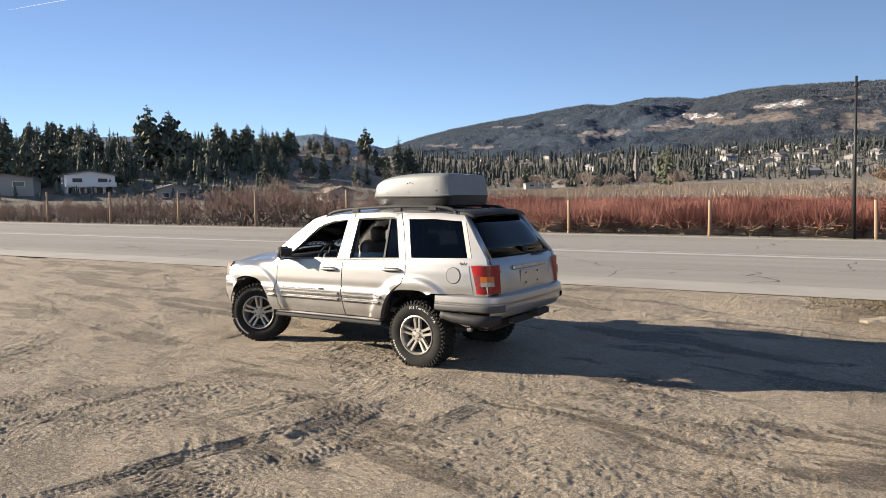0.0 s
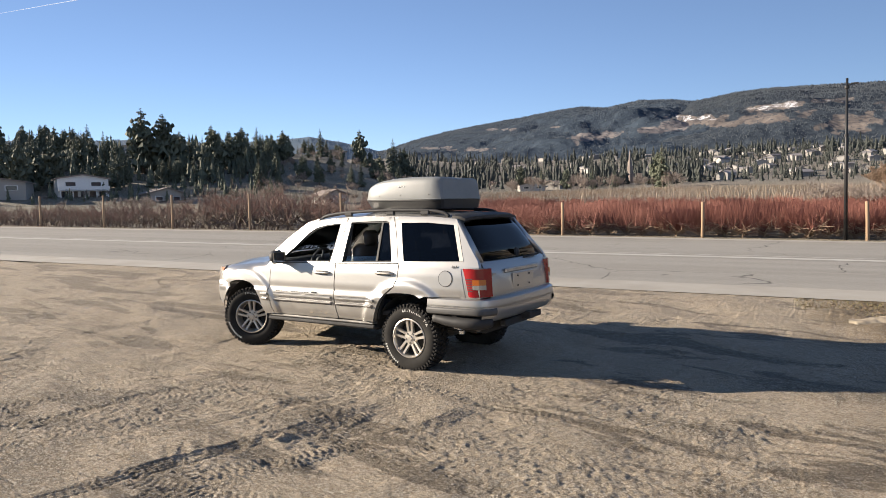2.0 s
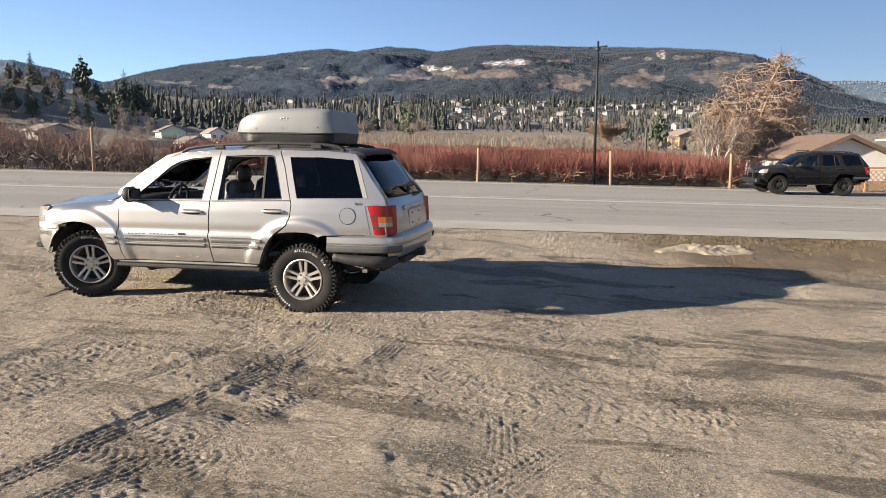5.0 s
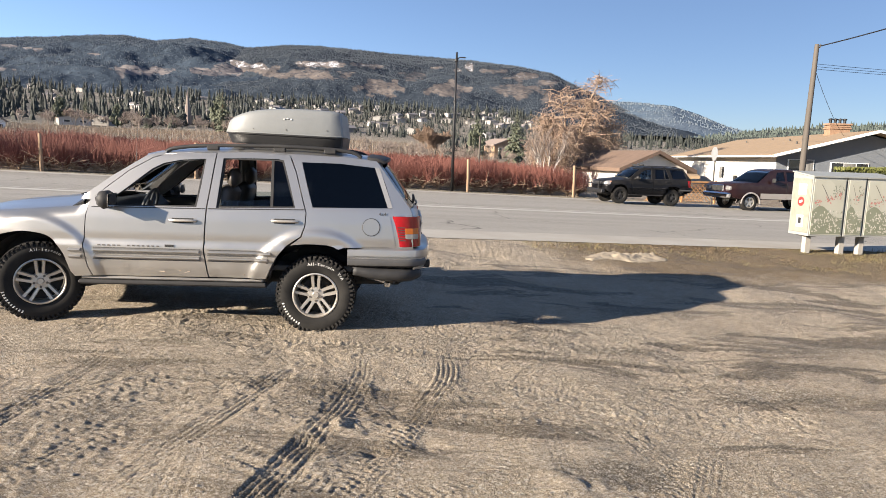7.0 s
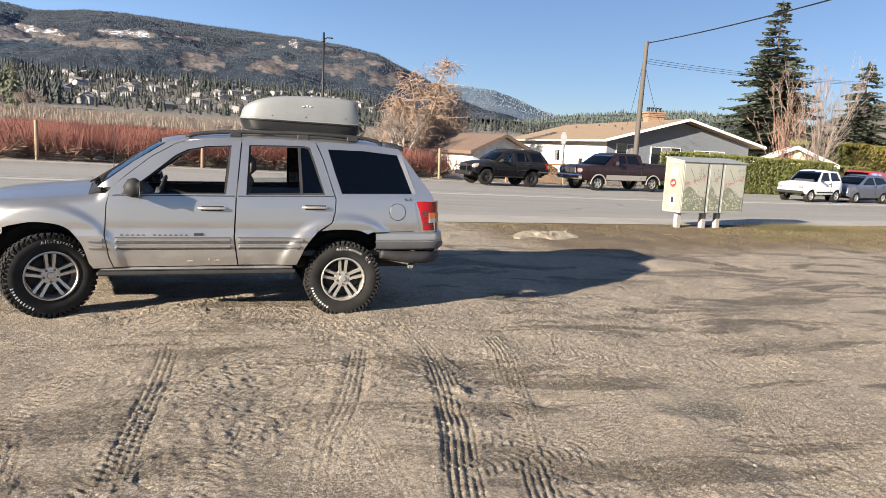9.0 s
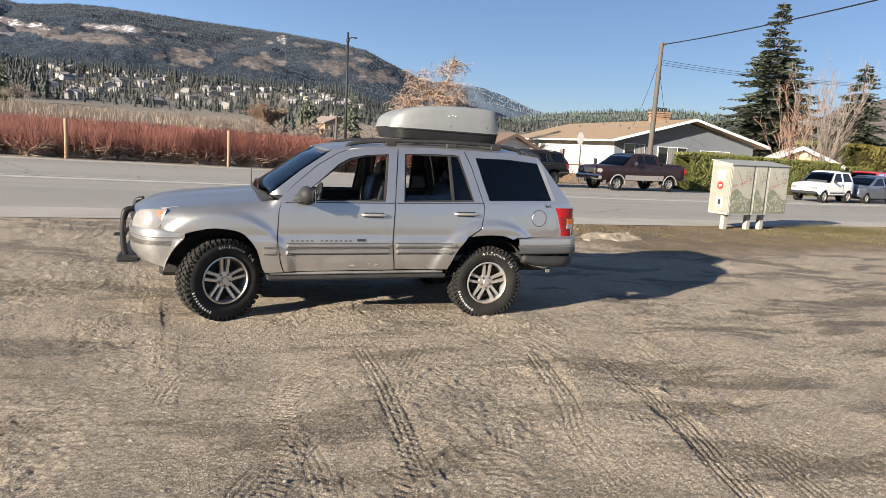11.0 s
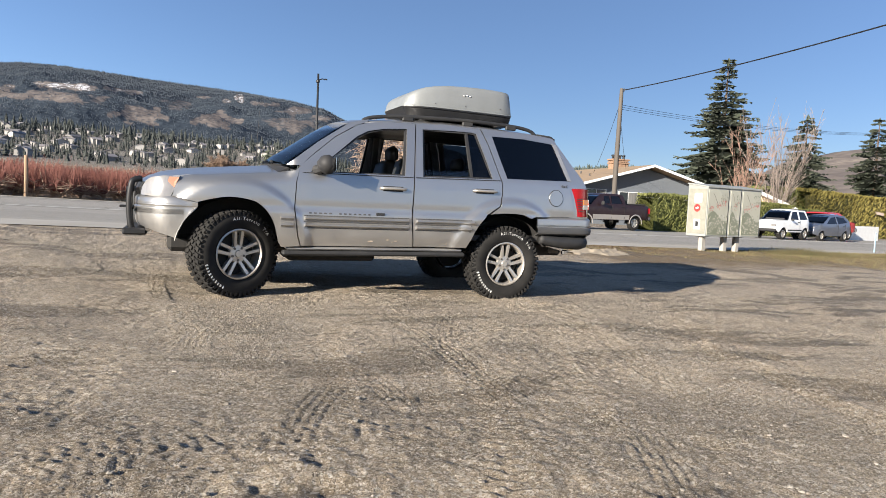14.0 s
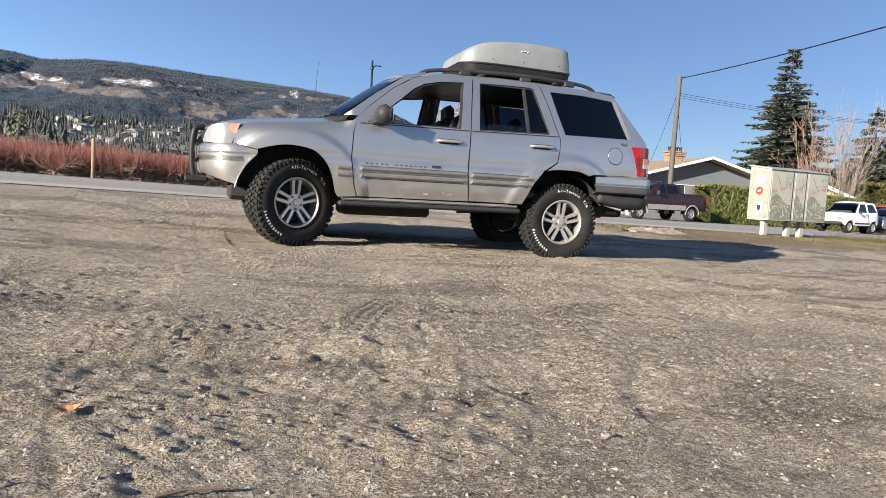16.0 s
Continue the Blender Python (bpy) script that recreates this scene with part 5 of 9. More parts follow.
HUB_R, HUB_F = (1.345, 0.372), (-1.345, 0.447)
TYRE_R = 0.388


def hood_edge(x):
    return lerp(x, [-2.1, -1.95, -1.7, -1.4, -1.0, -0.8], [1.04, 1.095, 1.13, 1.155, 1.19, 1.215])


def side_w(x, z):
    """Half width of the body at a point of its side."""
    w = lerp(z, [0.40, 0.52, 0.62, 0.80, 0.845, 0.872, 0.95, 1.10, 1.20, 1.24, 1.45, 1.69, 1.78], [0.79, 0.845, 0.876, 0.899, 0.9, 0.884, 0.888, 0.876, 0.858, 0.846, 0.772, 0.688, 0.64])
    if x < -1.3:
        w -= 0.11 * ((-1.3 - x) / 0.8) ** 1.8
    if x > 1.35:
        w -= 0.03 * ((x - 1.35) / 0.85) ** 2
    if x < -0.8 and z > 0.9:
        t = min(1.0, max(0.0, (z - hood_edge(x) + 0.10) / 0.10)) * min(1, (-0.8 - x) / 0.12)
        w -= 0.075 * t ** 2.4
    for hx, hz in (HUB_R, HUB_F):
        r = math.hypot(x - hx, z - hz)
        w += 0.03 * float(smooth01(0.69, 0.62, r)) * float(smooth01(0.35, 0.6, z))
    return w


def suv_wheel(parent, at, spokes=True, rim_mat=None, letters=True):
    """Tyre with tread blocks and alloy rim; its outer face looks towards -y."""
    R, W = TYRE_R, 0.235
    w = part("wheel", Geo().lathe([(0.215, 0.11), (0.222, -0.105), (0.235, -0.115), (0.29, -0.128), (0.335, -0.125), (0.36, -0.112), (R - 0.014, -0.09), (R - 0.012, 0.09), (0.355, 0.112), (0.3, 0.125), (0.23, 0.118), (0.215, 0.11)], 48, axis="y", caps=False),
             M_RUBBER, parent, "worn all-terrain tyre", True, 50, at)
    g = Geo()
    for k in range(44):
        a = 6.2832 * k / 44
        for row, (y, wid, off) in enumerate(((-0.085, 0.06, 0), (-0.03, 0.044, 0.5), (0.03, 0.044, 0), (0.085, 0.06, 0.5))):
            b = a + off * 6.2832 / 44
            m = Matrix.Rotation(-b, 4, "Y") @ Matrix.Rotation(radians(18 if row % 2 else -18), 4, "Z")
            r = R - 0.006
            g.box((r * math.sin(-b), y, r * math.cos(b)), (0.036, wid, 0.018), 0.003, m)
    for k in range(52):      # shoulder lugs
        a = 6.2832 * (k + 0.25) / 52
        for sgn in (-1, 1):
            g.box((0.359 * math.sin(-a), sgn * 0.112, 0.359 * math.cos(a)), (0.024, 0.02, 0.034), 0.003, Matrix.Rotation(-a, 4, "Y"))
    part("tread", g, M_RUBBER, w)
    if letters:
        g = Geo()
        for k in range(10):
            a = 3.65 + k * 0.088
            g.box((0.325 * math.sin(a), -0.1275, 0.325 * math.cos(a)), (0.012, 0.003, 0.02 if k % 3 else 0.025), 0.002, Matrix.Rotation(a, 4, "Y"))
        a = -0.25
        for ch in "All-Terrain T/A":
            tc = bpy.data.curves.new("letter", "FONT")
            tc.body, tc.size = ch, 0.043
            ob = bpy.data.objects.new("letter", tc)
            me = bpy.data.meshes.new_from_object(ob)
            if ch == " ":
                a += 0.05
            wid = max(0.012, max((v.co.x for v in me.vertices), default=0.02))
            a += 0.5 * wid / 0.318
            rot = Matrix.Rotation(a, 4, "Y")
            g.add([rot @ Vector(((v.co.x - wid / 2), -0.1285 + 0.003 * (v.co.y > 0.03), 0.303 + v.co.y)) for v in me.vertices], [tuple(f.vertices) for f in me.polygons])
            a += (0.5 * wid + 0.008) / 0.318
            bpy.data.objects.remove(ob)
            bpy.data.meshes.remove(me)
        tagged(part("lettering", g, M_LETTER, w, "raised white tyre lettering"), kind="stuff")
    rim_mat = rim_mat or M_ALLOY
    g = Geo().lathe([(0.222, -0.105), (0.226, -0.118), (0.215, -0.122), (0.205, -0.11), (0.2, -0.06), (0.195, 0.09)], 48, axis="y", caps=False)
    g.lathe([(0.0, -0.1), (0.028, -0.1), (0.034, -0.09), (0.078, -0.086), (0.088, -0.06), (0.0, -0.05)], 24, axis="y")
    for k in range(5):
        for s in (-1, 1):
            a = 6.2832 * k / 5 + s * 0.44
            b = 6.2832 * k / 5 + s * 0.17
            p0, p1 = Vector((0.055 * math.sin(a), -0.085, 0.055 * math.cos(a))), Vector((0.208 * math.sin(b), -0.104, 0.208 * math.cos(b)))
            t = Vector((math.cos(b), 0, -math.sin(b))) * 0.0125
            d = Vector((0, 0.03, 0))
            g.add([p0 - t, p0 + t, p1 + t * 1.1, p1 - t * 1.1, p0 - t * 1.3 + d, p0 + t * 1.3 + d, p1 + t * 1.5 + d, p1 - t * 1.5 + d],
                  [(0, 1, 2, 3), (0, 3, 7, 4), (1, 5, 6, 2), (3, 2, 6, 7)])
    rim = part("rim", g, rim_mat, w, "dull silver five-spoke alloy rim", True, 35)
    # disc is coloured black so that the gaps between spokes look shaded
    g = Geo().lathe([(0.0, -0.02), (0.16, -0.02), (0.19, 0.0), (0.19, 0.02)], 32, axis="y")
    part("brake_disc", g, M_WELL, w)
    for k in range(5):
        a = 6.2832 * (k + 0.5) / 5
        part("wheel_nut", Geo().lathe([(0.0, -0.094), (0.011, -0.094), (0.013, -0.08)], 8, (0.058 * math.sin(a), 0, 0.058 * math.cos(a)), "y"), M_STEEL_DARK, w)
    return w


def loft(rows, ny=16, crown=2.0, lip=None):
    """A sheet across the car: rows of x, half width, edge height, centre height, and how far the centre stands ahead."""
    g = Geo()

    def at(i, v):
        x, w, ze, zc, dx = rows[int(i)]
        k = 1 - abs(v) ** crown
        return (x + dx * k, w * v, ze + (zc - ze) * k)
    g.grid(at, range(len(rows)), [-1 + 2 * j / ny for j in range(ny + 1)])
    return g


def thicken(g, d):
    """Gives an open sheet a back side, moved by d."""
    n = len(g.v)
    v2 = [(p[0] + d[0], p[1] + d[1], p[2] + d[2]) for p in g.v]
    count = {}
    for t in g.f:
        for i in range(len(t)):
            count[t[i], t[(i + 1) % len(t)]] = 1
    faces = [tuple(i + n for i in t[::-1]) for t in g.f] + [(b, a, a + n, b + n) for a, b in count if (b, a) not in count]
    g.v += v2
    g.f += faces
    return g


DOOR_F = [(-0.772, 0.532), (-0.805, 0.63), (-0.836, 0.845), (-0.821, 1.108), (-0.79, 1.258), (-0.66, 1.372), (-0.455, 1.545), (-0.244, 1.672), (-0.136, 1.71), (0.03, 1.733), (0.352, 1.742), (0.296, 1.211), (0.273, 0.807), (0.308, 0.536)]
WIN_F = [(-0.70, 1.208), (-0.58, 1.29), (-0.455, 1.39), (-0.244, 1.57), (-0.136, 1.628), (0.03, 1.664), (0.262, 1.68), (0.235, 1.42), (0.207, 1.218)]
DOOR_R = [(0.32, 0.54), (0.286, 0.807), (0.308, 1.211), (0.364, 1.744), (0.7, 1.756), (1.06, 1.742), (1.132, 1.576), (1.214, 1.30), (1.248, 1.193), (1.24, 1.07), (1.205, 0.965), (1.068, 0.872), (0.962, 0.735), (0.868, 0.535)]
WIN_R = [(0.425, 1.69), (0.75, 1.70), (0.96, 1.70), (1.01, 1.688), (1.085, 1.45), (1.147, 1.234), (0.392, 1.216)]
QUARTER = [(1.072, 1.744), (1.142, 1.576), (1.224, 1.30), (1.258, 1.193), (1.25, 1.07), (1.217, 0.96), (1.11, 0.878), (1.253, 0.894), (1.464, 0.888), (1.575, 0.85), (1.62, 0.868), (2.13, 0.878), (2.068, 1.178), (2.285, 1.195), (2.258, 1.262), (2.105, 1.46), (1.92, 1.71), (1.6, 1.742)]
WIN_Q = [(1.186, 1.678), (1.55, 1.676), (1.952, 1.642), (2.026, 1.45), (2.09, 1.258), (1.313, 1.246), (1.25, 1.45)]
FENDER = [(-1.815, 1.11), (-1.7, 1.13), (-1.4, 1.155), (-1.0, 1.19), (-0.83, 1.212), (-0.79, 1.25), (-0.829, 1.108), (-0.846, 0.845), (-0.814, 0.626), (-0.782, 0.53), (-0.945, 0.52), (-0.975, 0.568), (-1.022, 0.74), (-1.10, 0.858), (-1.2, 0.925), (-1.391, 0.952), (-1.554, 0.926), (-1.66, 0.895), (-1.86, 0.938)]


def rounded(poly, a, b):
    """An outline whose corners from a to b are drawn as one smooth run."""
    run = curve([(x, z, 0) for x, z in poly[a:b + 1]], 4)
    return poly[:a] + [(p.x, p.y) for p in run] + poly[b + 1:]


FENDER, DOOR_R, QUARTER = rounded(FENDER, 11, 17), rounded(DOOR_R, 11, 13), rounded(QUARTER, 6, 9)
PILLAR = [(-0.905, 1.262), (-0.60, 1.50), (-0.30, 1.70), (-0.12, 1.745), (-0.13, 1.716), (-0.244, 1.68), (-0.455, 1.553), (-0.66, 1.38), (-0.785, 1.262)]


def suv(name, label, at, paint, silver=True, group=""):
    car = thing(name, label, "car", at, group)
    sides = ((-1, "left"), (1, "right"))
    for s, _ in sides:
        def skin(x, z, s=s):
            return (x, s * side_w(x, z), z)

        def back(d):
            return lambda x, z, s=s: (x, s * (side_w(x, z) - d), z)
        st = 0.025 if silver else 0.06
        part("front_wing", Geo().slab(skin, FENDER, step=st, inner=back(0.03)), paint, car, "", True, 35)
        d1 = part("front_door", Geo().slab(skin, DOOR_F, [WIN_F], st, inner=back(0.06)), paint, car, "", True, 35)
        d2 = part("rear_door", Geo().slab(skin, DOOR_R, [WIN_R], st, inner=back(0.06)), paint, car, "", True, 35)
        q = part("rear_quarter", Geo().slab(skin, QUARTER, [WIN_Q], st, inner=back(0.05)), paint, car, "", True, 35)
        part("pillar", Geo().slab(skin, PILLAR, step=st, inner=back(0.05)), paint, car, "", True, 35)
        # inner door trim
        for d, hole, x0, x1 in ((d1, WIN_F, -0.74, 0.25), (d2, WIN_R, 0.34, 1.1)):
            part("door_trim", Geo().slab(back(0.075), [(x0, 0.56), (x1 - (0.2 if x0 > 0 else 0), 0.56), (x1, 1.20), (x0 + 0.03, 1.20)], step=0.2, inner=back(0.10)), M_CABIN, d)
        # black seals round the windows, glass
        def ring(hole, k):
            cx, cz = sum(p[0] for p in hole) / len(hole), sum(p[1] for p in hole) / len(hole)
            out = []
            for x, z in hole:
                L = math.hypot(x - cx, z - cz)
                out.append((cx + (x - cx) * (1 - k / L), cz + (z - cz) * (1 - k / L)))
            return out
        for d, hole in ((d1, WIN_F), (d2, WIN_R)):
            part("window_seal", Geo().slab(back(0.012), hole, [ring(hole, 0.022)], 0.08, inner=back(0.04)), M_PLASTIC, d)
        part("quarter_window", Geo().slab(back(0.002), ring(WIN_Q, 0.004), step=0.1, inner=back(0.008)), M_TINT, q, "dark tinted glass")
        part("window_trim", Geo().slab(lambda x, z, s=s: (x, s * (side_w(x, z) + 0.003), z), [(1.90, 1.65), (1.95, 1.644), (2.09, 1.26), (2.042, 1.26)], step=0.1, inner=back(0.0)), M_ALLOY if silver else M_PLASTIC, q, "pale strip beside the glass")
        part("division_bar", Geo().slab(back(0.01), [(0.89, 1.70), (0.915, 1.70), (0.932, 1.222), (0.905, 1.222)], step=0.2, inner=back(0.04)), M_PLASTIC, d2)
        part("rear_pane", Geo().slab(back(0.02), [(0.915, 1.698), (1.0, 1.684), (1.075, 1.45), (1.136, 1.24), (0.932, 1.22)], step=0.2, inner=back(0.025)), M_TINT, d2, "dark tinted fixed pane")
        if silver:
            part("lowered_pane", Geo().slab(back(0.03), [(0.40, 1.214), (0.41, 1.285), (0.90, 1.30), (0.905, 1.22)], step=0.2, inner=back(0.034)), M_CLEAR, d2, "lowered window glass")
        else:
            part("door_glass", Geo().slab(back(0.03), ring(WIN_R, 0.01), step=0.2, inner=back(0.034)), M_TINT, d2)
            part("door_glass", Geo().slab(back(0.03), ring(WIN_F, 0.01), step=0.2, inner=back(0.034)), M_CLEAR, d1)
        # ribs of the lower trim, belt moulding
        for d, x0, x1 in ((d1, -0.77, 0.262), (d2, 0.30, 0.93)):
            for z in (0.705, 0.768):
                x1b = x1 if x0 < 0 else x1 + (z - 0.74) * 0.5
                part("side_moulding", Geo().slab(lambda x, v, s=s, z=z: (x, s * (side_w(x, v) + 0.004 + 0.027 * max(0.0, math.sin(math.pi * (v - z) / 0.036))), v), [(x0 + 0.02, z), (x0 + 0.035, z + 0.036), (x1b - 0.02, z + 0.036), (x1b - 0.02, z)], step=0.0065, inner=back(-0.001)), paint, d)
        for z in (0.705, 0.768):
            part("side_moulding", Geo().slab(lambda x, v, s=s, z=z: (x, s * (side_w(x, v) + 0.004 + 0.027 * max(0.0, math.sin(math.pi * (v - z) / 0.036))), v), [(-0.965, z), (-0.965, z + 0.036), (-0.855, z + 0.036), (-0.855, z)], step=0.0065, inner=back(-0.001)), paint, car)
        # thin dark strips above and below the ribs stand in for their shade
        for d, x0, x1 in ((d1, -0.755, 0.25), (d2, 0.315, 0.9)):
            for z in (0.698, 0.7545, 0.8105):
                part("moulding_groove", Geo().slab(lambda x, v, s=s: (x, s * (side_w(x, v) + 0.0025), v), [(x0, z - 0.0035), (x0, z + 0.0035), (x1, z + 0.0035), (x1, z - 0.0035)], step=0.1, inner=back(0.004)), M_CLADDING, d)
        part("belt_moulding", Geo().slab(lambda x, v, s=s: (x, s * (side_w(x, v) + 0.004), v), [(-0.78, 1.192), (-0.75, 1.2), (0.29, 1.21), (0.29, 1.202)], step=0.2, inner=back(0.0)), M_PLASTIC, d1)
        part("belt_moulding", Geo().slab(lambda x, v, s=s: (x, s * (side_w(x, v) + 0.004), v), [(0.315, 1.202), (0.315, 1.211), (1.235, 1.227), (1.235, 1.219)], step=0.2, inner=back(0.0)), M_PLASTIC, d2)
        # handles
        for d, x in ((d1, 0.085), (d2, 1.05)):
            z = 1.088 if x < 0.5 else 1.108
            y = s * (side_w(x, z))
            g = Geo().tube(curve([(x - 0.12, y, z), (x - 0.09, y + s * 0.03, z + 0.002), (x + 0.05, y + s * 0.034, z + 0.002), (x + 0.115, y + s * 0.022, z), (x + 0.125, y, z)], 3), 0.0135, 8)
            part("door_handle", g, M_ALLOY if silver else M_PLASTIC, d, "grey pull handle", True)
            part("handle_cup", Geo().box((x, y + s * 0.001, z - 0.002), (0.2, 0.004, 0.05), 0.002), M_PLASTIC, d)
        # sill and arch lips
        part("sill", Geo().box((-0.03, s * 0.80, 0.508), (1.74, 0.1, 0.03), 0.012), paint, car)
        part("sill_step", Geo().box((-0.03, s * 0.80, 0.464), (1.8, 0.12, 0.045), 0.015), M_PLASTIC, car)
        for (hx, hz), a0, a1 in ((HUB_F, 14, 168), (HUB_R, 6, 158)):
            g = Geo()
            arc = [radians(a0 + (a1 - a0) * k / 20) for k in range(21)]

            def well(a, v, hx=hx, hz=hz, s=s):
                r = 0.505 if v < 0.97 else 0.49
                return (hx - r * math.cos(a), s * (0.45 + 0.36 * v), hz + r * math.sin(a))
            g.grid(well, arc, [0, 0.5, 1.0])
            part("wheel_well", g, M_WELL, car)
        # front lamp, with amber corner
        def lamp_skin(x, z, s=s):
            return (x, s * (side_w(x, min(z, hood_edge(x) - 0.05)) - 0.012 - 0.35 * max(0, -1.93 - x) ** 1.5 * 4), z)
        h = part("headlamp", Geo().slab(lamp_skin, [(-1.80, 1.108), (-1.835, 1.02), (-1.87, 0.935), (-1.98, 0.925), (-2.11, 0.94), (-2.10, 1.0), (-2.07, 1.06), (-2.03, 1.09), (-1.93, 1.108)], step=0.05, inner=lambda x, z, s=s: (x + 0.03, s * 0.6, z)), M_LENS_WHITE, car, "clear headlamp lens", True, 50)
        part("marker_lamp", Geo().slab(lambda x, z, s=s: (x, lamp_skin(x, z)[1] + s * 0.012, z), [(-1.806, 1.1), (-1.845, 1.01), (-1.895, 1.06), (-1.885, 1.1)], step=0.05, inner=lamp_skin), M_MARKER, h, "pale amber marker lens")
        # tail lamp wraps round the corner
        def tail_at(u, v, s=s):
            x = [2.122, 2.215, 2.282, 2.335, 2.362][int(u)] + (0.055 if u < 0.5 else 0.012) * (1 - v)
            y = [side_w(2.1, 1.05) + 0.006, side_w(2.17, 1.05) + 0.012, 0.845, 0.785, 0.70][int(u)]
            return (x, s * y, 0.885 + 0.298 * v)
        t = part("tail_lamp", thicken(Geo().grid(tail_at, range(5), [0, 0.25, 0.5, 0.75, 1.0]), (-0.06, -s * 0.05, 0)), M_LENS_RED, car, "red tail lamp lens", True, 40)
        for v0, v1, mt in ((0.43, 0.62, M_LENS_AMBER), (0.27, 0.425, M_LENS_WHITE)):
            def bar(u, v, v0=v0, v1=v1):
                p = tail_at(u, v0 + (v1 - v0) * v)
                return (p[0] + 0.006, p[1] + s * 0.006, p[2])
            part("lamp_segment", thicken(Geo().grid(bar, [1, 2, 3], [0, 0.5, 1]), (-0.01, -s * 0.01, 0)), mt, t)
        for k in range(6):
            def rib(u, v, k=k):
                p = tail_at(u, 0.2 + 0.085 * k + 0.03 * v)
                return (p[0], p[1] + s * 0.004, p[2])
            part("lamp_rib", thicken(Geo().grid(rib, [0, 1], [0, 1]), (0, -s * 0.006, 0)), M_PLASTIC, t)
        # mirror
        mx, mz = -0.58, 1.275
        mir = part("mirror", Geo().box((mx, s * (side_w(mx, 1.2) + 0.125), mz), (0.15, 0.2, 0.165), 0.05, Matrix.Rotation(radians(-12), 4, "Y")), M_PLASTIC, car, "black door mirror", True, 50)
        part("mirror_stalk", Geo().tube([(mx - 0.06, s * (side_w(-0.64, 1.22) - 0.02), 1.225), (mx - 0.02, s * (side_w(mx, 1.2) + 0.08), 1.24)], [0.05, 0.035], 8), M_PLASTIC, mir)
        part("mirror_glass", Geo().box((mx + 0.06, s * (side_w(mx, 1.2) + 0.135), mz), (0.004, 0.2, 0.125), 0.001), M_CHROME, mir)
        # roof rail with feet
        rail = part("roof_rail", Geo().tube(curve([(-0.16, s * 0.585, 1.735), (-0.06, s * 0.59, 1.775), (0.25, s * 0.59, 1.808), (0.9, s * 0.59, 1.825), (1.45, s * 0.58, 1.812), (1.68, s * 0.57, 1.785), (1.76, s * 0.565, 1.74)], 4), 0.019, 8), M_PLASTIC, car, "black roof rail", True)
        for x in (0.3, 0.95, 1.45):
            part("rail_foot", Geo().box((x, s * 0.59, 1.79), (0.12, 0.035, 0.05), 0.01), M_PLASTIC, rail)
        # front wheel is steered, rear is straight
        for (hx, hz), steer in ((HUB_R, 0), (HUB_F, 24 if silver else 0)):
            m = Matrix.Translation((hx, s * 0.715, hz)) @ Matrix.Rotation(radians(steer), 4, "Z")
            if s > 0:
                m = m @ Matrix.Rotation(math.pi, 4, "Z")
            suv_wheel(car, m, rim_mat=M_ALLOY if silver else M_PLASTIC, letters=silver)
    # sheets across the car
    hood = [(-2.075, 0.60, 1.045, 1.075, -0.06), (-2.02, 0.645, 1.075, 1.115, -0.05), (-1.93, 0.69, 1.10, 1.155, -0.035), (-1.75, 0.735, 1.126, 1.195, -0.02), (-1.5, 0.77, 1.147, 1.225, -0.01), (-1.2, 0.785, 1.172, 1.25, 0.0), (-0.98, 0.79, 1.19, 1.268, -0.05)]
    g = loft(hood, 24)
    g.v = [(x, y, z + 0.012 * math.exp(-((abs(y) - 0.36) / 0.05) ** 2)) for x, y, z in g.v]
    part("bonnet", thicken(g, (0, 0, -0.03)), paint, car, "", True, 35)
    part("cowl", thicken(loft([(-0.985, 0.79, 1.188, 1.26, -0.05), (-0.88, 0.775, 1.235, 1.29, -0.13)], 16), (0, 0, -0.03)), M_PLASTIC, car)
    ws = [(-0.905, 0.755, 1.262, 1.295, -0.13), (-0.75, 0.725, 1.38, 1.405, -0.125), (-0.60, 0.695, 1.49, 1.515, -0.115), (-0.45, 0.67, 1.60, 1.625, -0.105), (-0.30, 0.645, 1.698, 1.725, -0.09)]
    wsp = part("windscreen", thicken(loft(ws, 18), (0.004, 0, -0.004)), M_SCREEN, car, "clear windscreen", True)
    for y0, y1 in ((-0.55, 0.1), (0.1, 0.6)):
        part("wiper", Geo().tube([(-1.0, y0, 1.29), (-0.975, (y0 + y1) / 2, 1.315), (-0.95, y1, 1.32)], 0.009, 5), M_PLASTIC, wsp)
    roof = [(-0.31, 0.645, 1.69, 1.72, -0.09), (-0.22, 0.648, 1.715, 1.75, -0.05), (0.15, 0.652, 1.745, 1.80, 0), (0.66, 0.65, 1.757, 1.818, 0), (1.14, 0.648, 1.752, 1.813, 0), (1.6, 0.64, 1.735, 1.785, 0), (1.93, 0.625, 1.70, 1.745, 0.02)]
    g = loft(roof, 20, 4.0)
    part("roof", thicken(g, (0, 0, -0.04)), paint, car, "", True, 35)
    for s, _ in sides:
        def strip_(u, v, s=s):
            x, w, ze, zc, dx = roof[int(u)]
            top = lerp(x, [-0.31, 0.03, 0.35, 0.7, 1.06, 1.6, 1.93], [1.69, 1.735, 1.747, 1.758, 1.746, 1.74, 1.70])
            z = top + (ze + 0.004 - top) * v
            return (x, s * (side_w(x, top) * (1 - v) + (w + 0.004) * v), z)
        part("roof_edge", thicken(Geo().grid(strip_, range(1, len(roof)), [0, 0.5, 1]), (0, -s * 0.03, -0.01)), paint, car, "", True)
    # tail: spoiler, glass, gate
    part("spoiler", thicken(loft([(1.82, 0.60, 1.748, 1.778, 0.02), (1.93, 0.615, 1.738, 1.768, 0.035), (1.99, 0.60, 1.712, 1.742, 0.045)], 14, 4), (0, 0, -0.03)), M_PLASTIC, car, "dark grey roof spoiler", True, 40)
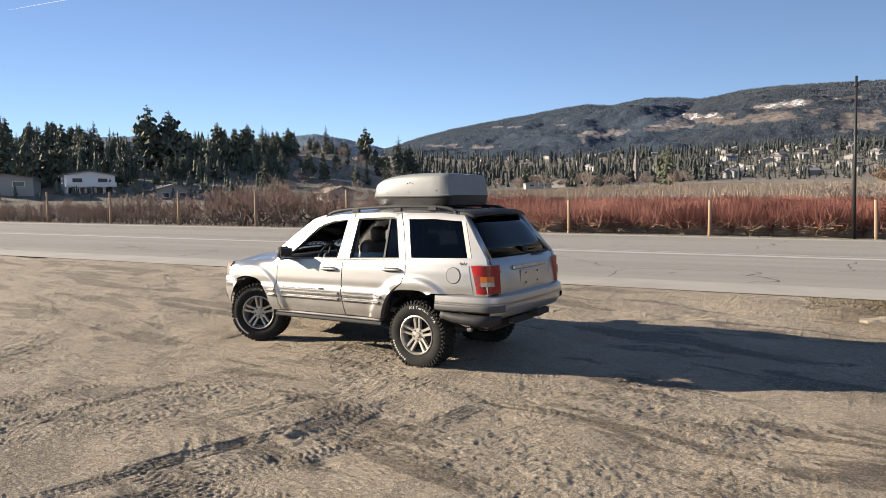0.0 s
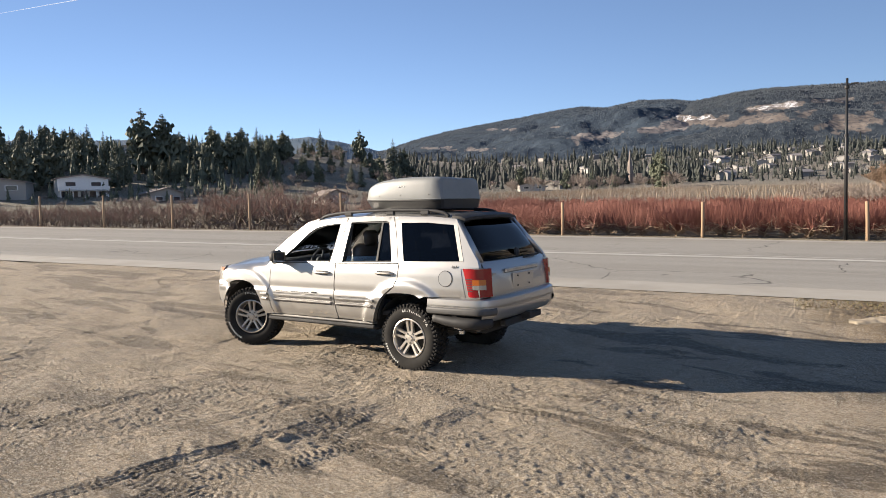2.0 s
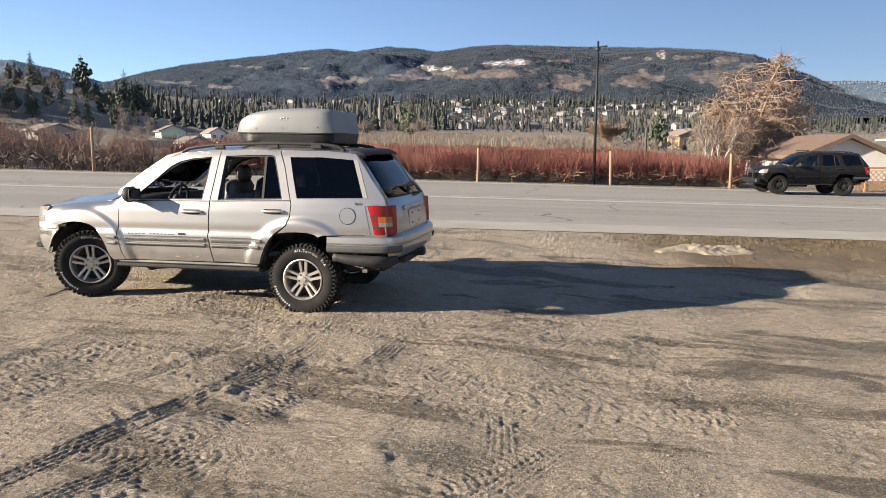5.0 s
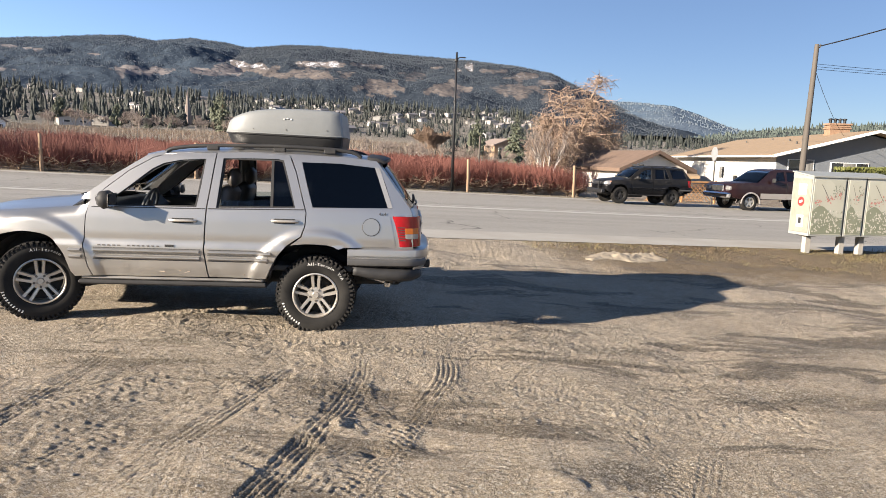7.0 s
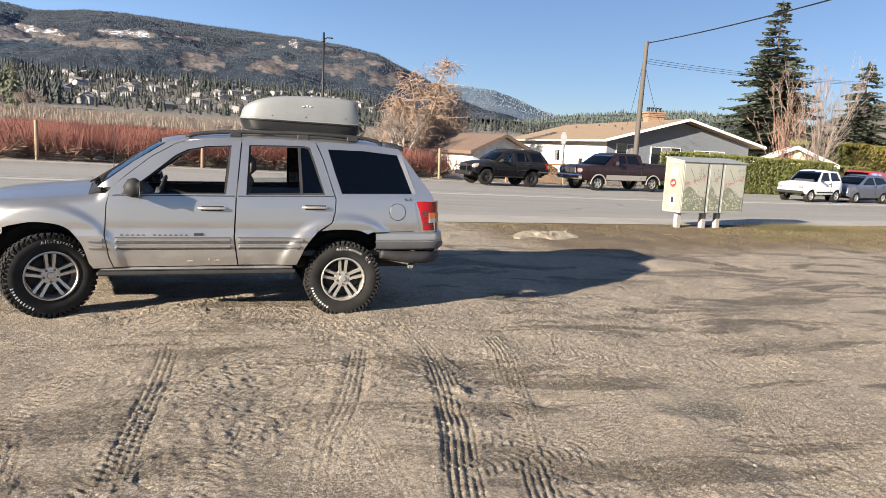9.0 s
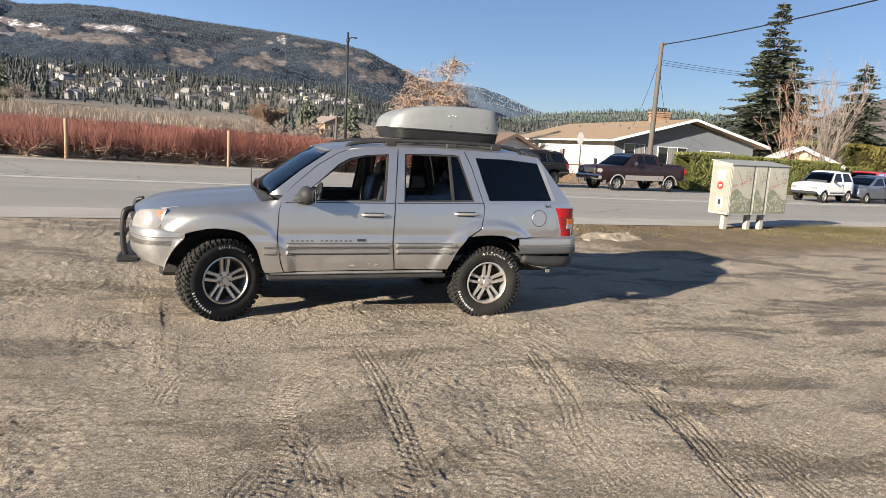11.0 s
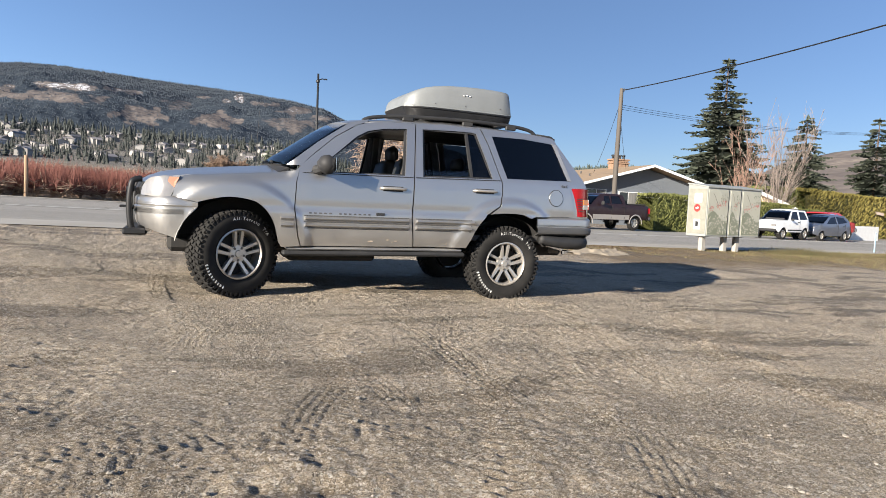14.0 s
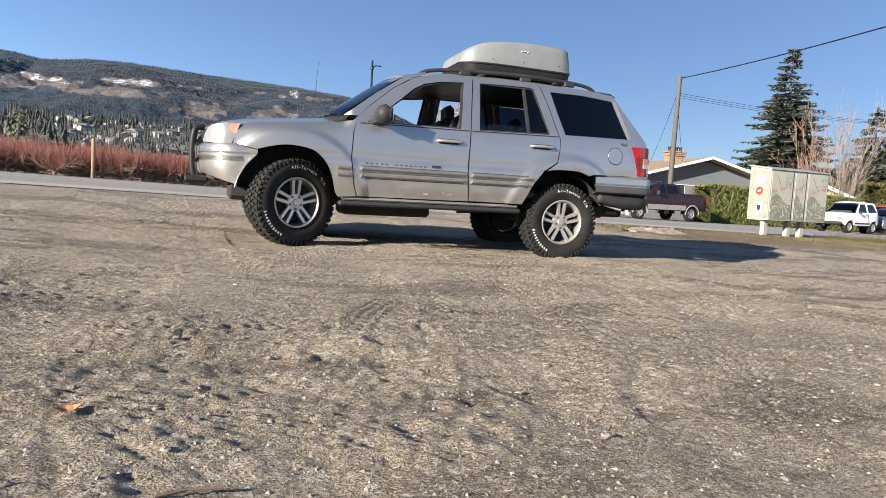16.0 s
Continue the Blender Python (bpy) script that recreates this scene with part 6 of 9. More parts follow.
    gate = part("tailgate", thicken(loft([(2.25, 0.745, 1.25, 1.25, 0.055), (2.28, 0.75, 1.22, 1.22, 0.06), (2.318, 0.72, 1.1, 1.1, 0.055), (2.345, 0.70, 0.93, 0.93, 0.045), (2.345, 0.69, 0.86, 0.86, 0.04)], 18, 4), (-0.05, 0, 0)), paint, car, "", True, 40)
    part("gate_frame", thicken(loft([(1.92, 0.625, 1.70, 1.725, 0.03), (1.955, 0.63, 1.665, 1.68, 0.04)], 14, 4), (-0.04, 0, -0.01)), paint, car)
    part("rear_glass", thicken(loft([(1.945, 0.60, 1.675, 1.695, 0.045), (2.04, 0.64, 1.55, 1.565, 0.055), (2.14, 0.68, 1.40, 1.41, 0.06), (2.24, 0.72, 1.26, 1.262, 0.06)], 14, 4), (-0.006, 0, 0)), M_TINT, gate, "dark tinted rear glass", True)
    part("rear_wiper", Geo().tube([(2.325, 0.12, 1.245), (2.34, 0.3, 1.25), (2.33, 0.5, 1.262)], 0.011, 5), M_PLASTIC, gate)
    part("wiper_pod", Geo().lathe([(0.0, 0.035), (0.05, 0.02), (0.055, 0)], 12, (2.285, 0.02, 1.31), "x"), M_PLASTIC, gate)
    part("gate_handle", Geo().box((2.372, -0.02, 1.135), (0.03, 0.8, 0.055), 0.012), M_ALLOY if silver else M_PLASTIC, gate, "long grey handle bar")
    plate = part("plate_recess", Geo().box((2.385, -0.02, 1.0), (0.012, 0.5, 0.19), 0.005), paint, gate)
    for y in (-0.16, 0.12):
        for z in (0.95, 1.06):
            part("plate_bolt", Geo().lathe([(0, 0.01), (0.009, 0.008), (0.009, 0)], 8, (2.392, y, z), "x"), M_PLASTIC, plate)
    for s, _ in sides:       # body behind lamps and corners
        part("rear_corner", Geo().slab(lambda x, z, s=s: (x, s * (side_w(x, z) - 0.004), z), [(2.06, 0.87), (2.06, 1.19), (2.285, 1.19), (2.30, 0.87)], step=0.08, inner=lambda x, z, s=s: (x, s * 0.6, z)), paint, car, "", True, 40)
        g = Geo()
        edge = [(2.258, 1.25), (2.105, 1.46), (1.93, 1.695)]

        def dp(u, v, s=s):
            x, z = edge[int(u)]
            return (x + 0.02 * v, s * ((side_w(x, z) - 0.004) * (1 - v) + lerp(z, [1.25, 1.7], [0.71, 0.6]) * v), z)
        part("rear_pillar", thicken(g.grid(dp, range(3), [0, 0.5, 1]), (-0.05, -s * 0.02, 0)), paint, car, "", True)
    # bumpers: plan outline and upright profile
    def bumper_at(plan, prof, taper=False):
        c = curve([(p[0], p[1], 0) for p in plan], 5)

        def at_(u, v):
            p = c[int(u)]
            o, z = prof[int(v)]
            a, b = c[max(0, int(u) - 1)], c[min(len(c) - 1, int(u) + 1)]
            d = (b - a).normalized()
            o = o - (0.03 * float(smooth01(-1.95, -1.72, p.x)) if taper else 0.0)
            return (p.x + d.y * o, p.y - d.x * o, z(p) if callable(z) else z)
        return at_, range(len(c)), range(len(prof))
    rear_plan = [(1.66, -0.888), (1.9, -0.89), (2.15, -0.88), (2.32, -0.84), (2.41, -0.70), (2.45, -0.42), (2.462, 0), (2.45, 0.42), (2.41, 0.70), (2.32, 0.84), (2.15, 0.88), (1.9, 0.89), (1.66, 0.888)]
    up = [(-0.09, 0.872), (-0.02, 0.87), (0.006, 0.85), (0.012, 0.80), (0.012, 0.772), (0.0, 0.765)]
    fn, us, vs = bumper_at(rear_plan, up)
    rb = part("rear_bumper", thicken(Geo().grid(fn, us, vs, True), (0, 0, -0.01)), paint, car, "", True, 40)
    fn, us, vs = bumper_at(rear_plan[3:-3], [(0.0, 0.768), (0.004, 0.74), (0.0, 0.70), (-0.02, 0.655), (-0.05, 0.625), (-0.12, 0.60)])
    part("valance", thicken(Geo().grid(fn, us, vs, True), (0, 0, 0.01)), paint, rb, "", True, 40)
    for end_ in (rear_plan[:5], rear_plan[-5:]):
        fn, us, vs = bumper_at(end_, [(-0.01, 0.768), (0.004, 0.762), (0.02, 0.752), (0.028, 0.728), (0.022, 0.70), (0.006, 0.688), (-0.02, 0.685), (-0.05, 0.67)])
        part("bumper_strip", thicken(Geo().grid(fn, us, vs, True), (0, 0, 0.01)), M_CLADDING, rb, "dark grey rub strip", True, 40)
    front_plan = [(-1.655, 0.868), (-1.85, 0.83), (-2.0, 0.74), (-2.1, 0.55), (-2.145, 0.3), (-2.155, 0), (-2.145, -0.3), (-2.1, -0.55), (-2.0, -0.74), (-1.85, -0.83), (-1.655, -0.868)]
    low = lambda p: lerp(p.x, [-2.1, -1.8, -1.66], [0.665, 0.57, 0.55])
    fn, us, vs = bumper_at(front_plan, [(-0.05, 0.93), (0.0, 0.925), (0.022, 0.90), (0.026, 0.86), (0.012, 0.84), (0.026, 0.825), (0.026, 0.77), (0.022, 0.73), (0.014, lambda p: 0.5 * low(p) + 0.36), (-0.004, low)], True)
    g = Geo().grid(fn, us, vs, True)
    cut = []
    for x, y, z in g.v:      # follows the arch
        lim = -1.345 - math.sqrt(max(0.0, 0.505 ** 2 - (z - HUB_F[1]) ** 2)) if z < 0.95 else -1.66
        cut.append((min(x, lim) if abs(y) > 0.8 else x, y, z))
    g.v = cut
    fb = part("front_bumper", thicken(g, (0.0, 0, 0.012)), paint, car, "", True, 40)
    part("grille", thicken(loft([(-2.10, 0.55, 0.94, 0.94, -0.06), (-2.115, 0.58, 1.0, 1.0, -0.06), (-2.085, 0.58, 1.05, 1.06, -0.06)], 14), (0.03, 0, 0)), M_PLASTIC, car)
    for s, _ in sides:
        part("fog_lamp", Geo().lathe([(0, -0.02), (0.06, -0.012), (0.065, 0.03)], 12, (-2.06, s * 0.56, 0.68), "x"), M_LENS_WHITE, fb)
    part("inner_body", Geo().box((-1.36, 0, 0.77), (1.06, 1.0, 0.40), 0.02), M_WELL, car)
    part("inner_body", Geo().box((1.36, 0, 0.79), (1.06, 1.0, 0.42), 0.02), M_WELL, car)
    # underside and cabin
    part("underbody", Geo().box((0.15, 0, 0.52), (4.1, 1.1, 0.16), 0.04).box((-0.35, -0.05, 0.40), (0.9, 0.5, 0.12), 0.03).box((1.85, 0.1, 0.52), (0.6, 0.9, 0.2), 0.05), M_WELL, car)
    part("axle", Geo().tube([(1.345, -0.6, 0.37), (1.345, 0.6, 0.37)], 0.045, 10).lathe([(0, -0.13), (0.1, -0.08), (0.13, 0), (0.1, 0.08), (0, 0.13)], 14, (1.345, 0.05, 0.37), "x"), M_STEEL_DARK, car)
    part("axle", Geo().tube([(-1.345, -0.6, 0.44), (-1.345, 0.6, 0.44)], 0.04, 10), M_STEEL_DARK, car)
    part("exhaust", Geo().tube([(0.6, 0.3, 0.42), (1.6, 0.35, 0.46), (1.9, -0.45, 0.5), (2.12, -0.58, 0.5)], 0.035, 8).box((1.95, 0.25, 0.5), (0.25, 0.7, 0.18), 0.06), M_STEEL_DARK, car)
    part("tow_hitch", Geo().box((2.42, -0.02, 0.60), (0.16, 0.10, 0.08), 0.01).box((2.35, 0, 0.56), (0.07, 0.9, 0.07), 0.01), M_PLASTIC, car)
    part("cabin_floor", Geo().box((0.5, 0, 0.63), (2.9, 1.5, 0.06), 0.01).box((-0.82, 0, 0.9), (0.06, 1.5, 0.6), 0.01), M_CABIN, car)
    part("load_cover", Geo().box((1.62, 0, 1.14), (0.9, 1.44, 0.03), 0.005), M_CABIN, car)
    part("headliner", thicken(loft([(r[0] + 0.03, r[1] - 0.03, r[2] - 0.05, r[3] - 0.05, r[4]) for r in roof], 8, 4), (0, 0, -0.015)), M_SEAT, car)
    dash = part("dashboard", Geo().box((-0.78, 0, 1.09), (0.42, 1.46, 0.28), 0.09), M_CABIN, car, "", True, 60)
    ring_ = [(-0.42 + 0.06 * math.sin(a), -0.36 + 0.185 * math.cos(a), 1.17 + 0.175 * math.sin(a)) for a in [6.2832 * k / 24 for k in range(25)]]
    wheel_ = part("steering_wheel", Geo().tube(ring_, 0.016, 8, False).tube([(-0.40, -0.36, 1.0), (-0.42, -0.36, 1.17), (-0.36, -0.36, 1.345)], 0.014, 6).tube([(-0.42, -0.54, 1.17), (-0.42, -0.18, 1.17)], 0.014, 6).lathe([(0, -0.05), (0.07, -0.03), (0.075, 0.02)], 12, (-0.42, -0.36, 1.17), "x"), M_CABIN, dash, "", True)
    for y in (-0.37, 0.37):
        seat = part("front_seat", Geo().box((0.05, y, 0.86), (0.54, 0.52, 0.18), 0.06), M_SEAT, car, "taupe leather seat", True, 70)
        part("backrest", Geo().box((0.34, y, 1.13), (0.16, 0.5, 0.6), 0.06, Matrix.Rotation(radians(14), 4, "Y")), M_SEAT, seat, "", True, 70)
        part("headrest", Geo().box((0.45, y, 1.49), (0.1, 0.27, 0.19), 0.045), M_SEAT, seat, "", True, 70)
    bench = part("rear_seat", Geo().box((0.93, 0, 0.86), (0.5, 1.3, 0.18), 0.06), M_SEAT, car, "taupe leather bench", True, 70)
    part("backrest", Geo().box((1.2, 0, 1.1), (0.16, 1.3, 0.5), 0.06, Matrix.Rotation(radians(14), 4, "Y")), M_SEAT, bench, "", True, 70)
    for y in (-0.38, 0.38):
        part("headrest", Geo().box((1.27, y, 1.42), (0.1, 0.28, 0.16), 0.04), M_SEAT, bench, "", True, 70)
    for y in (-0.66, 0.66):
        part("centre_pillar_trim", Geo().box((0.33, y, 1.4), (0.1, 0.05, 0.62), 0.02, Matrix.Rotation(radians(-12 if y < 0 else 12), 4, "X")), M_SEAT, car)
    return car


silver_suv = suv("silver_suv", "silver four-door off-road SUV with roof box, parked on dirt", pose(0, 0, 0), M_SILVER)
fuel = part("fuel_flap", Geo().lathe([(0.083, -0.003), (0.081, -0.0055), (0.0, -0.0055)], 32, (1.885, -side_w(1.885, 1.072), 1.072), "y", Matrix.Rotation(radians(2.5), 3, "Z") @ Matrix.Rotation(radians(-5), 3, "X")), M_SILVER, silver_suv, "round fuel filler flap", True, 30)
part("flap_gap", Geo().lathe([(0.088, 0.004), (0.088, -0.0035), (0.083, -0.0035), (0.083, 0.004)], 32, (1.885, -side_w(1.885, 1.072), 1.072), "y", Matrix.Rotation(radians(2.5), 3, "Z") @ Matrix.Rotation(radians(-5), 3, "X")), M_PLASTIC, fuel)
for k in range(13):
    if k != 5:
        part("badge_bar", Geo().box((-0.70 + 0.046 * k, -side_w(-0.5, 0.835) - 0.003, 0.835), (0.024, 0.003, 0.012), 0.001), M_STEEL_DARK, silver_suv)
part("badge_plate", Geo().box((-0.04, -side_w(0, 0.845) - 0.004, 0.842), (0.085, 0.005, 0.024), 0.002), M_PLASTIC, silver_suv, "small black badge")
for k in range(4):
    part("badge_bar", Geo().box((2.345, -0.62 + 0.05 * k, 1.11), (0.004, 0.035, 0.03), 0.001), M_ALLOY, silver_suv)
txt = bpy.data.curves.new("badge_text", "FONT")
txt.body, txt.size, txt.extrude = "4x4", 0.05, 0.001
tmp = bpy.data.objects.new("badge_text", txt)
tme = bpy.data.meshes.new_from_object(tmp)
bpy.data.objects.remove(tmp)
part("badge_lettering", tme, M_CLADDING, silver_suv, "grey lettering", at=Matrix.Translation((1.955, -side_w(2.0, 1.2) - 0.006, 1.185)) @ Matrix.Rotation(radians(90), 4, "X"))
M_SCUFF = plain("dried_mud_scuff", (0.3, 0.25, 0.19), (0.22, 0.18, 0.14), 9, 90, 0.8)
for x, z, L, w in ((-0.12, 0.585, 0.05, 0.012), (0.05, 0.60, 0.02, 0.01), (0.10, 0.58, 0.015, 0.008), (0.13, 0.59, 0.03, 0.01), (0.66, 0.57, 0.012, 0.008)):
    part("paint_scuff", Geo().box((x, -side_w(x, z) - 0.0015, z), (L, 0.002, w), 0.0), M_SCUFF, silver_suv)
# bull bar
bar = part("bull_bar", Geo().tube(curve([(-2.10, -0.5, 0.60), (-2.185, -0.5, 0.64), (-2.205, -0.5, 0.85), (-2.19, -0.5, 1.02), (-2.165, -0.49, 1.065), (-2.11, -0.47, 1.075)], 4), 0.027, 10), M_BLACK_METAL, silver_suv, "black steel bull bar", True)
part("upright", Geo().tube(curve([(-2.10, 0.5, 0.60), (-2.185, 0.5, 0.64), (-2.205, 0.5, 0.85), (-2.19, 0.5, 1.02), (-2.165, 0.49, 1.065), (-2.11, 0.47, 1.075)], 4), 0.027, 10), M_BLACK_METAL, bar, "", True)
part("cross_tube", Geo().tube([(-2.195, -0.5, 0.985), (-2.23, 0, 0.985), (-2.195, 0.5, 0.985)], 0.028, 10).tube([(-2.205, -0.5, 0.80), (-2.235, 0, 0.80), (-2.205, 0.5, 0.80)], 0.022, 8), M_BLACK_METAL, bar, "", True)
part("base_plate", Geo().box((-2.16, 0, 0.615), (0.2, 1.16, 0.06), 0.015).box((-2.26, -0.44, 0.83), (0.05, 0.1, 0.02), 0.004), M_BLACK_METAL, bar)
part("antenna", Geo().tube([(-1.0, 0.78, 1.2), (-0.985, 0.79, 1.6), (-0.96, 0.79, 2.0)], [0.006, 0.0035, 0.002], 5), M_BLACK_METAL, silver_suv)
part("bumper_end", Geo().tube(curve([(1.72, -0.85, 0.64), (1.95, -0.855, 0.61), (2.2, -0.83, 0.60), (2.36, -0.70, 0.61)], 4), [0.05, 0.05, 0.055, 0.06, 0.06, 0.065, 0.065, 0.065, 0.07, 0.07, 0.07, 0.06, 0.05], 8), M_PLASTIC, silver_suv, "black plastic below the bumper", True)
part("bumper_bracket", Geo().box((1.93, -0.80, 0.55), (0.22, 0.04, 0.03), 0.006, Matrix.Rotation(radians(14), 4, "Y")).box((2.05, -0.82, 0.50), (0.06, 0.05, 0.05), 0.01), M_CHROME, silver_suv)

# roof box
M_BOXGREY = plain("grey_textured_plastic", (0.18, 0.187, 0.184), (0.155, 0.162, 0.16), 5, 150, 0.45, bump=0.12, dist=0.001)


M_BOXBASE = plain("black_tray_plastic", (0.008, 0.008, 0.009), (0.014, 0.014, 0.014), 6, 90, 0.5)
rbx = thing("roof_box", "grey plastic car roof box with dark base on rails", "roof box", pose(0.035, 0.045, 0))
BOX_X = [0.335, 0.342, 0.36, 0.40, 0.46, 0.54, 0.64, 0.78, 0.95, 1.12, 1.28, 1.39, 1.45, 1.485, 1.50]
BOX_W = [0.30, 0.335, 0.37, 0.405, 0.432, 0.452, 0.465, 0.474, 0.48, 0.482, 0.482, 0.478, 0.466, 0.442, 0.40]      # half width
BOX_T = [2.035, 2.06, 2.082, 2.112, 2.142, 2.17, 2.19, 2.206, 2.214, 2.216, 2.212, 2.206, 2.2, 2.192, 2.178]       # top of the lid
LID = ((1.0, 0.0), (1.004, 0.1), (1.0, 0.3), (0.985, 0.6), (0.965, 0.8), (0.94, 0.9), (0.895, 0.955), (0.8, 0.985), (0.5, 1.0), (0.16, 1.0), (0.13, 0.97), (0.0, 0.97))
LID = [(-a, b) for a, b in LID] + [(a, b) for a, b in LID[-2::-1]]
TRAY = ((1.012, 0.0), (1.012, -0.14), (0.985, -0.2), (0.955, -0.85), (0.93, -1.0), (0.0, -1.0))
TRAY = [(-a, b) for a, b in TRAY] + [(a, b) for a, b in TRAY[-2::-1]]


def seam_z(x):
    return lerp(x, [0.335, 1.5], [1.966, 1.943])


def lid_at(i, j):
    x, (a, b) = BOX_X[int(i)], LID[int(j)]
    return (x + 0.03 * (b < 0.8) * (i > 12) * (0.8 - b) - 0.02 * (i < 2) * (1 - b), BOX_W[int(i)] * a, seam_z(x) + (BOX_T[int(i)] - seam_z(x)) * b)


def tray_at(i, j):
    x, (a, b) = BOX_X[int(i)], TRAY[int(j)]
    q = (x - 0.9175) * (1.008 + 0.055 * min(0.0, b) * (1.6 if x < 0.9 else 0.5)) + 0.9175
    return (q - 0.016 * (i < 2) + 0.02 * (i > 12), BOX_W[int(i)] * a, seam_z(x) - 0.004 + 0.112 * b)


def capped(fn, row):
    g = Geo().grid(fn, range(len(BOX_X)), range(len(row)))
    k = len(row)
    g.f += [tuple(range(k))[::-1], tuple(range((len(BOX_X) - 1) * k, len(BOX_X) * k))]
    return g


part("lid", capped(lid_at, LID), M_BOXGREY, rbx, "grey rounded lid", True, 32)
part("base", capped(tray_at, TRAY), M_BOXBASE, rbx, "black lower tray", True, 32)
for sg in (-1, 1):
    part("seam_trim", Geo().tube([(x - 0.018 * (k < 2) + 0.022 * (k > 12), sg * w * 1.008, seam_z(x) - 0.002) for k, (x, w) in enumerate(zip(BOX_X, BOX_W))], 0.008, 6), M_BOXGREY, rbx)
for x in (0.62, 0.95, 1.36):
    part("lid_clip", Geo().lathe([(0, -0.008), (0.005, -0.007), (0.006, 0)], 8, (x, -lerp(x, BOX_X, BOX_W), 2.0 if x > 1.2 else 1.995), "y"), M_STEEL_DARK, rbx)
for k in range(3):
    part("badge_bar", Geo().box((0.93 + 0.035 * k, -0.479, 2.10 + 0.006 * (k % 2)), (0.02, 0.006, 0.012), 0.002), M_LETTER, rbx)
for x in (0.55, 1.38):
    tb = tagged(part("roof_crossbar", Geo().box((x, 0, 1.822), (0.06, 1.18, 0.026), 0.01), M_PLASTIC), "black crossbar between the roof rails", "roof bar", "roof bars")

# ---- street things ----
def on_ground(x, y, turn=0.0, dz=0.0):
    return Matrix.Translation((x, y, gz(x, y) + dz)) @ Matrix.Rotation(radians(turn), 4, "Z")


lamp = thing("lamp_pole", "tall thin black metal pole beside the orchard fence", "pole", on_ground(4.4, 24.45))
part("pole", Geo().tube([(0, 0, -0.3), (0, 0, 3.2), (0.01, 0, 6.4)], [0.075, 0.06, 0.045], 10), M_BLACK_METAL, lamp, "", True)
for z in (4.15, 6.05):
    part("collar", Geo().lathe([(0.05, -0.07), (0.085, -0.05), (0.085, 0.05), (0.05, 0.07)], 10, (0, 0, z)), M_BLACK_METAL, lamp)
part("arm", Geo().tube([(0, 0, 6.1), (0.18, -0.02, 6.18), (0.35, -0.03, 6.17)], 0.025, 6).box((0.36, -0.03, 6.17), (0.12, 0.06, 0.06), 0.01), M_BLACK_METAL, lamp)

POLE = Vector((22.3, 25.9, gz(22.3, 25.9)))
pole = thing("utility_pole", "tall weathered wooden utility pole carrying wires", "utility pole", Matrix.Translation(POLE))
TOP = 7.95 - POLE.z
part("pole", Geo().tube([(0, 0, -0.5), (0.03, 0, TOP * 0.5), (0.1, 0, TOP - 0.1), (0.1, 0, TOP)], [0.165, 0.14, 0.11, 0.09], 12), M_POLE_WOOD, pole, "", True, 40)
part("insulator", Geo().lathe([(0.0, 0.12), (0.03, 0.1), (0.05, 0.05), (0.03, 0.0), (0.03, -0.05)], 8, (0.25, -0.05, TOP - 0.1)).tube([(0.1, 0, TOP - 0.15), (0.25, -0.05, TOP - 0.15)], 0.02, 5), M_STEEL_DARK, pole)


def wire(a, b, sag, r, label):
    pts = [Vector(a).lerp(Vector(b), k / 24) - Vector((0, 0, 4 * sag * (k / 24) * (1 - k / 24))) for k in range(25)]
    tagged(part("overhead_wire", Geo().tube(pts, r, 4), M_BLACK_METAL), label, "cable", "overhead wires")


ptop = POLE + Vector((0.25, -0.05, TOP - 0.08))
wire(ptop, (17.8, -12, 8.6), 0.65, 0.028, "thick black twisted cable crossing above the road")
for k, dz in enumerate((-0.95, -1.08, -1.2)):
    wire(POLE + Vector((0.12, -0.05, TOP + dz)), (64, 33.5 + 0.2 * k, 9.6 + 0.25 * dz), 0.75, 0.010, "thin black overhead wire along the road")
wire(POLE + Vector((0.1, 0.1, TOP - 0.9)), (31.2, 41.0, 3.9), 0.25, 0.013, "thin service wire running to the house")
wire(POLE + Vector((0.1, 0.1, TOP - 1.0)), (33.0, 39.0, 4.2), 0.3, 0.013, "thin service wire running to the house")

sign = thing("road_sign", "grey back of an octagonal road sign on a post", "road sign", on_ground(17.6, 25.6, 90))
part("post", Geo().box((0, 0, 1.35), (0.06, 0.06, 3.0), 0.005), M_STEEL_DARK, sign)
part("plate", Geo().lathe([(0.37, 0.05), (0.37, 0.056), (0.0, 0.056)], 8, (0, 0, 2.52), "y", Matrix.Rotation(radians(22.5), 3, "Y")), plain("bare_sign_metal", (0.5, 0.5, 0.49), (0.42, 0.42, 0.41), 3, 40, 0.45, 0.6), sign)

# cluster of three mail lockers on short legs
M_MAIL_FRAME = plain("pale_grey_locker_metal", (0.28, 0.285, 0.26), (0.23, 0.235, 0.215), 3, 60, 0.5)


def mail_print():
    n = Nodes("pale_printed_film")
    s = n.split()
    base = n.mix(n.noise(1.4, 4), (0.31, 0.3, 0.235), (0.4, 0.39, 0.32))
    sweep = n.ramp(n.math("FRACT", n.math("MULTIPLY_ADD", n.noise(1.1, 1), 1.2, n.math("MULTIPLY_ADD", s[0], 0.5, s[2]))), (0.3, 0.0), (0.34, 1.0), (0.7, 1.0), (0.74, 0.0))
    return n.done(n.mix(n.math("MULTIPLY", sweep, 0.3), base, (0.24, 0.25, 0.2)), 0.4)


M_PRINT_HILL = plain("printed_olive_hill", (0.15, 0.16, 0.105), (0.19, 0.2, 0.14), 3, 40, 0.4)
M_PRINT_RED = island("printed_red_blossom", (0.34, 0.07, 0.06), (0.42, 0.17, 0.14), 0.4)
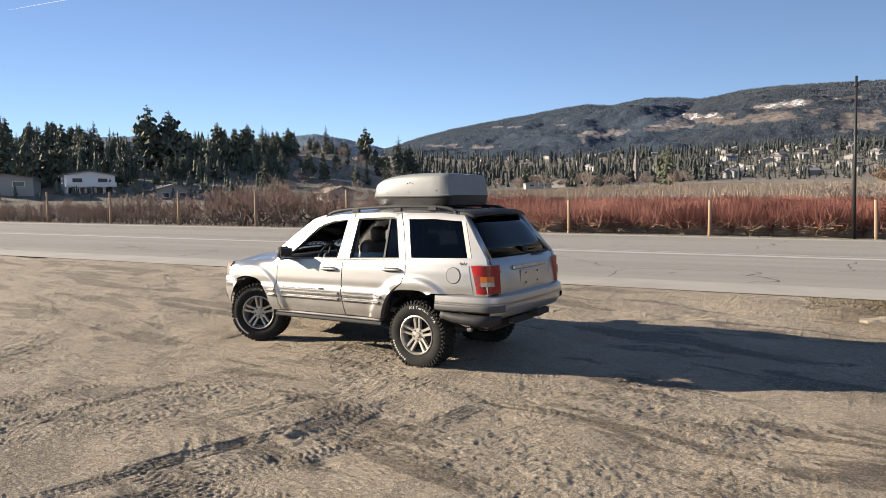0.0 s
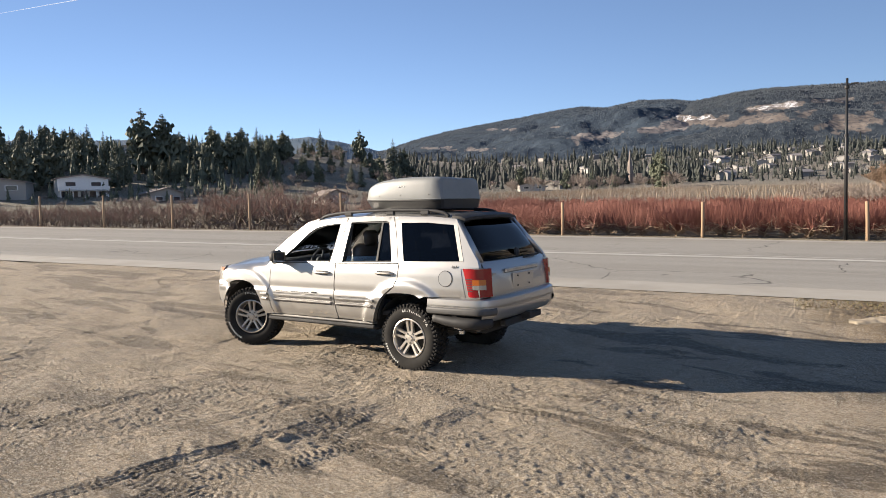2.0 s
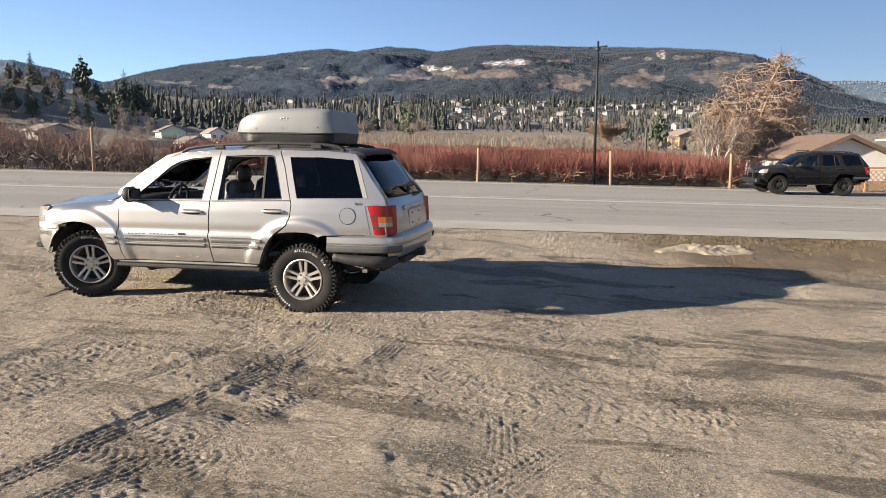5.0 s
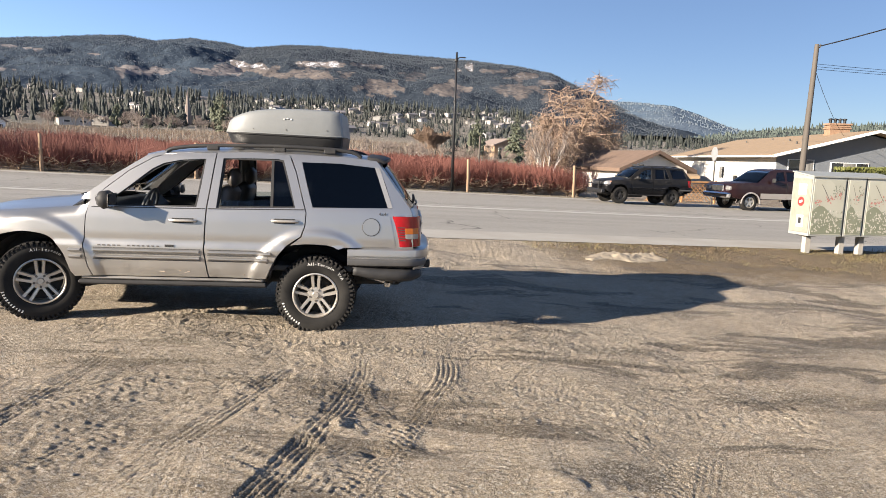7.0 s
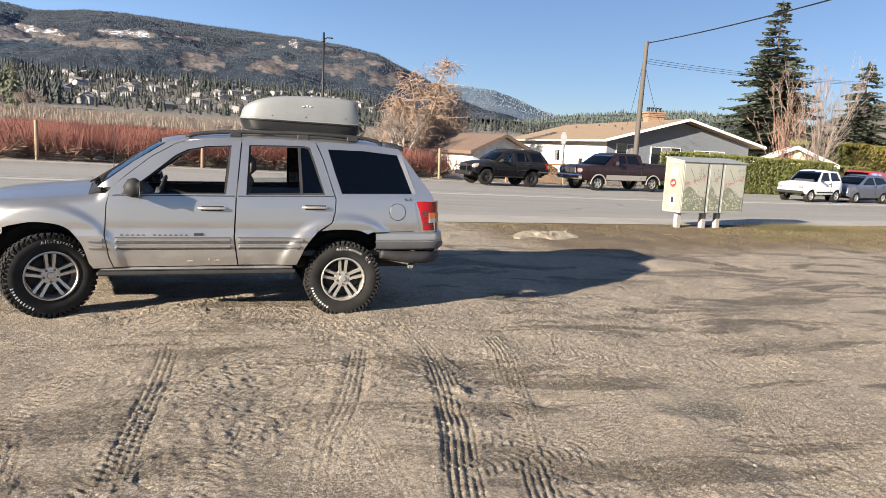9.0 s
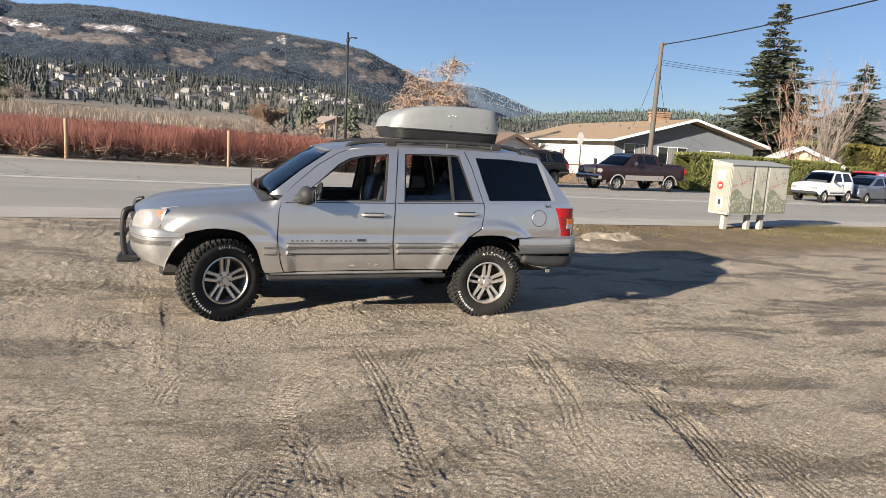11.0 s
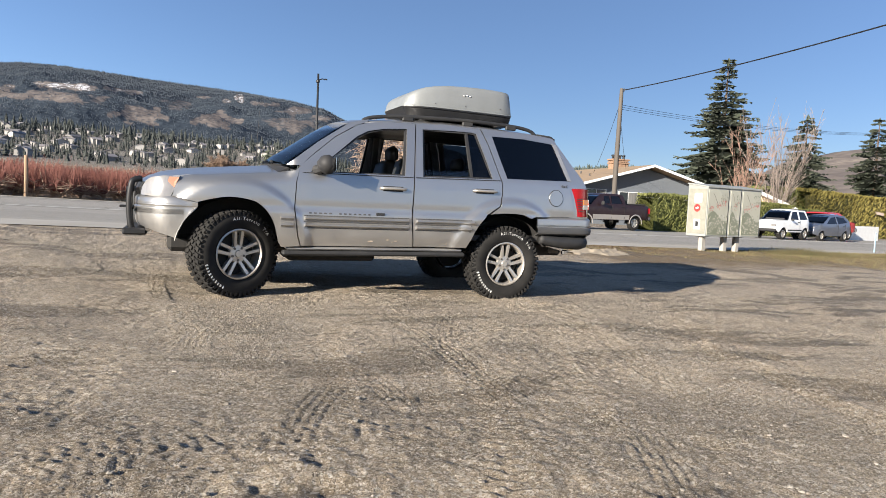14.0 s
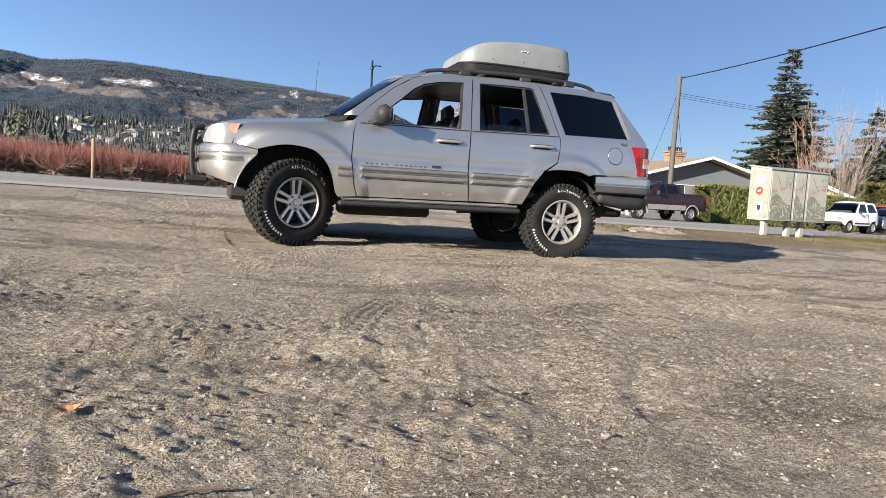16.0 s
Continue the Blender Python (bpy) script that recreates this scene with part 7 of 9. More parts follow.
M_PRINT_LEAF = island("printed_grey_green_leaves", (0.13, 0.14, 0.1), (0.22, 0.23, 0.17), 0.4)
M_PRINT_PALE = island("printed_pale_blossom", (0.36, 0.34, 0.27), (0.52, 0.47, 0.4), 0.4)
M_PRINT_DARK = plain("printed_dark_twig", (0.07, 0.06, 0.05), (0.1, 0.085, 0.07), 5, 40, 0.4)


def locker_print(panel, w, z0, seed):
    """Flat printed shapes on a locker's front: hills, a twig, blossoms and leaves."""
    r = random.Random(seed)
    wide = w - 0.06

    def at(u, v, lift):
        return (0.03 + wide * min(1.0, max(0.0, u)), -0.0125 - lift, z0 + 1.14 * v)

    def blob(g, u, v, size, lift, long=0.55):
        a = r.uniform(0, 6.28)
        ring = []
        for k in range(7):
            p, q = size * math.cos(k * 0.8976), size * long * math.sin(k * 0.8976)
            ring.append(at(u + (p * math.cos(a) - q * math.sin(a)) / wide, v + (p * math.sin(a) + q * math.cos(a)) / 1.14, lift))
        g.add(ring, [tuple(range(7))])
    us = [k / 16 for k in range(17)]
    hill = Geo().grid(lambda u, v: at(u, v * (0.36 + 0.12 * math.sin(2.6 - 3.4 * u) + 0.05 * math.sin(7 * u)), 0.0006), us, [0, 1])
    part("hill_print", hill, M_PRINT_HILL, panel, "printed olive hill")
    twig = Geo().grid(lambda u, v: at(0.2 + 0.22 * u + 0.02 * v + 0.1 * u * u, 0.93 - 0.3 * u ** 1.4, 0.0012), us, [0, 1])
    part("twig_print", twig, M_PRINT_DARK, panel)
    red, leaf, pale = Geo(), Geo(), Geo()
    for k in range(int(70 * wide)):
        u = r.uniform(0.06, 0.9)
        blob(red if r.random() < 0.65 else leaf, u, 0.57 + 0.2 * u ** 1.5 + r.gauss(0, 0.035), r.uniform(0.012, 0.026), 0.0018 + 0.00001 * k)
    for k in range(int(34 * wide)):
        blob(leaf, r.uniform(0.62, 0.97), r.uniform(0.72, 0.92), r.uniform(0.018, 0.032), 0.0018 + 0.00001 * k, 0.35)
    for k in range(int(150 * wide)):
        blob(pale, r.uniform(0.04, 0.97), 0.03 + 0.4 * r.random() ** 1.2, r.uniform(0.012, 0.03), 0.0018 + 0.00001 * k)
    for k in range(int(60 * wide)):
        blob(leaf, r.uniform(0.04, 0.97), r.uniform(0.05, 0.44), r.uniform(0.015, 0.03), 0.0034 + 0.00001 * k, 0.4)
    for name_, g_, m_ in (("blossom_print", red, M_PRINT_RED), ("leaf_print", leaf, M_PRINT_LEAF), ("pale_print", pale, M_PRINT_PALE)):
        tagged(part(name_, g_, m_, panel), kind="stuff")


M_MAIL_PRINT = mail_print()
M_SIGN_RED = plain("red_sticker", (0.6, 0.04, 0.03), (0.5, 0.03, 0.03), 4, 50, 0.4)
MAIL_AT = on_ground(11.0, 6.35, 7)
mz = 0.39
for i, (x0, x1) in enumerate(((0.0, 0.80), (0.84, 1.28), (1.32, 2.10))):
    e = thing("mail_locker", "pale community mail locker with printed flower film on concrete legs", "mailbox", MAIL_AT @ Matrix.Translation((x0 - 0.22, 0, 0)), "mail lockers")
    w = x1 - x0
    body = Geo()
    body.add([(0, 0, mz), (w, 0, mz), (w, 0.62, mz), (0, 0.62, mz), (0, 0, mz + 1.25), (w, 0, mz + 1.25), (w, 0.62, mz + 1.33), (0, 0.62, mz + 1.33)],
             [(0, 1, 5, 4), (2, 3, 7, 6), (1, 2, 6, 5), (3, 0, 4, 7), (4, 5, 6, 7), (0, 3, 2, 1)])
    part("body", body, M_MAIL_FRAME, e)
    panel = part("front_panel", Geo().box((w / 2, -0.006, mz + 0.62), (w - 0.05, 0.012, 1.17), 0.004), M_MAIL_PRINT, e, "printed film of flowers and leaves")
    locker_print(panel, w, mz + 0.05, 40 + i)
    part("top", Geo().add([(-0.02, -0.03, mz + 1.25), (w + 0.02, -0.03, mz + 1.25), (w + 0.02, 0.65, mz + 1.34), (-0.02, 0.65, mz + 1.34), (-0.02, -0.03, mz + 1.28), (w + 0.02, -0.03, mz + 1.28), (w + 0.02, 0.65, mz + 1.37), (-0.02, 0.65, mz + 1.37)],
                         [(0, 1, 5, 4), (2, 3, 7, 6), (1, 2, 6, 5), (3, 0, 4, 7), (4, 5, 6, 7), (0, 3, 2, 1)]), M_MAIL_FRAME, e)
    lx = 0.13 if i != 1 else 0.12
    part("leg", Geo().box((lx + 0.02, 0.22, 0.2), (0.14, 0.12, 0.46), 0.012), M_KERB, e, "pale concrete leg")
    part("mounting_plate", Geo().box((lx + 0.02, 0.25, mz - 0.012), (0.24, 0.3, 0.02), 0.004), M_STEEL_DARK, e)
    if i == 0:
        side = part("side_panel", Geo().box((-0.008, 0.31, mz + 0.64), (0.012, 0.56, 1.15), 0.003), plain("pale_side_film", (0.27, 0.255, 0.21), (0.19, 0.19, 0.15), 7, 30, 0.4), e)
        part("sticker", Geo().lathe([(0.0, -0.012), (0.1, -0.012), (0.1, -0.004)], 20, (-0.004, 0.3, mz + 0.72), "x"), M_SIGN_RED, side, "round red sticker")
        part("sticker_mark", Geo().box((-0.02, 0.3, mz + 0.72), (0.006, 0.09, 0.05), 0.001, Matrix.Rotation(radians(-20), 4, "X")), M_WHITE, side)
        part("notice", Geo().box((-0.017, 0.28, mz + 0.98), (0.006, 0.24, 0.24), 0.001), M_WHITE, side, "white paper notice")
        part("notice", Geo().box((-0.017, 0.28, mz + 0.3), (0.006, 0.2, 0.26), 0.001), M_WHITE, side, "white paper notice")
        part("notice_mark", Geo().box((-0.021, 0.28, mz + 0.31), (0.004, 0.09, 0.13), 0.001), M_PLASTIC, side)

hyd = thing("fire_hydrant", "red fire hydrant with a blue band on the verge", "hydrant", on_ground(22.7, 9.5))
M_HYD = plain("red_hydrant_paint", (0.45, 0.03, 0.03), (0.35, 0.03, 0.03), 6, 60, 0.45)
M_BLUE = plain("blue_paint", (0.08, 0.25, 0.5), (0.07, 0.2, 0.42), 6, 60, 0.5)
part("barrel", Geo().lathe([(0.2, -0.1), (0.2, 0.04), (0.14, 0.06), (0.13, 0.5), (0.16, 0.52), (0.16, 0.56)], 18), M_HYD, hyd, "", True, 40)
part("band", Geo().lathe([(0.17, 0.56), (0.17, 0.68), (0.15, 0.7)], 18), M_BLUE, hyd, "blue band")
part("bonnet", Geo().lathe([(0.16, 0.7), (0.14, 0.78), (0.07, 0.84), (0.03, 0.85), (0.03, 0.92), (0, 0.92)], 18), M_HYD, hyd, "", True, 40)
for s in (-1, 1):
    part("outlet", Geo().lathe([(0.07, 0), (0.07, 0.12), (0.05, 0.14), (0, 0.15)], 12, (s * 0.12, 0, 0.45), "x", Matrix.Diagonal((s, 1, 1))), M_HYD, hyd)
tagged(part("marker_stake", Geo().box((0, 0, 0.3), (0.05, 0.03, 0.8), 0.005), plain("pale_blue_stake", (0.3, 0.42, 0.5), (0.25, 0.35, 0.42)), at=on_ground(21.4, 9.3)), "thin pale blue marker stake on the verge", "stake")

# heap of pale sand by the kerb
g = Geo()


def heap(u, v):
    x, y = -0.85 + 1.7 * u, -0.4 + 0.8 * v
    r = max(0.0, 1 - ((x * 1.25) ** 2 + (y * 2.6) ** 2) * (1 + 0.8 * fbm(x * 2, y * 3, 6.0)))
    z = 0.075 * r ** 0.8 * (1 + 0.7 * fbm(x * 3, y * 4, 2.0)) + 0.03 * r * fbm(x * 14, y * 14, 5)
    at = HEAP @ Vector((x, y, 0))
    return (x, y, gz(at.x, at.y) - HEAP.translation.z + z - 0.012 - 0.05 * (r < 0.02))


HEAP = on_ground(6.2, 4.5, 8)
g.grid(heap, [k / 50 for k in range(51)], [k / 26 for k in range(27)])
tagged(part("sand_mound", g, plain("pale_dry_sand", (0.3, 0.25, 0.18), (0.22, 0.18, 0.13), 6, 70, 0.95, bump=0.5, dist=0.01), smooth=True, at=HEAP), "low crusty heap of pale sand near the kerb", "sand heap")

# stones and clods on the dirt, leaf litter
stone_meshes = []
for k in range(5):
    r4 = random.Random(k)
    gg = Geo().lathe([(0.0, -0.5), (0.6, -0.35), (1.0, 0), (0.7, 0.4), (0, 0.55)], 7)
    gg.v = [(p[0] * r4.uniform(0.6, 1.1), p[1] * r4.uniform(0.6, 1.1), p[2] * r4.uniform(0.5, 0.9)) for p in gg.v]
    stone_meshes.append(gg)
g = Geo()
r4 = random.Random(77)
for k in range(5200):
    y = -6.2 + 9.5 * r4.random() ** 1.6
    x = r4.uniform(-5.5, 9)
    s = 0.004 + 0.012 * r4.random() ** 4
    v = stone_meshes[k % 5]
    a = r4.uniform(0, 6.28)
    ca, sa = math.cos(a) * s, math.sin(a) * s
    z = dirt_z(x, y) + 0.2 * s
    g.add([(x + ca * p[0] - sa * p[1], y + sa * p[0] + ca * p[1], z + s * p[2]) for p in v.v], v.f)
chip = [(1, 0, 0.1), (0.2, 0.9, 0), (-0.9, 0.3, 0.15), (-0.4, -0.8, 0), (0.5, -0.7, 0.1), (0, 0.1, 0.75)]
for k in range(15000):
    x, y = r4.uniform(-4.2, 2.2), -6.3 + 3.6 * r4.random() ** 1.5
    s = 0.0022 + 0.006 * r4.random() ** 3
    a = r4.uniform(0, 6.28)
    ca, sa, q = math.cos(a) * s, math.sin(a) * s, r4.uniform(0.6, 1.1)
    z = dirt_z(x, y) - 0.1 * s
    g.add([(x + ca * u - sa * v * q, y + sa * u + ca * v * q, z + s * w) for u, v, w in chip], [(i, (i + 1) % 5, 5) for i in range(5)])
tagged(part("gravel", g, island("pale_and_dark_gravel", (0.36, 0.32, 0.265), (0.14, 0.12, 0.095))), "fine scattered gravel on the packed dirt", "gravel", kind="stuff")
leaf_mat = plain("dry_orange_leaf", (0.45, 0.2, 0.08), (0.36, 0.15, 0.06))
tagged(part("fallen_leaf", Geo().grid(lambda u, v: (u * 0.028, v * 0.02 * (1 - u * u), 0.01 + 0.006 * u * u + 0.005 * v * v), [-1, -0.5, 0, 0.5, 1], [-1, 0, 1]), leaf_mat, at=on_ground(-2.21, -5.4, 20)), "dry orange leaf lying on the dirt", "leaf")
tagged(part("fallen_twig", Geo().tube([(-0.05, 0, 0.012), (0, 0.005, 0.014), (0.055, -0.005, 0.012)], 0.003, 5), M_BARK, at=on_ground(-1.95, -5.83, 10)), "small dark twig lying on the dirt", "twig")

# dry grass on the verge
g = Geo()
r5 = random.Random(12)
for k in range(44000):
    x = 4.5 + 26 * r5.random() ** 1.1
    n = -0.15 - 4.2 * r5.random() ** 1.3
    p = Vector((x, 5.1 + 0.175 * x, 0)) + ROAD_N * n
    dens = 0.5 + 0.5 * fbm(p.x * 0.5, p.y * 0.7, 3.3) + 0.25 * (x > 9) + 0.2 * (x > 14)
    if r5.random() > dens or n < -1.2 - 0.25 * (x - 4.5):
        continue
    h = r5.uniform(0.014, 0.036) * (1.0 + 1.6 * max(0, fbm(p.x * 1.3, p.y * 1.3, 8.8)) + 0.4 * (x > 12))
    a = r5.uniform(0, 6.28)
    dx, dy = math.cos(a) * 0.006, math.sin(a) * 0.006
    lx, ly = r5.uniform(-1, 1) * h * 0.8, r5.uniform(-1, 1) * h * 0.8
    z = gz(p.x, p.y)
    g.add([(p.x - dx, p.y - dy, z - 0.01), (p.x + dx, p.y + dy, z - 0.01), (p.x + lx, p.y + ly, z + h)], [(0, 1, 2)])
for cx, cn, cnt, hh in ((15.0, -0.7, 900, 0.2), (16.2, -0.9, 600, 0.16), (13.9, -0.6, 500, 0.14), (22.2, -0.6, 900, 0.24), (12.6, -1.9, 350, 0.1), (18.5, -1.2, 400, 0.12)):
    c = Vector((cx, 5.1 + 0.175 * cx, 0)) + ROAD_N * cn
    for k in range(cnt):
        p = c + Vector((r5.gauss(0, 0.55), r5.gauss(0, 0.22), 0))
        a, h = r5.uniform(0, 6.28), hh * r5.uniform(0.5, 1.2)
        z = gz(p.x, p.y)
        g.add([(p.x - 0.006, p.y, z - 0.01), (p.x + 0.006, p.y, z - 0.01), (p.x + math.cos(a) * h * 0.6, p.y + math.sin(a) * h * 0.6, z + h)], [(0, 1, 2)])
litter = Geo()
for k in range(26000):
    x = 4.6 + 21 * r5.random() ** 1.1
    n = -0.1 - 3.1 * r5.random() ** 1.2
    p = Vector((x, 5.1 + 0.175 * x, 0)) + ROAD_N * n
    if r5.random() > 0.55 + 0.9 * fbm(p.x * 0.8, p.y * 1.1, 5.1) or n < -0.9 - 0.3 * (x - 4.6):
        continue
    a, l = r5.uniform(0, 6.28), r5.uniform(0.012, 0.04)
    z = gz(p.x, p.y)
    d1, d2 = Vector((math.cos(a), math.sin(a), 0)) * l, Vector((-math.sin(a), math.cos(a), 0)) * l * r5.uniform(0.25, 0.7)
    b = p + Vector((0, 0, z + 0.002))
    litter.add([b - d1, b + d2 + Vector((0, 0, r5.uniform(0, 0.02))), b + d1 + Vector((0, 0, r5.uniform(0, 0.03)))], [(0, 1, 2)])
tagged(part("leaf_litter", litter, island("brown_leaf_litter", (0.05, 0.034, 0.02), (0.17, 0.115, 0.06))), "brown dead leaves and weeds on the verge", "leaf litter", kind="stuff")
tagged(part("verge_grass", g, M_GRASS), "patchy dry and green grass on the verge", "grass", kind="stuff")


# ---- houses across the road ----
def boards(name, c1, c2, step=0.14):
    n = Nodes(name)
    s = n.split()
    f = n.math("FRACT", n.math("MULTIPLY", s[2], 1 / step))
    col = n.mix(n.noise(3, 4), c1, c2)
    return n.done(col, 0.7, 0, n.bump(n.math("POWER", f, 0.4), 0.5, 0.02))


M_SIDING = boards("blue_grey_siding", (0.1, 0.112, 0.128), (0.13, 0.142, 0.155))
M_STUCCO = plain("white_stucco", (0.64, 0.615, 0.56), (0.57, 0.545, 0.49), 2, 60, 0.9, bump=0.3)
M_SHINGLE = plain("tan_brown_shingles", (0.27, 0.19, 0.115), (0.21, 0.15, 0.095), 2.0, 30, 0.9, bump=0.5, dist=0.01)
M_SHINGLE_DARK = plain("dark_brown_shingles", (0.15, 0.1, 0.072), (0.11, 0.075, 0.055), 2.0, 30, 0.9, bump=0.5, dist=0.01)
M_PEACH = plain("peach_stucco", (0.62, 0.47, 0.3), (0.55, 0.41, 0.26), 2, 50, 0.9)
M_CURTAIN = plain("dark_room_with_pale_curtains", (0.2, 0.195, 0.18), (0.03, 0.03, 0.03), 6, 30, 0.8, stretch=(1, 1, 0.05))
M_BRICK = plain("tan_chimney_stone", (0.28, 0.175, 0.11), (0.2, 0.12, 0.075), 5, 25, 0.9, bump=0.5, dist=0.02)
HX0, HX1, HL = -6.1, 6.1, 22.6
HA = math.degrees(math.atan2(-1.2, 12.2))
hz = gz(33.9, 37.5)
bung = thing("bungalow", "low white and blue-grey bungalow with brown shingle roof", "house", Matrix.Translation((33.9, 37.5, hz)) @ Matrix.Rotation(radians(HA), 4, "Z"))
EV, RG = 2.75 - hz, 4.45 - hz - 0.05
g = Geo().add([(HX0, 0, -1), (HX1, 0, -1), (HX1, 0, EV), (0, 0, RG - 0.12), (HX0, 0, EV), (HX0, 0.2, -1), (HX1, 0.2, -1), (HX1, 0.2, EV), (0, 0.2, RG - 0.12), (HX0, 0.2, EV)],
              [(0, 1, 2, 3, 4), (9, 8, 7, 6, 5), (1, 6, 7, 2), (0, 4, 9, 5)])
gw = part("gable_wall", g, M_SIDING, bung, "blue-grey board siding")
part("side_wall", Geo().box((HX0 + 0.1, HL / 2, (EV - 1) / 2), (0.2, HL - 0.3, EV + 1)).box((HX1 - 0.1, HL / 2, (EV - 1) / 2), (0.2, HL - 0.3, EV + 1)).box((0, HL - 0.1, (EV - 1) / 2), (12.2, 0.2, EV + 1)), M_STUCCO, bung, "white stucco wall")
ov, k = 0.75, (RG - EV) / 6.1
for s in (-1, 1):
    xe, ze = s * (6.1 + ov), EV - ov * k
    g = Geo().add([(0, -1.1, RG + 0.16), (xe, -1.1, ze + 0.16), (xe, HL + 0.8, ze + 0.16), (0, HL + 0.8, RG + 0.16), (0, -1.1, RG), (xe, -1.1, ze), (xe, HL + 0.8, ze), (0, HL + 0.8, RG)],
                  [(0, 1, 2, 3), (4, 7, 6, 5), (1, 5, 6, 2), (3, 2, 6, 7), (0, 4, 5, 1)])
    part("roof", g, M_SHINGLE, bung, "tan-brown shingle roof")
    part("fascia", Geo().add([(0, -1.13, RG + 0.18), (xe, -1.13, ze + 0.18), (xe, -1.13, ze - 0.02), (0, -1.13, RG - 0.02), (0, -1.08, RG + 0.18), (xe, -1.08, ze + 0.18), (xe, -1.08, ze - 0.02), (0, -1.08, RG - 0.02)],
                            [(0, 1, 2, 3), (7, 6, 5, 4), (0, 4, 5, 1), (2, 6, 7, 3), (1, 5, 6, 2)]), M_WHITE, bung, "white roof edge board")
    part("gutter", Geo().box((xe + s * 0.05, HL / 2 - 0.15, ze + 0.06), (0.1, HL + 1.8, 0.14), 0.02), M_WHITE, bung, "white gutter")


def window(parent, x, z, w, h, panes=2, axis="y", at=0.0):
    f = part("window", Geo().box((x, -0.03, z), (w + 0.08, 0.1, h + 0.08), 0.01) if axis == "y" else Geo().box((at - 0.03, x, z), (0.1, w + 0.14, h + 0.14), 0.01), M_WHITE, parent, "white window frame")
    for i in range(panes):
        c = x - w / 2 + w * (i + 0.5) / panes
        part("pane", Geo().box((c, -0.085, z), (w / panes - 0.06, 0.02, h), 0.004) if axis == "y" else Geo().box((at - 0.085, c, z), (0.02, w / panes - 0.06, h), 0.004), M_CURTAIN if i == panes // 2 else M_GLASS_DARK, f)


window(gw, -4.5, 1.95, 1.7, 1.7, 2)
window(gw, -1.2, 1.95, 2.5, 1.45, 3)
window(gw, 2.6, 2.3, 2.6, 0.45, 2)
window(bung, 10.0, 1.7, 1.1, 0.95, 2, "x", HX0 + 0.0)
cg = Geo().box((0.1, 4.6, RG - 0.1), (1.5, 0.85, 1.1), 0.02)
for kz in range(3):
    cg.box((0.1, 4.6, RG + 0.5 + 0.15 * kz), (1.5 + (0.16, 0.02, 0.22)[kz], 0.9 + 0.1 * (kz != 1), 0.135), 0.03)
chim = part("chimney", cg, M_BRICK, bung, "tan stone chimney with layered coping")
for x in (-0.45, -0.1, 0.25, 0.6):
    part("chimney_pot", Geo().lathe([(0.1, 0), (0.1, 0.25), (0.15, 0.27), (0.15, 0.36), (0, 0.4)], 10, (x, 4.6, RG + 0.86)), M_BLACK_METAL, chim)
for x, y in ((-2.2, 7), (-1.4, 12), (-2.0, 16), (-3.5, 3)):
    part("roof_vent", Geo().lathe([(0.07, 0), (0.07, 0.35), (0.0, 0.36)], 8, (x, y, RG + k * x)), M_STEEL_DARK, bung)
for gx1, gy1, gw1, gl1, gh1, gr1, wl, rf, tt, lb in ((18.9, 44.0, 2.6, 4.5, 1.55, 1.1, M_STUCCO, M_SHINGLE_DARK, 12, "small grey garage with a brown shingle roof"),
                                                  (23.6, 52.0, 4.5, 3.0, 1.0, 0.7, M_SHINGLE, M_SHINGLE, 80, "low brown shed roof beside the bungalow"),
                                                  (40.8, 33.4, 2.2, 4.0, 2.05, 1.0, M_PEACH, M_WHITE, -40, "peach garage with a white-edged gable behind the hedge"),
                                                  (58.0, 44.0, 6.0, 6.0, 2.2, 1.2, M_WALL_PALE, M_ROOF_MIX, -40, "grey-roofed house behind the golden hedge")):
    small_house(lb, gw1, gl1, gh1, gr1, on_ground(gx1, gy1, tt), "street houses", wl, rf, windows=False)

# lattice fence under the sign, low posts
lat = thing("lattice_fence", "orange-brown wooden lattice fence behind parked cars", "fence", on_ground(16.3, 26.2, 10))
M_LATTICE = plain("orange_brown_stained_wood", (0.42, 0.22, 0.09), (0.33, 0.17, 0.07), 4, 40, 0.7)
for s in (-1, 1):
    for i in range(14):
        x = -1.6 + 0.24 * i
        L = 0.95
        part("slat", Geo().box((x, 0.012 * s, 0.5), (0.035, 0.012, 1.3), 0.0, Matrix.Rotation(radians(45 * s), 4, "Y")), M_LATTICE, lat)
for x in (-1.9, 0, 1.9):
    part("post", Geo().box((x, 0, 0.55), (0.09, 0.09, 1.2), 0.01), M_LATTICE, lat)
part("rail", Geo().box((0, 0, 1.05), (3.9, 0.06, 0.09), 0.01), M_LATTICE, lat)
tagged(part("timber_post", Geo().box((0, 0, 0.7), (0.16, 0.16, 1.6), 0.02), M_WELL, at=on_ground(19.2, 26.6)), "dark square timber post behind the pickup", "post")
tagged(part("field_pole", Geo().tube([(0, 0, -0.3), (0.02, 0, 3.6)], [0.11, 0.09], 8), M_POLE_WOOD, at=on_ground(8.6, 52.0)), "short wooden pole standing in the orchard", "pole")
tagged(part("low_wall", Geo().box((0, 0, 0.3), (5, 0.3, 1.4), 0.02), M_WHITE, at=on_ground(43.5, 26.0, 10)), "low white wall beside the parked cars", "wall")


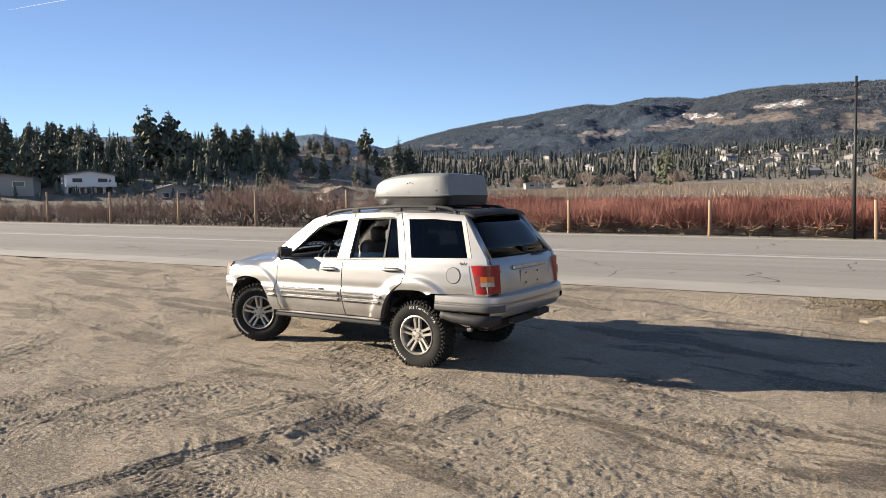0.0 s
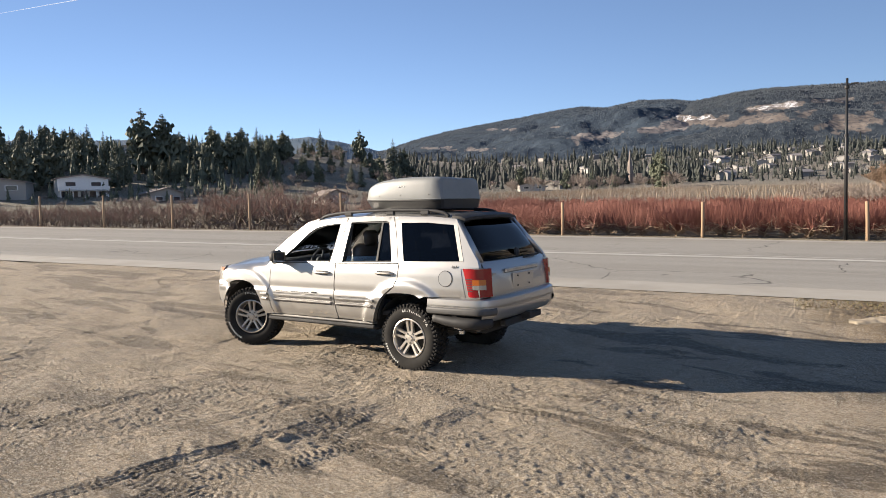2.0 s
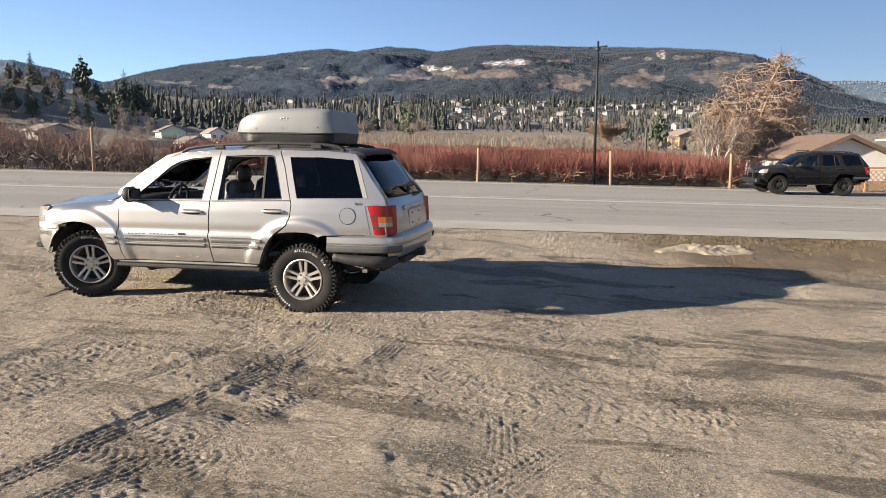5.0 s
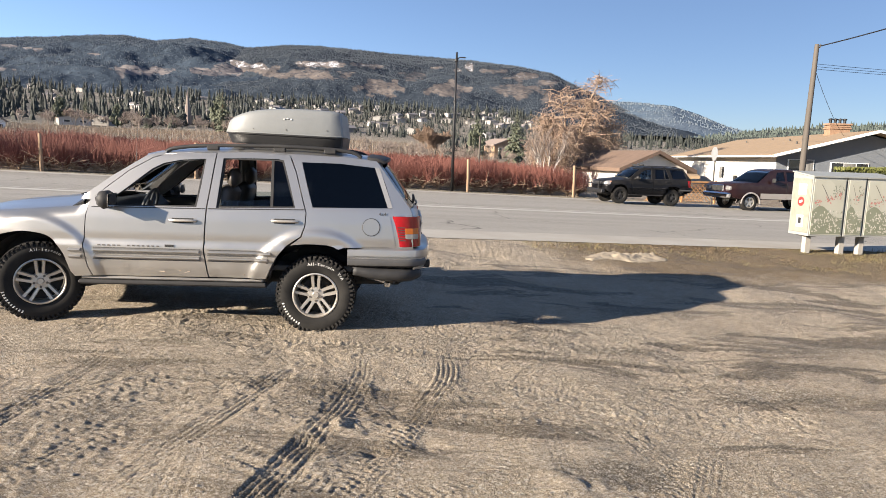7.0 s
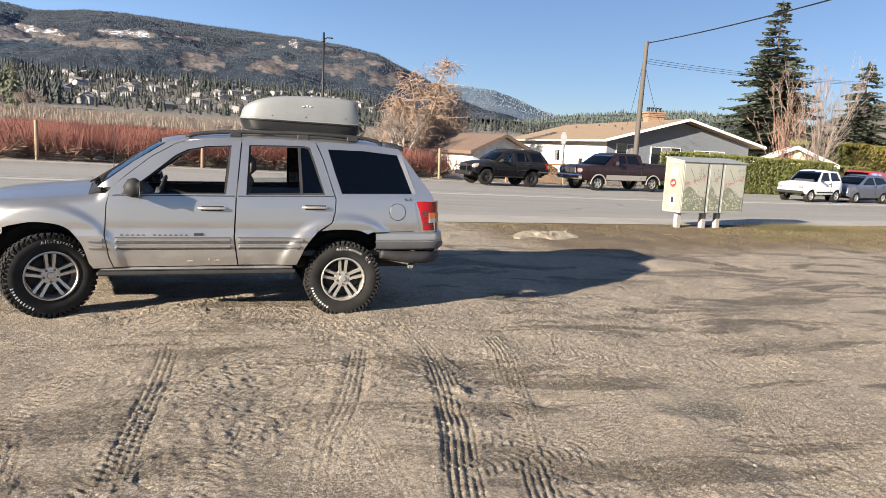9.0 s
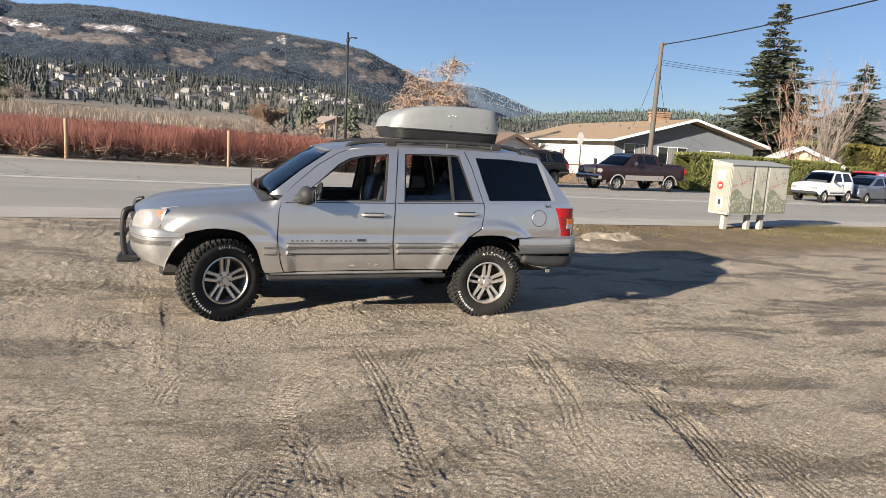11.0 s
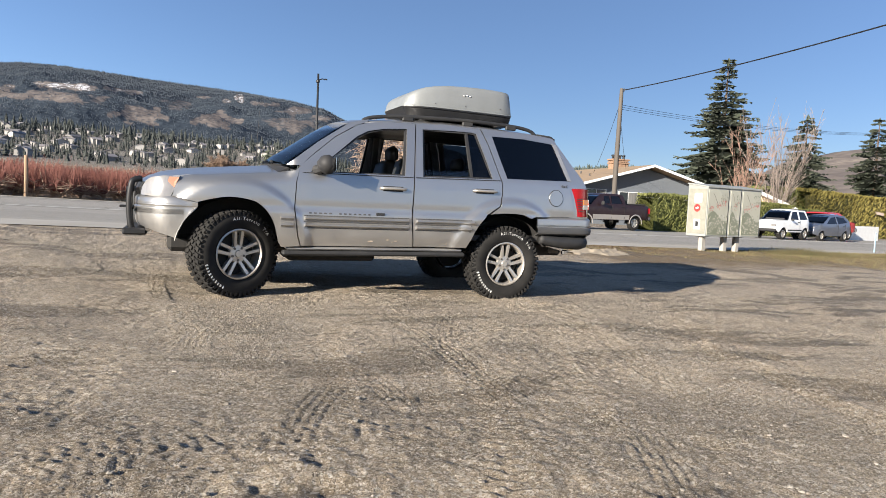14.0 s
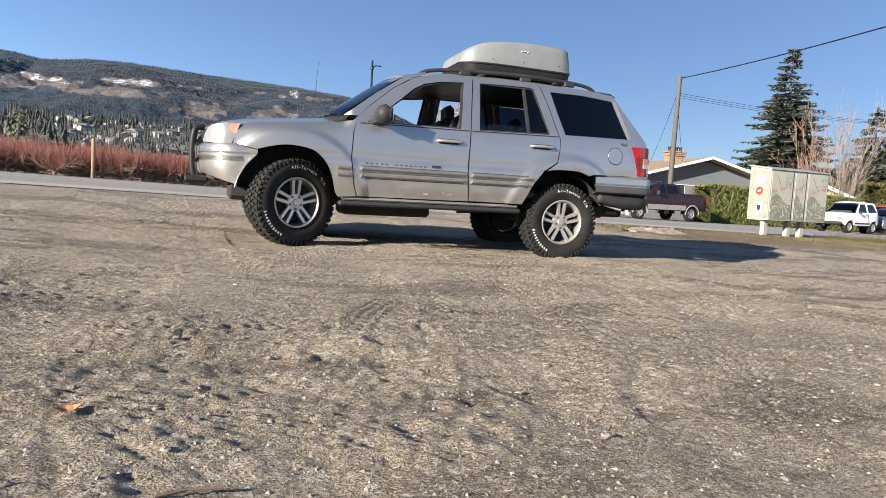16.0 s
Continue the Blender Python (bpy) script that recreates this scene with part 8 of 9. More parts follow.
# ---- hedges ----
def hedge(label, a, b, h, th, mat, seed, n=2600, size=0.17):
    r = random.Random(seed)
    a, b = Vector((*a, 0)), Vector((*b, 0))
    d = b - a
    L = d.length
    t = d / L
    q = Vector((-t.y, t.x, 0))
    e = thing("hedge", label, "hedge", on_ground(a.x, a.y))
    core, skin_ = Geo(), Geo()
    core.grid(lambda u, v: tuple(t * (L * u) + q * (0.42 * th * math.cos(math.pi * v)) + Vector((0, 0, (gz(*(a + t * L * u).xy) - gz(a.x, a.y)) + (h * 0.93) * min(1, 1.6 * math.sin(math.pi * v))))), [k / 20 for k in range(21)], [k / 8 for k in range(9)])
    part("core", core, mat, e)
    for k in range(n // 30):
        u, v = (0.0, L)[k % 2], r.random()
        p = t * u + q * (0.5 * th * r.uniform(-1, 1)) + Vector((0, 0, gz(*(a + t * u).xy) - gz(a.x, a.y) + h * 0.97 * v))
        out = t * (-1 if u == 0 else 1)
        s = size * r.uniform(0.6, 1.3)
        side_v = q * r.uniform(-1, 1) + Vector((0, 0, r.uniform(-0.6, 0.6)))
        skin_.add([p - side_v * s * 0.6, p + side_v * s * 0.6, p + (out + Vector((0, 0, 0.7))) * s, p + out * s * 0.4], [(0, 1, 2), (0, 3, 1)])
    for k in range(n):
        u, v = r.random() * L, r.random()
        side = math.cos(math.pi * v)
        z = h * min(1.0, 1.7 * math.sin(math.pi * v)) * (1 + 0.05 * fbm(u * 0.7, v * 3, seed))
        p = t * u + q * (0.5 * th * side * (1 + 0.12 * fbm(u, v * 4, seed + 2))) + Vector((0, 0, gz(*(a + t * u).xy) - gz(a.x, a.y) + z))
        out = (q * side + Vector((0, 0, 0.6))).normalized()
        s = size * r.uniform(0.5, 1.2)
        side_v = Vector((r.uniform(-1, 1), r.uniform(-1, 1), r.uniform(-1, 1))).cross(out).normalized()
        tip = p + (out + Vector((0, 0, 0.7))) * s
        skin_.add([p - side_v * s * 0.5, p + side_v * s * 0.5, tip, p + out * s * 0.35 - Vector((0, 0, 0.2 * s))], [(0, 1, 2), (0, 3, 1)])
    tagged(part("foliage", skin_, mat, e), kind="stuff")


hedge("clipped green cedar hedge along the road", (24.0, 25.1), (37.5, 27.0), 2.05, 1.6, M_HEDGE, 1, 22000, 0.1)
hedge("dark green clipped hedge behind the white car", (37.5, 28.6), (44.0, 30.0), 1.9, 1.6, M_HEDGE, 2, 8000, 0.1)
hedge("tall golden-green cedar hedge", (46.0, 33.5), (74.0, 40.0), 3.6, 2.2, M_HEDGE_GOLD, 3, 22000, 0.16)
hedge("tall dark cedar bushes beside the golden hedge", (43.0, 34.5), (48.0, 35.0), 3.6, 3.0, M_HEDGE, 4, 8000, 0.16)

# ---- trees across the road ----
def spruce_crown(rng, h, r, whorls):
    """Uneven whorls of drooping boughs with upturned tips, each hung with small sprays of needles."""
    g = Geo()
    for i in range(whorls):
        t = 0.05 + 0.94 * (i + rng.random()) / whorls
        prof = min(1.0, 1.3 * (1 - t)) ** 0.95
        for j in range(rng.randint(6, 9) if t < 0.8 else 5):
            L = r * prof * rng.uniform(0.5, 1.12) + 0.05 * r
            a = rng.uniform(0, 6.2832)
            d, s = Vector((math.cos(a), math.sin(a), 0)), Vector((-math.sin(a), math.cos(a), 0))
            z0, sag = h * t + rng.uniform(-0.2, 0.2), rng.uniform(0.2, 0.45) * (1 - 0.6 * t)
            n = max(4, int(L / 0.42))
            for k in range(1, n + 1):
                q = k / n
                p = d * L * q + Vector((0, 0, z0 - sag * L * q + 0.25 * sag * L * q ** 4))
                for side in (-1, 1):
                    w = (0.28 * L * (1.05 - q) + 0.32) * rng.uniform(0.7, 1.25)
                    tip = p + d * w * rng.uniform(0.5, 0.9) + s * side * w - Vector((0, 0, w * rng.uniform(0.05, 0.4)))
                    e = d * 0.13 * w + Vector((0, 0, 0.05 * w))
                    m = p.lerp(tip, 0.55)
                    g.add([p - e, p + e, m + e * 1.5, tip, m - e * 1.5, m - Vector((0, 0, 0.3 * w * rng.random() + 0.08))], [(0, 1, 2, 4), (4, 2, 3), (0, 5, 1), (4, 5, 3)])
            g.add([d * L + Vector((0, 0, z0 - sag * L * 0.75)), d * L * 0.85 + s * 0.16 + Vector((0, 0, z0 - sag * L * 0.8)), d * L * 0.85 - s * 0.16 + Vector((0, 0, z0 - sag * L * 0.8)), d * (L + 0.35) + Vector((0, 0, z0 - sag * L * 0.6))], [(0, 1, 3), (0, 3, 2)])
    for k in range(9):
        a = k * 2.4
        g.add([(0, 0, h * 1.01), (0.22 * math.cos(a), 0.22 * math.sin(a), h * (0.955 + 0.004 * k)), (0.08 * math.sin(a), 0.08, h * 0.94)], [(0, 1, 2)])
    return g


def spruce(label, x, y, h, r, seed, count=36, mat=None):
    e = thing("spruce_tree", label, "tree", on_ground(x, y, seed * 40))
    part("trunk", Geo().tube([(0, 0, -0.3), (0, 0, h * 0.97)], [0.018 * h, 0.003 * h], 8), M_BARK, e)
    part("crown", spruce_crown(random.Random(seed), h, r, count), mat or M_NEEDLES_BLUE, e)


spruce("large dark blue-green spruce behind the bungalow", 54.3, 50.4, 18.4, 6.2, 1, 46)
spruce("blue-green spruce at the end of the street", 67.0, 50.5, 13.6, 5.0, 2)
spruce("blue-green spruce at the end of the street", 71.5, 45.0, 13.2, 5.0, 3)
spruce("blue-green spruce at the end of the street", 79.0, 43.0, 12.0, 4.4, 4)


def bare_tree(label, x, y, h, seed, limb, twig_mat, **kw):
    e = thing("bare_tree", label, "tree", on_ground(x, y, seed * 30))
    a, b = bare_tree_geo(random.Random(seed), h, **kw)
    part("limb_crown", a, limb, e, "", True)
    part("twig_crown", b, twig_mat, e)


def vase_tree(label, x, y, h, spread, seed, mat, stems):
    """Many slim stems that rise from one foot and lean outwards, with upright twigs."""
    e = thing("bare_tree", label, "tree", on_ground(x, y))
    r = random.Random(seed)
    limbs, twigs = Geo(), Geo()
    for k in range(stems):
        a, o, top = r.uniform(0, 6.2832), spread * h * r.random() ** 0.6, h * r.uniform(0.62, 1.0)
        d = Vector((math.cos(a), math.sin(a), 0))
        c = curve([(0, 0, -0.2), d * o * 0.16 + Vector((0, 0, top * 0.22)), d * o * 0.55 + Vector((r.uniform(-0.2, 0.2), r.uniform(-0.2, 0.2), top * 0.6)), d * o + Vector((0, 0, top))], 5)
        limbs.tube(c, [0.038 * (1 - 0.85 * i / (len(c) - 1)) for i in range(len(c))], 5, False)
        for m in range(13):
            b = c[r.randint(3, len(c) - 1)]
            v = (d * r.uniform(-0.2, 0.6) + Vector((r.uniform(-0.45, 0.45), r.uniform(-0.45, 0.45), 1))).normalized()
            l = h * r.uniform(0.08, 0.24)
            twigs.tube([b, b + v * l * 0.5 + Vector((0, 0, 0.03 * l)), b + v * l], [0.014, 0.011, 0.006], 3, False)
            for w in range(3):
                p = b + v * l * r.uniform(0.2, 0.9)
                u = (v + Vector((r.uniform(-0.5, 0.5), r.uniform(-0.5, 0.5), r.uniform(0, 0.4)))).normalized()
                twigs.tube([p, p + u * l * r.uniform(0.25, 0.5)], [0.009, 0.005], 3, False)
    part("limb_crown", limbs, mat, e, "", True)
    part("twig_crown", twigs, mat, e)


vase_tree("leafless pale grey vase-shaped tree behind the hedge", 39.2, 29.4, 8.4, 0.32, 5, M_TWIG_GREY, 26)
vase_tree("leafless reddish young tree by the spruce", 37.3, 30.6, 7.2, 0.3, 6, island("reddish_tan_twigs", (0.17, 0.105, 0.075), (0.3, 0.19, 0.14)), 18)
def larch(label, x, y, h, r, seed, lean):
    e = thing("larch_tree", label, "tree", on_ground(x, y))
    rr = random.Random(seed)
    stem, twigs = Geo(), Geo()
    tops = [(lean * 0.35, 0, 1.0), (-0.12, 0.05, 0.86), (0.2, -0.06, 0.78), (-0.28, -0.05, 0.62)]
    for tx, ty, th in tops:
        c = curve([(0.1 * tx * h, ty, -0.2), (tx * h * 0.25, ty * h, h * th * 0.4), (tx * h * 0.55, ty * h, h * th * 0.75), (tx * h, ty * h, h * th)], 6)
        stem.tube(c, [0.02 * h * (1 - 0.93 * k / (len(c) - 1)) for k in range(len(c))], 6)
        for k in range(64):
            t = rr.uniform(0.12, 1.0)
            f = t * (len(c) - 1.001)
            p = c[int(f)].lerp(c[int(f) + 1], f - int(f))
            a = rr.uniform(0, 6.2832)
            L = r * (1 - 0.72 * t) * rr.uniform(0.45, 1.1)
            d = Vector((math.cos(a), math.sin(a), rr.uniform(-0.1, 0.5)))
            b = [p, p + d * L * 0.5, p + d * L - Vector((0, 0, 0.18 * L))]
            twigs.tube(b, [0.035, 0.025, 0.012], 3, False)
            for m in range(8):
                u = rr.uniform(0.15, 1.0)
                q = b[0].lerp(b[1], u * 2) if u < 0.5 else b[1].lerp(b[2], u * 2 - 1)
                l = rr.uniform(0.3, 0.95)
                v = Vector((rr.uniform(-0.6, 0.6), rr.uniform(-0.6, 0.6), rr.uniform(-1.0, 0.35))).normalized()
                twigs.tube([q, q + v * l * 0.5, q + v * l - Vector((0, 0, 0.1 * l))], [0.022, 0.017, 0.008], 3, False)
    part("stem_crown", stem, M_LIMB, e, "", True)
    part("twig_crown", twigs, M_TWIG_TAN, e)


larch("large tan leafless larch with drooping twigs", 15.6, 47.5, 8.7, 4.6, 11, 0.75)
larch("tan leafless larch with drooping twigs", 18.6, 50.0, 6.6, 3.6, 13, 0.2)
larch("low tan leafless larch beside the fence", 13.6, 44.5, 5.2, 3.0, 17, -0.3)
bare_tree("white-stemmed leafless birch beside the larch", 12.4, 41.5, 5.2, 21, M_BIRCH, M_TWIG_GREY, spread=0.5, trunks=4, depth=4, r0=0.014, up=0.8, kids=3, twig=0.016)
bare_tree("round golden-tan leafless tree in the field", 6.8, 100.0, 6.5, 31, M_TWIG_TAN, M_TWIG_TAN, spread=0.8, trunks=4, depth=5, r0=0.012, up=0.5, kids=4, twig=0.04)

# ---- other parked vehicles ----
def wheel_simple(parent, x, y, r, w, s, rim_mat):
    m = Matrix.Translation((x, y, r)) @ (Matrix.Rotation(math.pi, 4, "Z") if s > 0 else Matrix.Identity(4))
    t = part("wheel", Geo().lathe([(r * 0.6, -w * 0.42), (r * 0.66, -w * 0.5), (r * 0.9, -w * 0.5), (r, -w * 0.38), (r, w * 0.38), (r * 0.9, w * 0.5), (r * 0.6, w * 0.45)], 28, axis="y", caps=False), M_RUBBER, parent, "", True, 45, m)
    g = Geo().lathe([(r * 0.62, -w * 0.44), (r * 0.58, -w * 0.46), (r * 0.55, -w * 0.2), (r * 0.5, 0.0)], 24, axis="y", caps=False).lathe([(0, -w * 0.42), (r * 0.16, -w * 0.4), (r * 0.2, -w * 0.25), (r * 0.5, 0.02)], 20, axis="y", caps=False)
    for k in range(5):
        a = 6.2832 * k / 5
        p0, p1 = Vector((0.1 * r * math.sin(a), -w * 0.38, 0.1 * r * math.cos(a))), Vector((0.58 * r * math.sin(a), -w * 0.42, 0.58 * r * math.cos(a)))
        q = Vector((math.cos(a), 0, -math.sin(a))) * r * 0.11
        d = Vector((0, 0.04, 0))
        g.add([p0 - q, p0 + q, p1 + q, p1 - q, p0 - q + d, p0 + q + d, p1 + q + d, p1 - q + d], [(0, 1, 2, 3), (0, 3, 7, 4), (1, 5, 6, 2)])
    part("rim", g, rim_mat, t, "", True, 40)


def arch(cx, r, z0, n=9):
    """Points of a wheel opening from rear to front, in the order of the underside."""
    return [(cx + r * math.cos(math.pi * k / n), max(z0, r * 0.78 + r * math.sin(math.pi * k / n) * 0.98)) for k in range(n + 1)]


def parked_car(name, label, at, paint, top, hw, z0, wheels, windows, glass_spans, rim_mat, lower=None, extras=None, split=(), group="cars parked across the road"):
    """top: the profile from nose to tail as (x, z); hw: half width by height; wheels: (x, radius); glass_spans: stretches of top that are glass."""
    car = thing(name, label, "car", at, group)

    def w_at(x, z):
        w = lerp(z, hw[0], hw[1])
        x0, x1 = top[0][0], top[-1][0]
        e = min(x - x0, x1 - x)
        return w - 0.10 * max(0, 1 - e / 0.45) ** 2
    (xf, rf), (xr, rr) = wheels
    under = [(top[-1][0] - 0.02, z0 + 0.1)] + arch(xr, rr * 1.16, z0) + arch(xf, rf * 1.16, z0) + [(top[0][0] + 0.02, z0 + 0.1)]
    outline = list(top) + under
    for s in (-1, 1):
        fn = lambda x, z, s=s: (x, s * w_at(x, z), z)
        inn = lambda d: (lambda x, z, s=s: (x, s * (w_at(x, z) - d), z))
        body = part("side", Geo().slab(fn, outline, windows, 0.14, inner=inn(0.05)), paint, car, "", True, 35)
        for wd in windows:
            part("window", Geo().slab(inn(0.015), wd, step=0.4, inner=inn(0.02)), M_TINT, body, "dark window")
        for x, za, zb in split:
            part("door_gap", Geo().box((x, s * (w_at(x, (za + zb) / 2) + 0.001), (za + zb) / 2), (0.012, 0.012, zb - za)), M_WELL, body)
            part("door_handle", Geo().box((x - 0.16, s * (w_at(x, zb - 0.12) + 0.012), zb - 0.1), (0.16, 0.03, 0.03), 0.008), M_PLASTIC, body)
        if lower:
            z1, z2, mt = lower
            part("lower_trim", Geo().slab(lambda x, z, s=s: (x, s * (w_at(x, z) + 0.012), z), [(xf + rf * 1.25, z1), (xf + rf * 1.25, z2), (xr - rr * 1.25, z2), (xr - rr * 1.25, z1)], step=0.3, inner=inn(0.0)), mt, body)
        for cx, r in wheels:
            wheel_simple(car, cx, s * (lerp(0.5, hw[0], hw[1]) - 0.13), r, 0.22, s, rim_mat)
            part("wheel_well", Geo().grid(lambda a, v, cx=cx, r=r, s=s: (cx + r * 1.17 * math.cos(a), s * (lerp(0.6, hw[0], hw[1]) - 0.04 - 0.3 * v), r * 0.9 + r * 1.17 * math.sin(a)), [math.pi * k / 10 for k in range(11)], [0, 1]), M_WELL, car)
    for i in range(len(top) - 1):
        (xa, za), (xb, zb) = top[i], top[i + 1]
        g = Geo().grid(lambda u, v: (xa + (xb - xa) * u, w_at(xa + (xb - xa) * u, za + (zb - za) * u) * 0.998 * v, za + (zb - za) * u + 0.03 * (1 - v * v) * (abs(xb - xa) > abs(zb - za) * 0.4)), [0, 0.25, 0.5, 0.75, 1], [-1, -0.85, -0.4, 0, 0.4, 0.85, 1])
        is_glass = i in glass_spans
        part("window" if is_glass else "panel", thicken(g, (0, 0, -0.02)), M_TINT if is_glass else paint, car, "dark glass" if is_glass else "", True)
    part("underbody", Geo().box(((top[0][0] + top[-1][0]) / 2, 0, z0 + 0.12), (top[-1][0] - top[0][0] - 0.3, lerp(0.5, *hw) * 1.5, 0.25), 0.05), M_WELL, car)
    part("cabin", Geo().box(((xf + xr) / 2 + 0.1, 0, z0 + 0.5), ((xr - xf) * 0.75, lerp(0.5, *hw) * 1.5, 0.5), 0.08), M_CABIN, car)
    return car


M_MAROON = car_paint("dark_maroon_paint", (0.016, 0.005, 0.006), 0.1, 0.3, dusty=0.02, coat=0.0, spec=0.3)
M_TAN_TRIM = car_paint("grey_beige_lower_paint", (0.36, 0.33, 0.3), 0.3, 0.4)
M_WHITE_CAR = car_paint("white_car_paint", (0.75, 0.75, 0.73), 0.0, 0.35, dusty=0.2)
M_BLUE_CAR = car_paint("slate_blue_grey_paint", (0.1, 0.115, 0.15), 0.5, 0.35, dusty=0.2)
M_RED_CAR = car_paint("red_car_paint", (0.45, 0.02, 0.02), 0.1, 0.35, dusty=0.15)

# black off-roader, same make as the silver one
bsuv = suv("black_suv", "black lifted four-door SUV parked across the road", on_ground(12.6, 22.2, 9.5, 0.01) @ Matrix.Scale(0.93, 4), M_BLACKPAINT, False, "cars parked across the road")
part("bull_bar", Geo().tube(curve([(-2.1, -0.5, 0.5), (-2.28, -0.5, 0.6), (-2.3, -0.5, 1.0), (-2.2, -0.5, 1.1)], 4), 0.035, 8).tube([(-2.3, -0.6, 0.95), (-2.33, 0, 0.95), (-2.3, 0.6, 0.95)], 0.03, 8).box((-2.2, 0, 0.62), (0.2, 1.6, 0.2), 0.04), M_BLACK_METAL, bsuv, "black steel front bar")
part("lamp_bar", Geo().box((-0.1, 0, 1.87), (0.08, 1.0, 0.06), 0.01).box((-0.6, 0, 1.34), (0.02, 0.9, 0.1), 0.0), M_PLASTIC, bsuv)

pk = on_ground(19.05, 22.75, 9.5)
PICKUP = [(-2.75, 0.62), (-2.80, 0.80), (-2.74, 1.12), (-2.6, 1.2), (-1.45, 1.27), (-0.75, 1.78), (-0.4, 1.86), (0.75, 1.86), (0.98, 1.8), (1.05, 1.33), (2.85, 1.30), (2.88, 0.95), (2.86, 0.62)]
pick = parked_car("pickup_truck", "dark maroon crew-cab pickup with beige lower panels", pk, M_MAROON, PICKUP, ([0.3, 0.7, 1.2, 1.3, 1.9], [0.9, 0.98, 0.96, 0.92, 0.72]), 0.52, ((-1.78, 0.385), (1.78, 0.385)),
                  [[(-0.55, 1.36), (-0.42, 1.74), (-0.05, 1.77), (-0.02, 1.36)], [(0.06, 1.36), (0.07, 1.77), (0.7, 1.76), (0.86, 1.36)]], (4, 8), M_ALLOY, (0.55, 0.80, M_TAN_TRIM), split=((0.02, 0.6, 1.3), (0.95, 0.6, 1.3)))
part("front_bumper", Geo().box((-2.82, 0, 0.68), (0.22, 1.85, 0.24), 0.06), M_CHROME, pick, "chrome front bumper")
part("rear_bumper", Geo().box((2.95, 0, 0.64), (0.2, 1.8, 0.2), 0.05), M_CLADDING, pick)
part("grille", Geo().box((-2.80, 0, 0.98), (0.08, 0.9, 0.3), 0.03), M_CHROME, pick)
part("grille_insert", Geo().box((-2.84, -0.22, 0.98), (0.03, 0.4, 0.22), 0.01).box((-2.84, 0.22, 0.98), (0.03, 0.4, 0.22), 0.01), M_PLASTIC, pick)
# dark sheet at rail height stands in for the shaded open bed
part("bed_floor", Geo().box((1.95, 0, 1.36), (1.65, 1.5, 0.1), 0.03), M_WELL, pick)
for s in (-1, 1):
    part("headlamp", Geo().box((-2.74, s * 0.72, 1.0), (0.16, 0.32, 0.2), 0.04), M_LENS_WHITE, pick)
    for cx in (-1.78, 1.78):
        g = Geo().grid(lambda a, v, cx=cx, s=s: (cx + (0.44 + 0.07 * v) * math.cos(a), s * (0.985 + 0.03 * math.sin(math.pi * v)), 0.34 + (0.44 + 0.07 * v) * math.sin(a)), [math.pi * k / 14 for k in range(15)], [0, 0.5, 1])
        part("wheel_flare", g, M_TAN_TRIM, pick, "beige wheel-arch flare", True)
    part("tail_lamp", Geo().box((2.87, s * 0.88, 1.05), (0.06, 0.12, 0.3), 0.02), M_LENS_RED, pick)
    part("mirror", Geo().box((-0.75, s * 1.08, 1.38), (0.1, 0.2, 0.2), 0.03), M_PLASTIC, pick)

wt = on_ground(29.3, 20.2, 12)
TRK = [(-1.75, 0.5), (-1.8, 0.66), (-1.74, 0.88), (-1.6, 0.95), (-0.72, 1.06), (-0.22, 1.56), (0.1, 1.64), (1.2, 1.62), (1.55, 1.1), (1.62, 0.95), (1.62, 0.5)]
trk = parked_car("compact_suv", "small white two-door off-roader with black soft top", wt, M_WHITE_CAR, TRK, ([0.3, 0.6, 1.0, 1.1, 1.65], [0.74, 0.8, 0.79, 0.75, 0.6]), 0.42, ((-1.12, 0.335), (1.08, 0.335)),
                 [[(-0.45, 1.1), (-0.12, 1.52), (0.36, 1.54), (0.42, 1.1)], [(0.52, 1.1), (0.5, 1.54), (1.12, 1.52), (1.4, 1.12)]], (4, 7), M_ALLOY, (0.5, 0.56, M_PLASTIC), split=((0.46, 0.5, 1.06),))
part("soft_top", thicken(Geo().grid(lambda u, v: (0.45 + 0.85 * u, 0.625 * v, 1.645 + 0.03 * (1 - v * v)), [0, 0.5, 1], [-1, 0, 1]), (0, 0, -0.03)), M_PLASTIC, trk, "black soft top")
part("bumper", Geo().box((-1.82, 0, 0.52), (0.16, 1.5, 0.16), 0.05), M_PLASTIC, trk)
part("bumper", Geo().box((1.66, 0, 0.52), (0.14, 1.45, 0.16), 0.05), M_PLASTIC, trk)
part("hood_bulge", Geo().box((-1.15, 0, 1.03), (0.5, 0.6, 0.05), 0.02), M_WHITE_CAR, trk)
